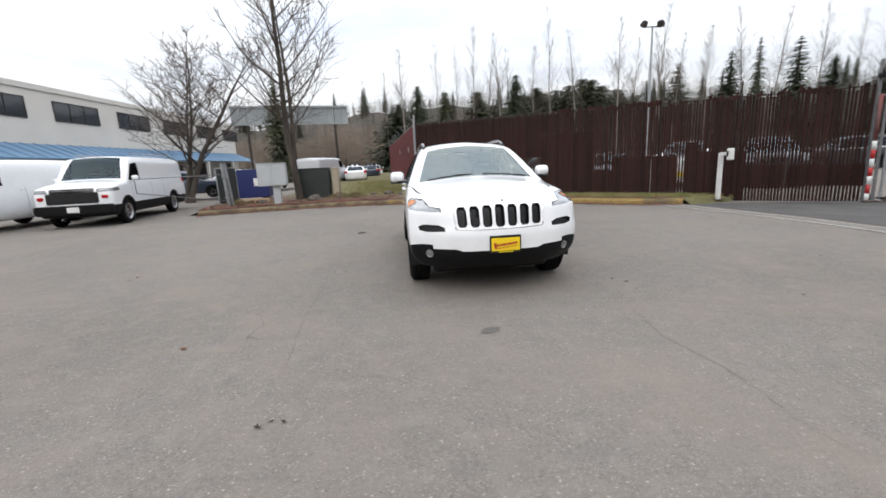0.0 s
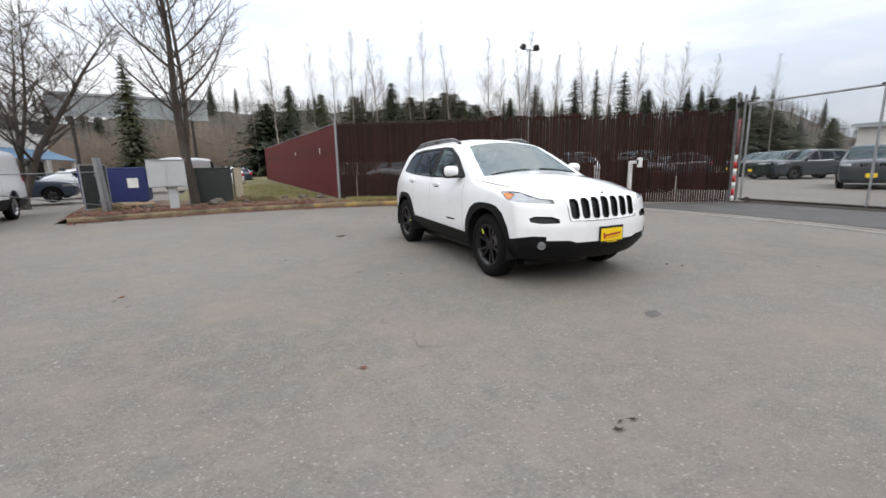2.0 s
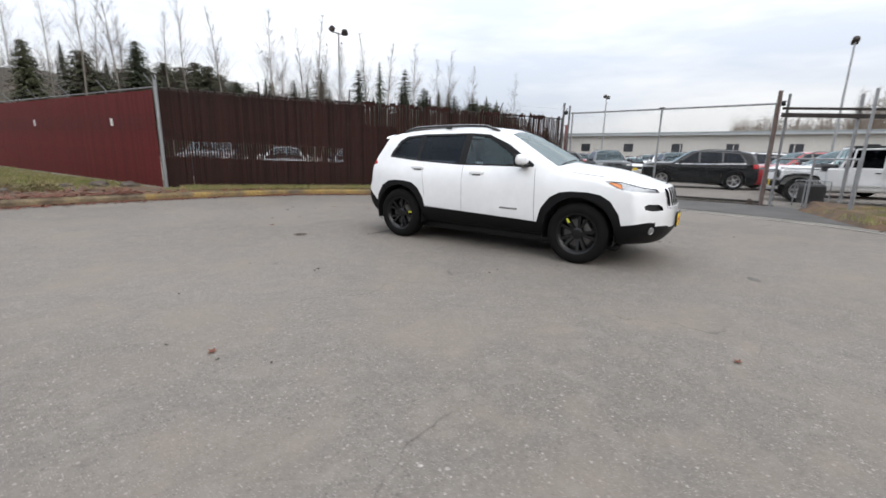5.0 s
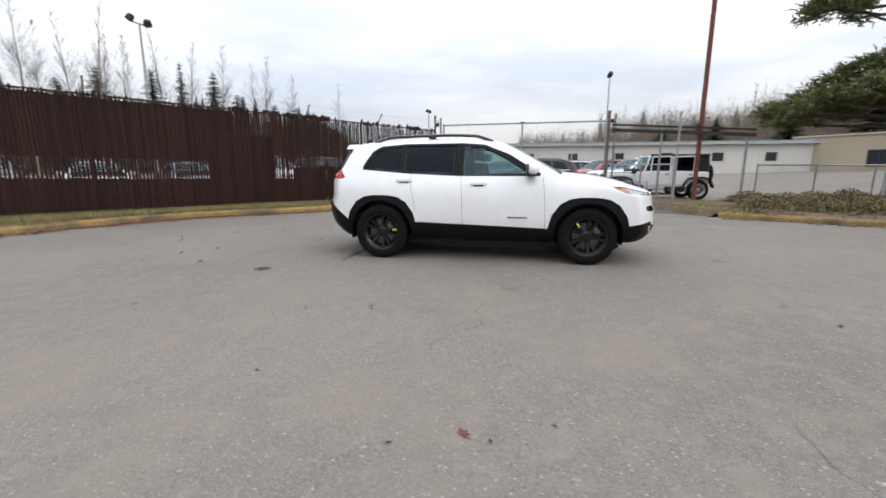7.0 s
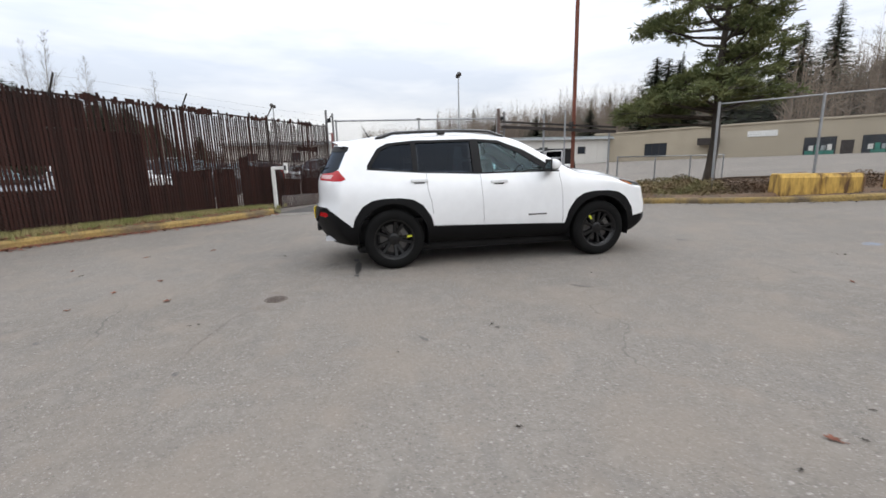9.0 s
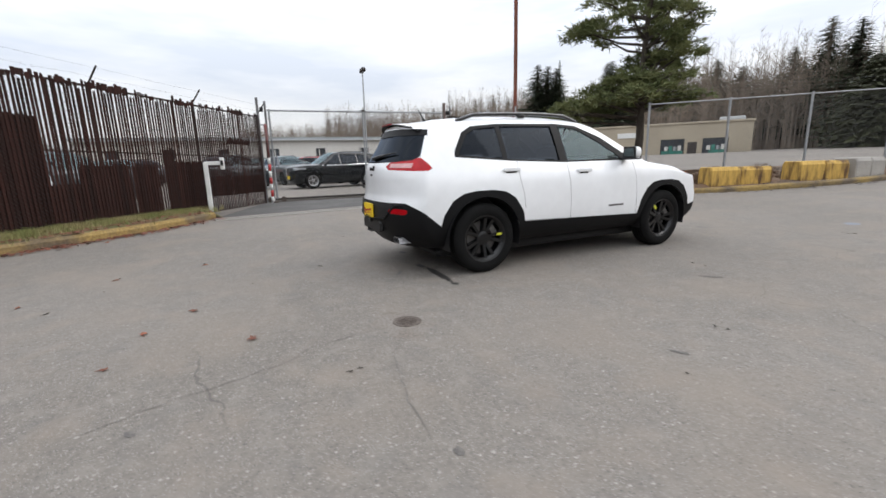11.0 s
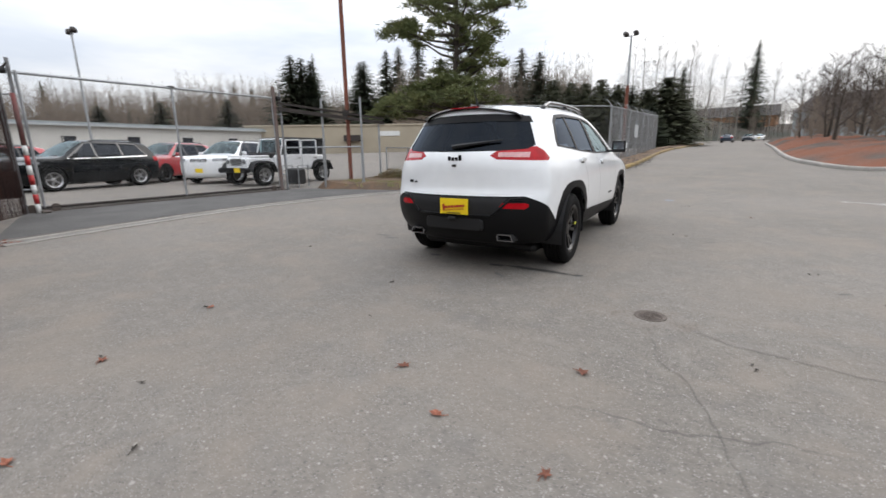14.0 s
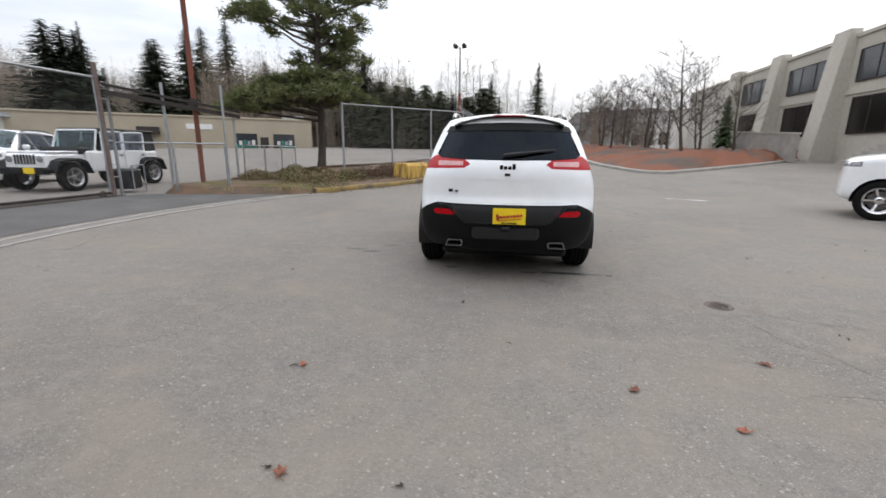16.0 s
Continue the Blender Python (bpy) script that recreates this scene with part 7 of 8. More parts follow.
def litter(name, line, width, count, data_mat, label, seed, size=0.05, inward=0.0):
    """Countless dry leaves strewn along a line."""
    rng = random.Random(seed)
    s = Shape()
    for _ in range(count):
        i = rng.randrange(len(line) - 1)
        p = line[i].lerp(line[i + 1], rng.random())
        d = (line[i + 1] - line[i]).normalized()
        o = inward + abs(rng.gauss(0, width)) * rng.choice((-0.35, 1))
        q = p + Vector((-d.y, d.x, 0)) * o
        z = rise_of(q.x, q.y) + (0.16 if o > 0.02 else 0.006)
        a, r = rng.uniform(0, 6.28), size * rng.uniform(0.5, 1.3)
        pts = [(q.x + r * math.cos(a + k * 1.57) * (1 if k % 2 else 0.6), q.y + r * math.sin(a + k * 1.57) * (1 if k % 2 else 0.6), z + rng.uniform(0, 0.03)) for k in range(4)]
        s.add(pts, [(0, 1, 2, 3)])
    ob = part(name, s, data_mat)
    return tagged(ob, label, "leaves", kind="stuff")


litter("leaf_litter", NORTH_LINE, 0.45, 2600, LEAF, "dry leaves strewn along the kerb", 8)
litter("leaf_litter", NORTH_LINE[:CUT], 1.2, 2200, LEAF, "dry leaves on the soil verge", 9, inward=0.5)
litter("leaf_litter", EAST_LINE[:40], 0.6, 700, DEBRIS, "dry leaves along the island kerb", 10)


def grass_tufts(name, points, count, spread, high, mat, label, seed):
    rng = random.Random(seed)
    s = Shape()
    for _ in range(count):
        i = rng.randrange(len(points) - 1)
        p = Vector(points[i]).lerp(Vector(points[i + 1]), rng.random())
        x, y = p.x + rng.gauss(0, spread), p.y + rng.gauss(0, spread)
        for _ in range(5):
            a, h, lean = rng.uniform(0, 6.28), high * rng.uniform(0.4, 1.2), rng.uniform(0.02, 0.6) * high
            dx, dy = math.cos(a), math.sin(a)
            bx, by = x + rng.uniform(-0.04, 0.04), y + rng.uniform(-0.04, 0.04)
            z = p.z
            s.add([(bx - dy * 0.006, by + dx * 0.006, z), (bx + dy * 0.006, by - dx * 0.006, z), (bx + dx * lean, by + dy * lean, z + h)], [(0, 1, 2)])
    return tagged(part(name, s, mat), label, "grass", kind="stuff")


grass_tufts("grass", [(-0.6, 17.5, 0.14), (2.5, 15.75, 0.14), (5.0, 14.0, 0.13), (7.0, 12.6, 0.1)], 5200, 0.28, 0.13, BLADES, "uneven grass along the foot of the fence", 4)
grass_tufts("grass", [(-1.8, 19.5, 0.15), (-3.4, 24, 0.2), (-4.6, 32, 0.3)], 3500, 0.9, 0.09, BLADES, "short lawn grass", 5)
grass_tufts("grass", [(5.9, 2.2, 0.13), (8.2, 2.6, 0.1), (9.5, 2.2, 0.1)], 1500, 0.35, 0.14, BLADES, "weeds at the tip of the island", 6)


# ---- trees ----
def bare_tree(m, high, r, seed, label, stems=1, spread=0.55, up=0.12, split=4, bark=None, fine=4, tilt=0.25):
    rng = random.Random(seed)
    tree = thing("tree", m, label, "tree")
    a, b = Shape(), Shape()
    for s in range(stems):
        d = Vector((rng.uniform(-tilt, tilt), rng.uniform(-tilt, tilt), 1)).normalized() if stems > 1 else Vector((0.02, 0, 1))
        top = high * (1.0 if s == 0 else rng.uniform(0.72, 0.92))
        p = Vector((0.12 * s * math.cos(s * 2.4), 0.12 * s * math.sin(s * 2.4), -0.1))
        lead, rad = [p.copy()], [r * (1 if s == 0 else 0.7)]
        for k in range(10):
            d = (d + Vector((rng.gauss(0, 0.05), rng.gauss(0, 0.05), 0.02))).normalized()
            p = p + d * top / 10
            lead.append(p.copy())
            rad.append(max(0.012, rad[0] * (1 - (k + 1) / 10.5)))
        a.tube(lead, rad, 8, cap=False)
        turn = rng.uniform(0, 6.28)
        for i in range(split * 4):
            t = 0.20 + 0.78 * ((i + rng.random()) / (split * 4)) ** 0.9
            j = min(9, int(t * 10))
            q = lead[j].lerp(lead[j + 1], t * 10 - j)
            turn += 2.4 + rng.gauss(0, 0.4)
            out_dir = Vector((math.cos(turn), math.sin(turn), 0))
            L = high * spread * 0.85 * (1.05 - t) ** 0.75 * rng.uniform(0.65, 1.2) + 0.35
            steep = rng.uniform(0.55, 1.0)
            g = (out_dir + Vector((0, 0, steep))).normalized()
            limb, lr = [q.copy()], [max(0.012, rad[j] * rng.uniform(0.35, 0.55))]
            for k in range(5):
                g = (g + Vector((rng.gauss(0, 0.10), rng.gauss(0, 0.10), rng.gauss(0, 0.08) + up * 0.6))).normalized()
                q = q + g * L / 5
                limb.append(q.copy())
                lr.append(max(0.008, lr[0] * (1 - (k + 1) / 5.6)))
            a.tube(limb, lr, 5, cap=False)
            for n in range(int(4 + L * 3.2)):
                u = rng.uniform(0.15, 1.0)
                k = min(4, int(u * 5))
                c = limb[k].lerp(limb[k + 1], u * 5 - k)
                side = Vector((rng.gauss(0, 1), rng.gauss(0, 1), rng.gauss(0.25, 0.7))).normalized()
                w = (g * 0.8 + side * 0.9).normalized()
                l2 = (L * 0.42 * (1.15 - u) + 0.28) * rng.uniform(0.6, 1.2)
                e = c + w * l2
                mid = c.lerp(e, 0.5) + side * l2 * 0.06
                b.tube([c, mid, e], [0.011, 0.008, 0.005], 3, cap=False)
                for _ in range(fine):
                    f = mid.lerp(e, rng.uniform(-0.6, 1.0))
                    x = (w + Vector((rng.gauss(0, 0.6), rng.gauss(0, 0.6), rng.gauss(0.25, 0.4)))).normalized()
                    b.tube([f, f + x * l2 * rng.uniform(0.3, 0.6)], [0.006, 0.0035], 3, cap=False)
    part("trunk", a, bark or BARK, tree, smooth=True)
    part("crown", b, TWIG, tree, "bare winter twigs")
    return tree


def tall_birch(m, high, seed, label):
    """A thin, pale, nearly bare trunk with short rising twigs."""
    rng = random.Random(seed)
    tree = thing("tree", m, label, "tree", "bare birches")
    a, b = Shape(), Shape()
    pts, p = [], Vector((0, 0, -0.1))
    lean = Vector((rng.uniform(-0.06, 0.06), rng.uniform(-0.06, 0.06), 1)).normalized()
    for k in range(13):
        pts.append(p.copy())
        p = p + (lean + Vector((rng.gauss(0, 0.03), rng.gauss(0, 0.03), 0))) * high / 12
    rad = [0.10 * (1 - k / 12.3) for k in range(13)]
    a.tube(pts, rad, 6, cap=False)
    for _ in range(85):
        t = rng.uniform(0.30, 0.99)
        k = min(11, int(t * 12))
        q = pts[k].lerp(pts[k + 1], t * 12 - k)
        an = rng.uniform(0, 6.28)
        L = high * 0.30 * (1.08 - t) * rng.uniform(0.5, 1.2)
        d = Vector((math.cos(an), math.sin(an), rng.uniform(1.3, 2.6))).normalized()
        end = q + d * L
        b.tube([q, q.lerp(end, 0.5) + Vector((0, 0, -0.03)), end], [0.008, 0.006, 0.003], 3, cap=False)
        for _ in range(7):
            u = rng.uniform(0.3, 1)
            w = q.lerp(end, u)
            e = w + (d + Vector((rng.gauss(0, 0.6), rng.gauss(0, 0.6), rng.gauss(0.3, 0.3)))).normalized() * L * 0.42
            b.tube([w, e], [0.0045, 0.002], 3, cap=False)
    part("trunk", a, PALE_BARK, tree, smooth=True)
    part("crown", b, TWIG, tree, "thin bare twigs")
    return tree


def fir(m, high, width, seed, label, mat=None, layers=80, start=0.05, gaps=0.0, tip=0.78):
    """A dark conifer: boughs of uneven length in loose whorls, each a spray of small hanging twigs; gaps: the share of boughs that is missing."""
    rng = random.Random(seed)
    tree = thing("tree", m, label, "tree", "firs")
    part("trunk", Shape().tube([(0, 0, -0.2), (0, 0, high * 0.97)], [high * 0.018, 0.02], 7), BARK, tree)
    s = Shape()
    lobes = [(rng.uniform(0, 6.28), rng.uniform(0.1, 0.9), rng.uniform(0.7, 1.25)) for _ in range(9)]
    for k in range(layers):
        t = start + (1 - start) * (k + rng.random()) / layers
        z = high * t
        body = width * (1.02 - t) ** tip * (0.7 + 0.3 * min(1, (t - start) * 7))
        for i in range(8):
            if rng.random() < gaps:
                continue
            a = rng.uniform(0, 6.28)
            q = 1.0
            for la, lt, lk in lobes:
                q += (lk - 1) * max(0.0, math.cos(a - la)) * math.exp(-((t - lt) / 0.12) ** 2)
            L = body * q * rng.uniform(0.55, 1.12) + 0.06
            ca, sa = math.cos(a), math.sin(a)
            droop = rng.uniform(0.10, 0.38)
            for j in range(6):
                u = (j + rng.uniform(0.3, 1.0)) / 6
                x, y, zz = ca * L * u, sa * L * u, z + 0.10 * L * u - droop * L * u * u + rng.gauss(0, 0.05) * body
                w = (0.075 + 0.09 * (1 - u)) * body * rng.uniform(0.6, 1.3) + 0.035
                b = a + rng.uniform(-0.9, 0.9)
                cb, sb = math.cos(b), math.sin(b)
                px, py = -sb * w * 0.55, cb * w * 0.55
                h = rng.uniform(0.15, 0.5) * w
                s.add([(x - px, y - py, zz - h), (x + cb * w, y + sb * w, zz - h * 1.6), (x + px, y + py, zz - h * rng.uniform(0.2, 1.2)), (x - cb * w * 0.6, y - sb * w * 0.6, zz + h)], [(0, 1, 3), (1, 2, 3)])
    s.add([(0.03 * math.cos(i * 2.1), 0.03 * math.sin(i * 2.1), high * 0.9) for i in range(3)] + [(0, 0, high)], [(0, 1, 3), (1, 2, 3), (2, 0, 3)])
    part("crown", s, mat or FAR_NEEDLES, tree, "dark needled boughs")
    return tree


def old_pine(m):
    """The spreading pine on the island: a bare leaning trunk, a skirt of low boughs, open sky above it, and ragged plates of needles higher up."""
    rng = random.Random(21)
    tree = thing("tree", m, "spreading green pine with a bare lower trunk on the island", "tree")
    tr, tw, lf = Shape(), Shape(), Shape()
    line = [Vector((0.16, 0.10, -0.2)), Vector((0.12, 0.08, 0.5)), Vector((0.06, 0.04, 1.5)), Vector((0.10, 0.04, 2.6)), Vector((0.12, 0.05, 4.2)), Vector((0.05, 0.0, 6.0)), Vector((0.12, 0.05, 8.0)), Vector((0.10, 0, 10.6))]
    tr.tube(line, [0.23, 0.165, 0.14, 0.125, 0.105, 0.08, 0.055, 0.02], 10)
    part("trunk", tr, BARK, tree, "rough grey-brown trunk", smooth=True)

    def spot(z):
        for i in range(len(line) - 1):
            if line[i].z <= z <= line[i + 1].z:
                return line[i].lerp(line[i + 1], (z - line[i].z) / (line[i + 1].z - line[i].z))
        return line[-1].copy()

    def tuft(c, way, r):
        for _ in range(46):
            d = (way * 0.9 + Vector((rng.gauss(0, 0.8), rng.gauss(0, 0.8), rng.gauss(0.30, 0.55)))).normalized()
            q = c + Vector((rng.gauss(0, 0.45), rng.gauss(0, 0.45), rng.gauss(0, 0.22))) * r
            L = r * rng.uniform(0.5, 0.95)
            side = d.orthogonal().normalized()
            side = (side * math.cos(rng.uniform(0, 3.14)) + d.cross(side) * math.sin(rng.uniform(0, 3.14))).normalized() * L * 0.11
            lf.add([q - side, q + side, q + d * L], [(0, 1, 2)])

    # plates: bearing in degrees, distance from the trunk, height, half width
    plates = [(32, 2.3, 2.55, 1.25), (12, 2.0, 2.9, 1.15), (52, 1.9, 2.9, 1.1), (85, 1.5, 2.75, 1.05), (118, 1.3, 2.95, 1.0), (150, 1.2, 3.0, 0.95), (200, 1.1, 3.05, 0.85), (238, 1.3, 2.85, 0.95), (280, 1.5, 2.8, 1.05), (322, 1.8, 2.7, 1.15),
              (30, 1.2, 3.35, 1.05), (350, 1.4, 3.4, 0.95), (75, 0.9, 3.5, 0.85), (180, 0.8, 3.55, 0.75), (300, 0.9, 3.55, 0.85), (135, 0.6, 3.6, 0.7), (225, 1.0, 3.7, 0.7), (30, 3.0, 2.35, 0.75), (60, 2.7, 2.6, 0.7), (5, 2.9, 2.6, 0.7),
              (208, 1.3, 4.3, 0.75), (238, 1.1, 4.55, 0.75), (270, 1.0, 4.2, 0.75), (330, 0.8, 4.2, 0.6), (190, 1.0, 4.85, 0.6), (255, 1.5, 4.9, 0.7),
              (32, 2.3, 5.65, 0.90), (10, 2.3, 5.95, 0.80), (55, 1.8, 5.35, 0.70), (75, 1.5, 6.2, 0.80), (110, 1.3, 5.6, 0.65), (140, 1.3, 6.3, 0.75), (212, 1.9, 6.45, 0.75), (195, 1.6, 5.55, 0.60), (228, 1.6, 5.35, 0.65), (250, 1.5, 6.6, 0.80),
              (285, 1.4, 5.9, 0.75), (320, 1.6, 6.5, 0.75), (350, 1.4, 6.9, 0.75), (40, 1.3, 6.9, 0.75), (30, 1.2, 5.1, 0.50),
              (200, 0.6, 4.2, 0.6), (310, 0.7, 4.5, 0.65), (250, 0.8, 5.3, 0.7), (300, 0.8, 5.2, 0.65), (180, 0.9, 5.2, 0.5), (215, 0.8, 5.9, 0.6), (340, 0.9, 5.7, 0.65), (265, 0.8, 6.2, 0.65), (20, 1.0, 6.3, 0.6), (300, 0.8, 7.0, 0.65)]
    plates += [((137.5 * k) % 360, rng.uniform(0.7, 1.6) * (1.25 - k / 26), 7.1 + 0.17 * k, rng.uniform(0.5, 0.75)) for k in range(20)]
    for a, out, z, wide in plates:
        an = radians(a + rng.uniform(-6, 6))
        d = Vector((math.cos(an), math.sin(an), 0))
        side = Vector((-d.y, d.x, 0))
        p0 = spot(max(1.9, z - (0.35 if z < 4 else 0.55)))
        mid = p0.lerp(p0 + d * out, 0.5) + Vector((0, 0, 0.16))
        end = Vector((p0.x, p0.y, z)) + d * out
        tip = end + d * wide * 0.7 + Vector((0, 0, rng.uniform(-0.12, 0.10)))
        tw.tube([p0, mid, end, tip], [0.055, 0.042, 0.028, 0.010], 5, cap=False)
        for k in range(int(26 * wide * wide + 20 * wide)):
            u, v = rng.uniform(-1, 1), rng.uniform(-1, 1)
            if u * u + v * v > 1 or noise.noise((u * 1.7 + a, v * 1.7 + z, 0.3)) < -0.10:
                continue
            e = end + d * u * wide + side * v * wide + Vector((0, 0, 0.16 * wide * (1 - u * u - v * v) - 0.10 * wide * u * u + rng.gauss(0, 0.07)))
            if rng.random() < 0.5:
                tw.tube([end.lerp(tip, rng.random()) - d * wide * 0.5 * rng.random(), e], [0.012, 0.005], 3, cap=False)
            tuft(e, (e - end + d * 0.2).normalized(), rng.uniform(0.20, 0.31))
    part("limb", tw, BARK, tree)
    part("crown", lf, NEEDLES, tree, "tufted green needles")
    return tree


old_pine(pose(7.85, -2.45, rise_of(0, -2.4) + 0.22, 0, 0, 0))


def shrub_mass(name, pts, count, r, mat, label, seed, high):
    """Low tangled shrubs: many small leaves and stems."""
    rng = random.Random(seed)
    s = Shape()
    for _ in range(count):
        cx, cy = rng.choice(pts)
        x, y = cx + rng.gauss(0, r), cy + rng.gauss(0, r)
        z0 = rise_of(x, y) + 0.12
        h = high * math.exp(-((x - cx) ** 2 + (y - cy) ** 2) / (2 * (1.2 * r) ** 2)) * rng.uniform(0.15, 1.1)
        a, q = rng.uniform(0, 6.28), rng.uniform(0.014, 0.036)
        c, d = math.cos(a), math.sin(a)
        s.add([(x - c * q, y - d * q, z0 + h), (x + d * q * 0.6, y - c * q * 0.6, z0 + h + rng.uniform(-0.03, 0.03)), (x + c * q, y + d * q, z0 + h + rng.uniform(-0.02, 0.05)), (x - d * q * 0.6, y + c * q * 0.6, z0 + h + 0.02)], [(0, 1, 2, 3)])
        if rng.random() < 0.2:
            s.add([(x - 0.006, y, z0), (x + 0.006, y, z0), (x + rng.uniform(-0.1, 0.1), y + rng.uniform(-0.1, 0.1), z0 + h + 0.08)], [(0, 1, 2)])
    return tagged(part(name, s, mat), label, "shrub", kind="stuff")


shrub_mass("shrubs", [(7.0, 0.9), (7.7, 0.2), (8.3, -0.8), (6.6, 0.0), (7.3, -1.1), (6.2, 1.3), (8.9, 0.6), (6.2, -1.0), (9.0, -2.0)], 19000, 0.42, SHRUB, "low brown-green shrubs round the pine", 12, 0.42)
shrub_mass("shrubs", [(5.2, -2.0), (5.4, -3.3), (4.8, -4.6), (5.8, -1.6)], 7000, 0.45, SOIL, "dry brown brush behind the blocks", 13, 0.45)
shrub_mass("shrubs", [(-4.3, 19.0), (-7.9, 17.6), (-3.6, 18.7)], 1500, 0.25, SHRUB, "small weeds on the soil", 14, 0.25)

# bare trees by the vans and behind the kerb
bare_tree(pose(-5.85, 18.85, 0.1, 0, 0, 0), 11.0, 0.155, 7, "large bare multi-stemmed tree behind the kerb", stems=2, spread=0.42, up=0.20, split=5, tilt=0.09)
bare_tree(pose(-12.3, 22.4, 0.1, 0, 0, 60), 8.2, 0.16, 15, "rounded bare tree behind the white van", stems=3, spread=0.55, up=0.10, split=5)
t0 = bare_tree(pose(-9.6, -16.6, rise_of(0, -16.6) + 0.25), 7.0, 0.13, 23, "small bare tree on the bark bed", stems=1, spread=0.6, up=0.04, split=4)
t1 = bare_tree(pose(-9.2, -24.5, rise_of(0, -24.5) + 0.3), 6.8, 0.12, 29, "small bare tree on the bark bed", stems=2, spread=0.55, up=0.10, split=4)
for x, y, a, k in ((-8.6, -30, 40, 1.0), (-9.4, -37, 200, 1.05), (-8.2, -44, 110, 1.1), (-11.5, -27.0, 300, 0.9), (-14.5, -21.5, 70, 0.8), (-8.4, -52, 20, 1.2), (-6.4, -24.0, 130, 0.8), (-7.0, -33.5, 250, 0.98), (-5.8, -40.5, 75, 0.9), (-12.0, -21.0, 160, 0.96)):
    copy_thing(t1 if k > 0.95 else t0, pose(x, y, rise_of(x, y) + 0.2, 0, 0, a) @ Matrix.Diagonal((k, k, k, 1)))


def polar(az, d):
    return -2 + d * math.cos(radians(az)), 8 + d * math.sin(radians(az))


birches = [tall_birch(pose(x, y, 0.3), top, 50 + k, "tall thin bare birch behind the fence") for k, (x, y, top) in enumerate(((4.8, 49.9, 15.1), (15.4, 57.3, 19.4), (19.8, 40.7, 13.7)))]
rng = random.Random(17)
# x, y and height of the rest of the row
for x, y, top in ((-3.0, 52.8, 14.6), (1.0, 52.5, 14.4), (3.2, 52.2, 13.9), (9.2, 56.1, 16.2), (19.3, 46.7, 15.3), (31.2, 51.0, 14.8), (34.4, 48.4, 16.5), (41.1, 47.7, 15.9), (44.3, 44.2, 15.3), (-5.5, 58.0, 13.0), (6.8, 58.0, 15.0), (12.2, 54.0, 14.0), (17.4, 52.0, 15.5), (22.5, 50.5, 14.0), (24.5, 46.0, 13.0), (27.5, 52.5, 15.5), (29.0, 48.0, 13.2), (37.8, 50.0, 16.0), (40.0, 42.0, 13.2), (47.5, 42.0, 14.0), (-9.0, 62.0, 12.5), (10.8, 61.0, 15.5), (50.0, 36.0, 12.5)):
    k = rng.randrange(3)
    q = top / (15.1, 19.4, 13.7)[k]
    copy_thing(birches[k], pose(x, y, 0.3, 0, 0, rng.uniform(0, 360)) @ Matrix.Diagonal((q * 1.1, q * 1.1, q, 1)))

for x, y, top in ((18.5, -80.0, 20.7), (17.4, -85.3, 22.8), (16.5, -90.6, 24.0), (13.5, -86.1, 21.7), (13.2, -96.3, 23.9), (11.5, -101.5, 25.3), (10.5, -106.7, 25.3), (7.9, -107.0, 23.8), (21.0, -84.0, 20.0), (5.0, -112.0, 22.0), (2.0, -120.0, 23.0), (-4.5, -122.0, 21.0)):
    q = (top - 1.5) / 19.4
    copy_thing(birches[1], pose(x, y, 1.5, 0, 0, rng.uniform(0, 360)) @ Matrix.Diagonal((q * 1.6, q * 1.6, q, 1)))

firs = [fir(pose(-1.5, 57.7, 0.3), 10.7, 3.2, 70, "broad dark fir behind the red fence", layers=95, start=0.03, tip=0.58), fir(pose(33.2, 45.6, 0.3), 12.0, 1.9, 71, "pointed dark fir beyond the fence"), fir(pose(67.3, -42.6, 1.5), 18.0, 2.6, 72, "tall dark fir on the far slope", layers=110, start=0.12, gaps=0.12), fir(pose(1.7, 52.4, 0.3), 9.0, 2.4, 77, "round-topped dark pine behind the red fence", mat=OLIVE_NEEDLES, layers=95, start=0.02, tip=0.50)]
FIR_SIZE = ((10.7, 3.2), (12.0, 1.9), (18.0, 2.6), (9.0, 2.4))


def fir_at(kind, x, y, base, top, wide):
    """A copy of a fir with its top at a height and a crown of a width."""
    h, r = FIR_SIZE[kind]
    copy_thing(firs[kind], pose(x, y, base, 0, 0, rng.uniform(0, 360)) @ Matrix.Diagonal((wide * 0.8 / r, wide * 0.8 / r, (top - base) / h, 1)))


for kind, x, y, top, wide in ((3, 5.6, 53.8, 9.4, 3.6), (0, 11.0, 57.6, 11.8, 3.4), (3, 14.1, 59.8, 10.5, 4.2), (1, 24.4, 50.7, 9.4, 2.9), (1, 27.0, 49.1, 10.8, 3.4), (1, 32.5, 48.7, 11.6, 3.3), (1, 35.4, 43.4, 11.6, 2.9), (1, 39.3, 43.7, 9.9, 3.2), (1, 42.0, 40.6, 9.0, 3.8), (1, 43.6, 38.6, 8.8, 3.2), (1, 44.9, 36.9, 8.3, 3.0), (0, -4.2, 60.0, 9.2, 5.5), (0, 8.4, 60.0, 8.6, 5.0), (1, 36.8, 41.0, 9.2, 2.8), (1, 20.5, 54.0, 8.0, 3.0), (1, 17.5, 56.0, 8.4, 3.4)):
    fir_at(kind, x, y, 0.3, top, wide * 1.4)
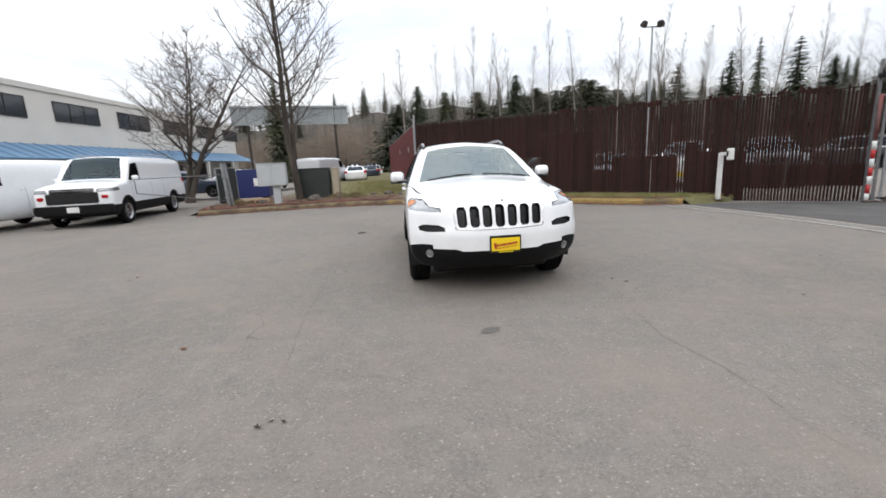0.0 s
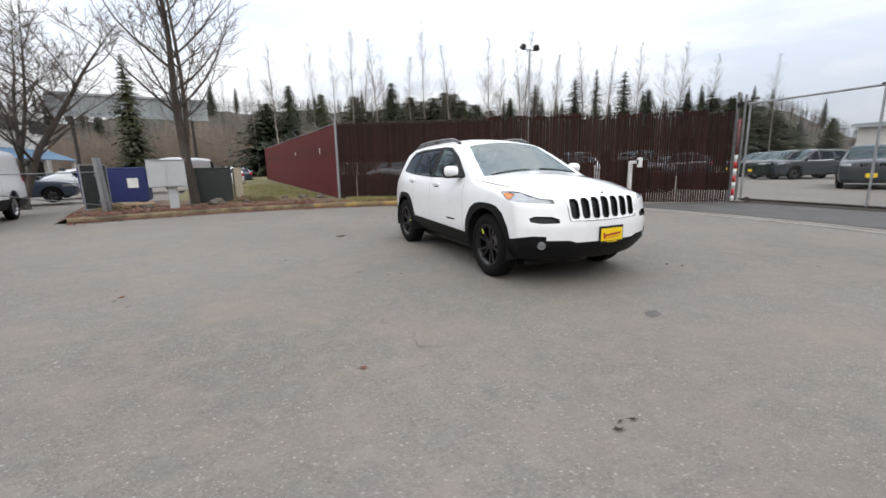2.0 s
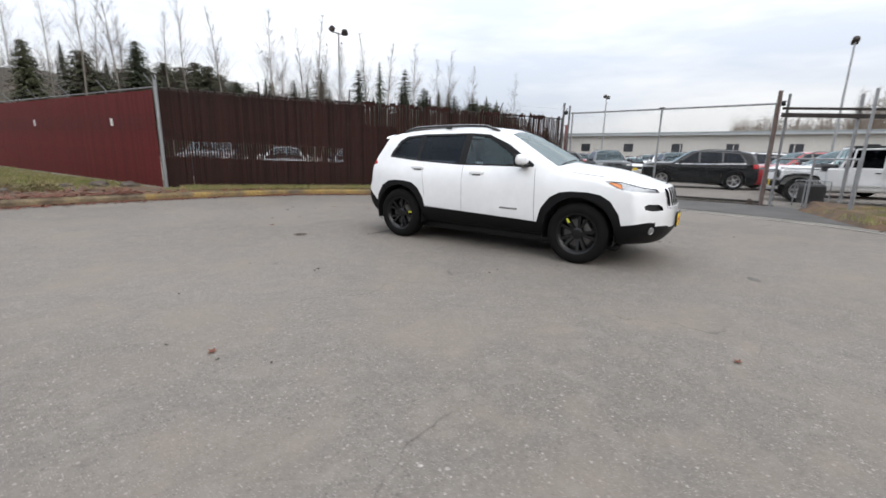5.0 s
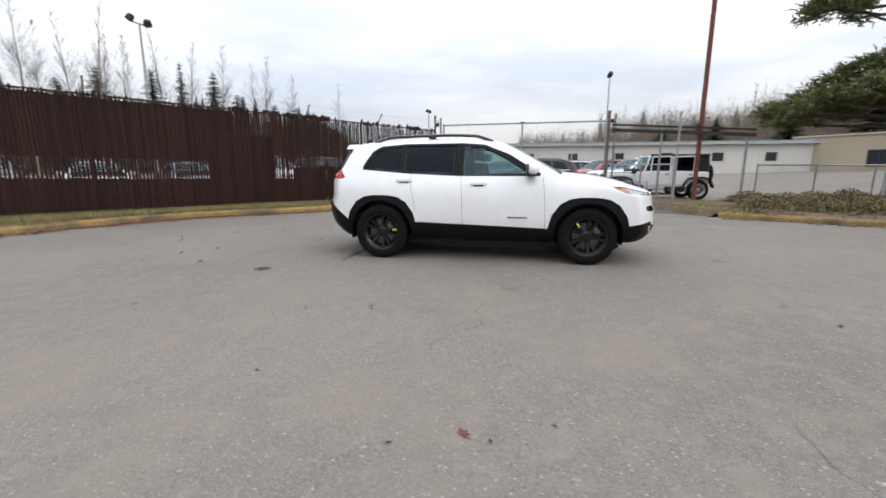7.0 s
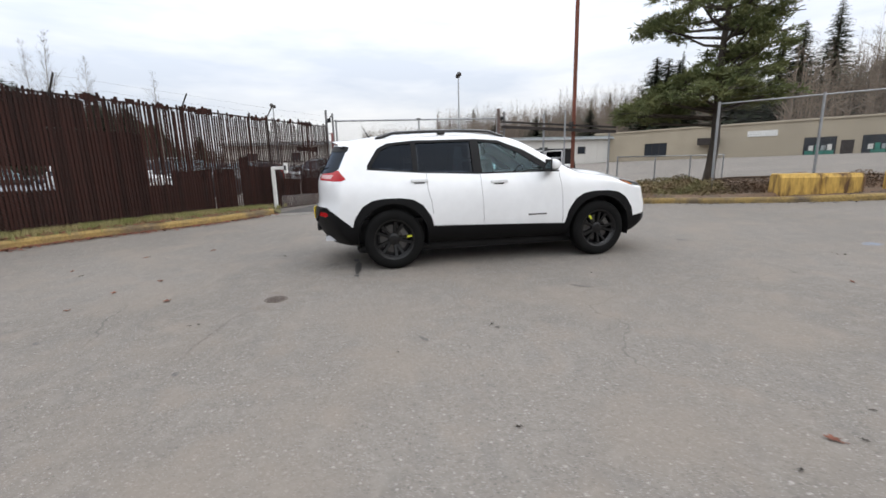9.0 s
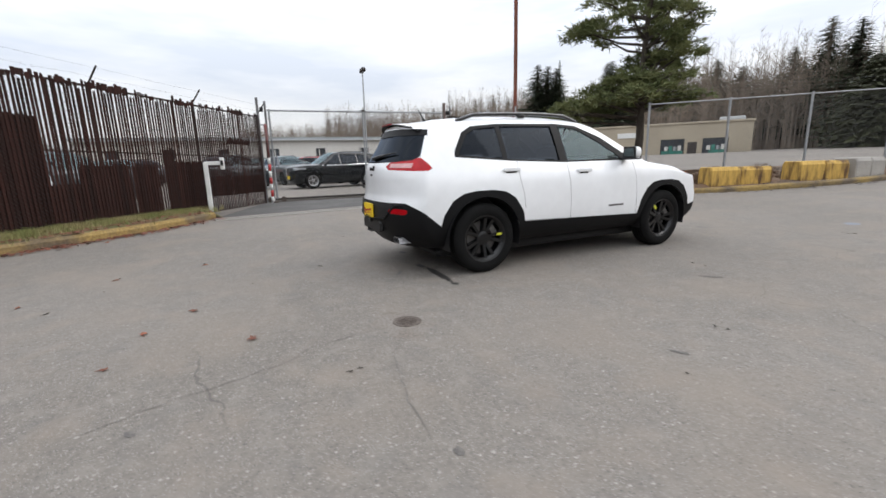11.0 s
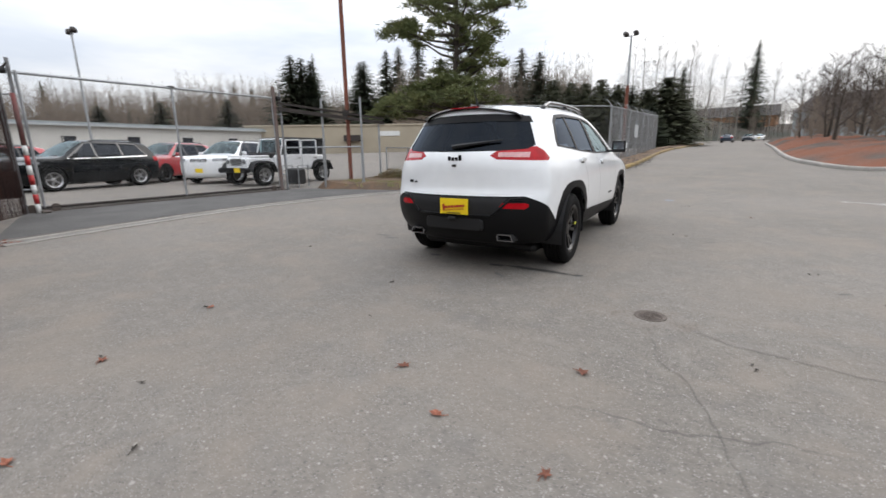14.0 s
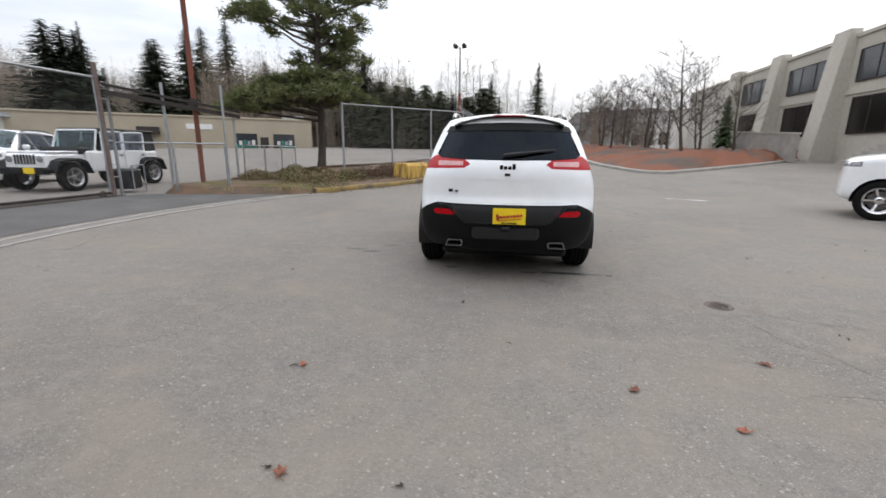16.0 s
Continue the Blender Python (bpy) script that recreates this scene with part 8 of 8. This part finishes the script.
# broad dark firs past the lot, stepping down from the slatted fence
for az, d, el, wide in ((38.0, 66, 6.6, 6), (36.6, 72, 6.4, 6), (35.2, 68, 6.0, 6), (33.9, 74, 5.4, 6), (32.8, 70, 4.9, 6), (31.8, 76, 3.8, 5), (30.9, 72, 2.6, 4), (28.1, 76, 3.7, 3)):
    fir_at(3, -2.87 + d * math.cos(radians(az)), 1.74 + d * math.sin(radians(az)), 0.3, 1.28 + d * math.tan(radians(el)), wide)
# denser stand further off, over the fence line
for az, d, el, wide in ((70, 104, 8.6, 8), (68.6, 110, 9.2, 8), (67.4, 106, 9.0, 7), (66.2, 108, 8.2, 8), (71.6, 108, 8.2, 8), (73.2, 104, 8.0, 8), (64.6, 112, 7.6, 8), (62.8, 110, 6.8, 7), (75, 110, 7.8, 8), (77, 112, 7.2, 8), (60.5, 108, 6.4, 7), (57.5, 110, 5.8, 6), (54.5, 108, 6.0, 6), (51.5, 110, 5.6, 6), (48.5, 108, 5.4, 6), (45, 104, 5.2, 5), (42, 106, 4.8, 5), (39, 104, 4.4, 5), (36, 106, 4.2, 5), (33, 108, 3.8, 5), (30, 110, 3.4, 5)):
    fir_at(3 if wide > 6 else 1, -4 + d * math.cos(radians(az)), 2.6 + d * math.sin(radians(az)), 0.4, 1.25 + d * math.tan(radians(el)), wide * 1.35)
# tall firs over the shop building and behind the pine
for x, y, top, wide in ((69.8, -39.4, 19.0, 7.5), (68.7, -40.9, 18.6, 7.0), (67.9, -42.4, 18.2, 7.0), (61.0, -49.6, 18.4, 7.0), (61.5, -48.9, 18.2, 5.0), (57.7, -52.4, 20.4, 5.2), (55.9, -54.0, 21.1, 5.2), (52.9, -56.4, 22.9, 5.0), (70.5, -44.0, 16.0, 6.0), (59.0, -56.0, 15.0, 6.5), (29.4, -60.5, 17.6, 6.0), (34.5, -64.0, 19.5, 6.0), (40.0, -66.0, 17.0, 6.5), (45.0, -62.0, 15.0, 6.5), (49.5, -62.0, 17.0, 6.5), (-0.4, -136.3, 29.4, 5.6), (84.0, -22.0, 10.5, 5.0), (88.0, -14.0, 9.5, 5.0), (80.0, -32.0, 11.5, 5.0)):
    fir_at(2, x, y, 1.5 if y > -100 else rise_of(x, y), top, wide * 1.4)
for x, y, top, wide in ((23.4, -52.2, 12.5, 4.4), (21.1, -53.1, 12.0, 4.2), (19.2, -53.8, 11.8, 4.2), (15.6, -49.7, 11.5, 4.2), (13.5, -50.3, 10.7, 4.2), (11.2, -47.8, 10.1, 4.0), (9.0, -46.2, 9.3, 4.2), (6.5, -44.7, 10.2, 5.2), (7.3, -61.7, 13.9, 3.8), (25.5, -55.0, 11.0, 5.0), (17.4, -56.0, 10.0, 5.0), (6.2, -50.0, 9.0, 4.6), (7.0, -38.5, 7.0, 3.6)):
    fir_at(3 if wide > 4.0 else 1, x, y, rise_of(x, y) - 0.3, top - 1.0, wide * 1.3)
fir(pose(-11.2, 33.0, 0.3), 7.8, 1.7, 75, "dense dark conifer behind the skip", mat=OLIVE_NEEDLES, start=0.03)
fir(pose(-15.2, -25.5, rise_of(0, -25.5) + 0.2), 4.6, 1.1, 76, "small green conifer before the office", mat=HEDGE, start=0.04)


# ---- far slopes and woods ----
HILL_EL = [(-180, 2.0), (-120, 2.2), (-100, 2.4), (-90, 2.6), (-80, 4.6), (-65, 7.0), (-50, 6.4), (-35, 5.4), (-20, 4.6), (-8, 3.6), (2, 1.6), (15, 0.9), (24, 1.6), (32, 5.2), (45, 5.2), (60, 6.2), (75, 6.8), (90, 7.2), (105, 6.0), (120, 4.0), (140, 2.4), (180, 2.0)]


def hills():
    s = Shape()
    n, rows = 240, ((118, 0.0), (135, 0.55), (155, 0.85), (180, 1.0), (230, 1.02))
    for i in range(n + 1):
        az = -180 + 360 * i / n
        e = interp(HILL_EL, az) + 0.5 * noise.noise((az * 0.25, 0, 0)) + 0.35 * noise.noise((az * 0.9, 5, 0))
        for d, q in rows:
            x, y = polar(az, d)
            s.v.append((x, y, -0.5 + q * (180 * math.tan(radians(max(0.4, e))) + 1.5)))
    k = len(rows)
    s.f = [(i * k + j, (i + 1) * k + j, (i + 1) * k + j + 1, i * k + j + 1) for i in range(n) for j in range(k - 1)]
    tagged(part("hillside", s, HILL, smooth=True), "low wooded hills all round", "hill", kind="structure")


hills()


def hill_z(az, d):
    q = interp([(118, 0.0), (135, 0.55), (155, 0.85), (180, 1.0), (230, 1.02)], d)
    return -0.5 + q * (180 * math.tan(radians(max(0.4, interp(HILL_EL, az)))) + 1.5)


def brushwood(name, spans, count, mat, label, seed, twigs=16):
    """Far bare woods: thin stems with fans of twigs."""
    rng = random.Random(seed)
    s = Shape()
    for _ in range(count):
        a0, a1, d0, d1, h0, h1, z = rng.choice(spans)
        az, d, h = rng.uniform(a0, a1), rng.uniform(d0, d1), rng.uniform(h0, h1)
        z = hill_z(az, d) if z is None else z
        x, y = polar(az, d)
        c, q = -math.sin(radians(az)), math.cos(radians(az))
        zz = z + rise_of(x, y) * 0.5
        w = 0.03 + h * 0.0035
        s.add([(x - c * w, y - q * w, zz - 1), (x + c * w, y + q * w, zz - 1), (x + c * 0.02, y + q * 0.02, zz + h)], [(0, 1, 2)])
        for _ in range(twigs):
            t = rng.uniform(0.2, 0.97)
            L = h * 0.26 * (1.1 - t) + 0.25
            u, v = rng.uniform(-0.8, 0.8) * L, rng.uniform(0.4, 1.3) * L
            b = rng.uniform(0.015, 0.035) + L * 0.014
            g = rng.uniform(-0.5, 0.5) * L
            s.add([(x, y, zz + h * t - b), (x, y, zz + h * t + b), (x + c * u + q * g, y + q * u - c * g, zz + h * t + v)], [(0, 1, 2)])
    return tagged(part(name, s, mat), label, "woods", kind="stuff")


brushwood("far_woods", [(88, 116, 75, 118, 5, 9, 0.5), (30, 88, 90, 118, 3, 6, 0.5), (-66, -20, 112, 150, 8, 13, 4.0), (-72, -46, 74, 112, 10, 17, 1.5), (-72, -46, 74, 112, 8, 13, 1.5), (-66, -30, 130, 165, 9, 14, 8.0)], 5200, BRUSH, "grey-brown leafless woods in the distance", 33, 22)
brushwood("far_woods", [(86, 104, 62, 84, 5.5, 8.8, 0.3), (100, 114, 70, 90, 4.5, 7.0, 0.3)], 1500, BRUSH, "dense brown brush on the bank beyond the lawn", 36, 30)
brushwood("far_woods", [(20, 60, 118, 182, 2.5, 5, None), (60, 120, 118, 182, 3, 6, None), (-120, -60, 125, 182, 2, 4, None)], 6500, SLOPE_BRUSH, "leafless woods covering the hillside", 37, 14)
brushwood("far_woods", [(-37, -22, 122, 150, 13, 19.5, 2.5), (-24, -6, 125, 150, 11, 17, 2.0), (-8, 4, 125, 150, 8, 12, 1.5), (-37, -10, 118, 135, 9, 14, 2.0)], 2600, BRUSH, "brown leafless woods behind the long shed", 38, 26)
brushwood("far_woods", [(-104, -80, 120, 170, 9, 15, 2.0), (-82, -66, 100, 140, 10, 17, 1.5), (-68, -52, 100, 130, 10, 17, 2.0)], 280, BRUSH, "thin leafless trees beyond the road", 34)
brushwood("brushwood", [(-106, -95, 33, 50, 3.0, 4.8, 0.5), (-101, -94, 45, 72, 3.2, 5.5, 0.8)], 75, BRUSH, "thicket of thin grey-brown saplings on the bark bed", 38, 46)
brushwood("far_woods", [(-82, -69, 58, 74, 2.5, 4.5, 0.6)], 300, BRUSH, "brown brush along the road fence", 35)
for i in range(70):
    az = rng.uniform(26, 118) if i < 45 else rng.uniform(-70, -8)
    d = rng.uniform(122, 175)
    k = rng.uniform(0.55, 1.0)
    copy_thing(firs[1], pose(*polar(az, d), hill_z(az, d) - 0.3, 0, 0, rng.uniform(0, 360)) @ Matrix.Diagonal((k * 1.3, k * 1.3, k * 0.85, 1)))


# ---- buildings ----
def wall_box(parent, size, at, mat, name="wall"):
    return part(name, Shape().box(size, at), mat, parent)


def window_on(parent, x, z, w, h, y, mat=None, frame=None, bars_=1):
    """A window proud of a wall that faces -y: frame and panes."""
    fr = Shape()
    for bx, bz, bw, bh in ((x, z - 0.06, w + 0.12, 0.06), (x, z + h, w + 0.12, 0.06), (x - w / 2 - 0.03, z, 0.06, h), (x + w / 2 + 0.03, z, 0.06, h)):
        fr.box((bw, 0.08, bh), (bx, y - 0.01, bz))
    for k in range(1, bars_ + 1):
        fr.box((0.05, 0.07, h), (x - w / 2 + w * k / (bars_ + 1), y - 0.01, z))
    f = part("window", fr, frame or DARK_STEEL, parent)
    part("pane", Shape().box((w, 0.03, h), (x, y + 0.005, z)), mat or WINDOW_GLASS, f)
    return f


def facing(x0, y0, x1, y1, z):
    """x along the facade from its left end as seen from outside, -y outwards."""
    return frame_along(Vector((x0, y0, z)), Vector((x1, y1, z)))


def long_shed():
    m = facing(60.5, 33.0, 60.0, -45.0, 0.0)
    ob = thing("warehouse", m, "long low pale metal warehouse behind the car lot", "building")
    L = 78.0
    wall_box(ob, (L, 18, 4.7), (L / 2, 9, 0), PALE_METAL)
    part("roof", Shape().box((L + 0.8, 19, 0.28), (L / 2, 9, 4.72), chamfer=0.05), GREY_PANEL, ob)
    part("gutter", Shape().box((L + 0.8, 0.18, 0.2), (L / 2, -0.55, 4.55)), GREY_CABINET, ob)
    for k in range(12):
        window_on(ob, 4 + k * 6.3, 2.4, 1.2, 1.0, -0.02)
    for k in range(39):
        part("wall_rib", Shape().box((0.10, 0.05, 4.6), (1 + k * 2.0, -0.02, 0.02)), PALE_METAL, ob)
    for k in (2, 6, 9):
        part("door", Shape().box((1.0, 0.06, 2.1), (7 + k * 6.3, -0.03, 0)), GREY_CABINET, ob)


def tan_building():
    m = facing(62.0, -24.5, 32.58, -46.92, 0.75)
    ob = thing("shop_building", m, "tan single-storey block building with green shop windows", "building")
    L = 37.0
    wall_box(ob, (L, 27, 4.5), (L / 2, 13.5, 0), TAN_WALL)
    part("roof_cap", Shape().box((L + 0.3, 27.3, 0.25), (L / 2, 13.5, 4.5), chamfer=0.04), TAN_WALL, ob)
    part("roof_unit", Shape().box((2.9, 2.0, 0.5), (34.7, 2.2, 4.75), chamfer=0.1), GREY_CABINET, ob)
    green = material("green_blind", (0.03, 0.20, 0.15), 0.6, spread=0.3, scale=2, fine=20)
    for x in (33.0, 27.95):
        w = window_on(ob, x, 0.35, 2.8, 2.15, -0.02, bars_=2)
        part("blind", Shape().box((2.0 if x > 30 else 2.6, 0.02, 0.5), (x + (0.3 if x > 30 else 0), -0.04, 0.5)), green, w, "green lower blind")
        for k in range(4):
            part("picture_panel", Shape().box((0.42, 0.02, 0.55 + 0.12 * (k % 2)), (x - 0.75 + k * 0.55, -0.04, 1.02), chamfer=0.006), (PALE_METAL, green, GREY_PANEL, PALE_METAL)[k], w, "pale printed panel in the window")
    part("door", Shape().box((1.1, 0.07, 2.1), (30.35, -0.03, 0)), DARK_STEEL, ob)
    part("sign", Shape().box((3.1, 0.08, 0.7), (22.3, -0.05, 2.98)), WHITE_PAINT, ob, "blank white sign panel")
    part("canopy", Shape().box((2.4, 1.2, 0.9), (16.5, -0.6, 2.2)), DARK_STEEL, ob)
    window_on(ob, 9.5, 0.9, 3.0, 1.8, -0.02, bars_=2)
    part("side_door", Shape().box((0.07, 1.2, 2.2), (L + 0.02, 9.0, 0)), DARK_STEEL, ob)


def office():
    """Two storeys between sloping piers that rise over the roof line; a plain end without windows."""
    z = 1.5
    m = facing(-20.0, -50.0, -20.5, -4.0, z)
    ob = thing("office_building", m, "two-storey grey concrete office with sloping piers and dark windows", "building")
    L = 46.0
    wall_box(ob, (L, 14, 8.3), (L / 2, 7, -1.2), OFFICE)
    part("roof_cap", Shape().box((L, 14.2, 0.22), (L / 2, 7, 7.1)), OFFICE, ob)
    part("floor_band", Shape().box((L - 13.0, 0.10, 0.45), (13.0 + (L - 13.0) / 2, -0.04, 3.55)), OFFICE, ob)
    deep = material("deep_dark_glass", (0.012, 0.010, 0.010), 0.1)
    for k in range(13):
        part("groove", Shape().box((0.05, 0.04, 8.0), (0.9 + k * 1.0, -0.005, -1.0)), DARK_STEEL if k % 4 == 3 else GREY_PANEL, ob)
    part("slit_window", Shape().box((1.6, 0.05, 0.35), (9.6, -0.02, 3.0)), WINDOW_GLASS, ob)
    for k in range(5):
        x = 13.1 + k * 7.7
        pier = Shape()
        pier.add([(x - 0.75, -1.5, -1.2), (x + 0.75, -1.5, -1.2), (x + 0.75, 0.2, -1.2), (x - 0.75, 0.2, -1.2), (x - 0.75, -0.5, 7.65), (x + 0.75, -0.5, 7.65), (x + 0.75, 0.2, 7.65), (x - 0.75, 0.2, 7.65)], [(0, 3, 2, 1), (4, 5, 6, 7), (0, 1, 5, 4), (1, 2, 6, 5), (2, 3, 7, 6), (3, 0, 4, 7)])
        part("pier", pier, OFFICE, ob, "sloping concrete pier")
        if k < 4:
            window_on(ob, x + 4.0, 4.35, 5.0, 1.85, -0.05, bars_=2)
            window_on(ob, x + 4.0, 1.1 if k else 1.6, 4.8, 2.2 if k else 1.7, -0.05, mat=deep, bars_=2)
    st = thing("entrance_stair", m @ Matrix.Translation((38.6, -4.2, -0.75)), "pale concrete entrance steps with a parapet", "stairs")
    for k in range(8):
        part("step", Shape().box((3.4, 0.34, 0.17 * (k + 1)), (0, 0.34 * k, 0)), CONCRETE, st)
    rp_ = thing("ramp_wall", m @ Matrix.Translation((26.6, -3.6, -0.75)), "pale concrete ramp wall before the office", "wall")
    part("wall", Shape().add([(-5.0, -0.13, 0), (5.0, -0.13, 0), (5.0, 0.13, 0), (-5.0, 0.13, 0), (-5.0, -0.13, 2.25), (5.0, -0.13, 1.75), (5.0, 0.13, 1.75), (-5.0, 0.13, 2.25)], [(0, 3, 2, 1), (4, 5, 6, 7), (0, 1, 5, 4), (1, 2, 6, 5), (2, 3, 7, 6), (3, 0, 4, 7)]), CONCRETE, rp_)
    part("coping", Shape().box((10.1, 0.36, 0.10), m=Matrix.Translation((0, 0, 2.0)) @ Matrix.Rotation(math.atan2(0.5, 10.0), 4, "Y")), OFFICE, rp_)
    wg = thing("office_wing", facing(-16.5, -68.0, -20.2, -53.0, z), "lower pale wing of the office", "building")
    wall_box(wg, (14.2, 10, 5.6), (7.1, 5, 0), PALE_METAL)
    part("roof_cap", Shape().box((14.5, 10.3, 0.2), (7.1, 5, 5.6)), OFFICE, wg)
    for k in range(3):
        window_on(wg, 2.4 + 4.4 * k, 1.0, 2.6, 1.6, -0.02)


def west_block():
    m = facing(-26.4, 18.0, -27.0, 62.0, 0.1)
    ob = thing("commercial_building", m, "off-white two-storey building with a blue metal awning", "building")
    L = 44.0
    wall_box(ob, (L, 16, 7.3), (L / 2, 8, 0), STUCCO)
    part("parapet", Shape().box((L + 0.2, 16.2, 0.35), (L / 2, 8, 7.3)), STUCCO, ob)
    aw = Shape()
    aw.add([(0, -2.4, 2.7), (L, -2.4, 2.7), (L, -0.02, 3.75), (0, -0.02, 3.75), (0, -2.4, 2.62), (L, -2.4, 2.62), (L, -0.02, 3.65), (0, -0.02, 3.65)], [(0, 1, 2, 3), (7, 6, 5, 4), (0, 4, 5, 1), (1, 5, 6, 2), (3, 2, 6, 7), (0, 3, 7, 4)])
    a = part("awning", aw, BLUE_AWNING, ob, "blue standing-seam awning")
    for k in range(45):
        part("seam", Shape().add([(k * 0.98, -2.4, 2.71), (k * 0.98 + 0.05, -2.4, 2.71), (k * 0.98 + 0.05, -0.02, 3.76), (k * 0.98, -0.02, 3.76), (k * 0.98 + 0.025, -2.4, 2.77), (k * 0.98 + 0.025, -0.02, 3.82)], [(0, 4, 5, 3), (4, 1, 2, 5)]), BLUE_AWNING, a)
    for k in range(7):
        window_on(ob, 4.3 + k * 6.4, 5.45, 4.1, 1.25, -0.02, bars_=2)
        window_on(ob, 3.5 + k * 6.2, 0.9, 3.4, 1.6, -0.02, bars_=2)
    for k in range(8):
        part("awning_post", Shape().box((0.3, 0.3, 2.65), (0.6 + k * 6.1, -2.2, 0)), STUCCO, ob)


def high_panels():
    a, b = Vector((-21.4, 49.0, 0)), Vector((-9.6, 52.4, 0))
    L = (b - a).length
    ob = thing("billboard", frame_along(a, b), "back of a weathered grey elevated panel structure on posts", "billboard")
    for z in (6.3, 8.1):
        part("beam", Shape().box((L, 0.2, 0.2), (L / 2, 0, z)), GREY_PANEL, ob)
    for k in range(15):
        part("panel", Shape().box((L / 15 - 0.05, 0.06, 1.75), (L / 15 * (k + 0.5), 0.1, 6.4)), GREY_PANEL, ob)
        part("rib", Shape().box((0.09, 0.16, 2.0), (L / 15 * k, -0.04, 6.25)), STEEL, ob)
    for k in range(3):
        part("leg", Shape().tube([(1.5 + k * (L - 3) / 2, 0.2, 0), (1.5 + k * (L - 3) / 2, 0.2, 8.1)], 0.14, 8), DARK_STEEL, ob)


def far_house(x, y, a, w, d, h, mat, label):
    ob = thing("house", pose(x, y, rise_of(x, y) * 1.0, 0, 0, a), label, "house", "far houses")
    part("wall", Shape().box((w, d, h)), mat, ob)
    roof = Shape().add([(-w / 2 - 0.4, -d / 2 - 0.4, h), (w / 2 + 0.4, -d / 2 - 0.4, h), (w / 2 + 0.4, d / 2 + 0.4, h), (-w / 2 - 0.4, d / 2 + 0.4, h), (-w / 2 - 0.4, 0, h + d * 0.28), (w / 2 + 0.4, 0, h + d * 0.28)], [(0, 1, 5, 4), (2, 3, 4, 5), (0, 4, 3), (1, 2, 5), (3, 2, 1, 0)])
    part("roof", roof, ROOF_DARK, ob)
    for k in range(3):
        window_on(ob, -w / 3 + k * w / 3, h * 0.4, w * 0.14, h * 0.28, -d / 2 - 0.02)


long_shed()
tan_building()
office()
west_block()
high_panels()
far_house(6.0, -150.0, 175, 26, 12, 6.5, material("orange_brick_front", (0.42, 0.22, 0.12), 0.85), "low orange-brown building at the end of the road")
far_house(-22.0, -118.0, 150, 22, 14, 6.0, GREY_PANEL, "grey gabled shed beyond the bark bed")
far_house(-9.0, 98.0, 10, 16, 9, 2.6, GREY_PANEL, "pale low building beyond the lawn")
far_house(-24.0, 92.0, 5, 16, 9, 2.8, GREY_PANEL, "grey low building beyond the trees")
far_house(4.0, 92.0, -12, 14, 9, 4.0, STUCCO, "pale house below the wooded hill")
for x, y, a, src in ((-6.8, 38.0, 100, white_sedan), (-6.6, 46.5, 95, dark_sedan), (-7.2, 55.0, 95, white_sedan), (-5.8, 62.0, 95, silver), (-12.5, 30.0, 30, silver), (-1.2, -92.0, 88, dark_sedan), (1.6, -78.0, 268, dark_sedan), (-3.0, -104.0, 88, white_sedan)):
    copy_thing(src, pose(x, y, rise_of(x, y) + 0.1 * (y > 0), 0, 0, a))
other_car("van", pose(-8.6, 35.0, 0.1, 0, 0, 80), VAN, SILVER_CAR, "pale box van parked beyond the skip", "van", wheel_r=0.37, windows=van_windows(), rim=RIM, grille="bar", plate=False, steel_rear=True)
tote = thing("storage_box", pose(10.9, 3.6, 0.0, 0, 0, 20), "black plastic tank in a wire frame by the gate", "box")
part("body", Shape().box((0.55, 0.5, 0.55), (0, 0, 0.1), chamfer=0.05), BLACK, tote)
for x in (-0.32, 0.32):
    part("frame", Shape().tube([(x, -0.3, 0), (x, -0.3, 0.75), (x, 0.3, 0.75), (x, 0.3, 0)], 0.02, 6), STEEL, tote)
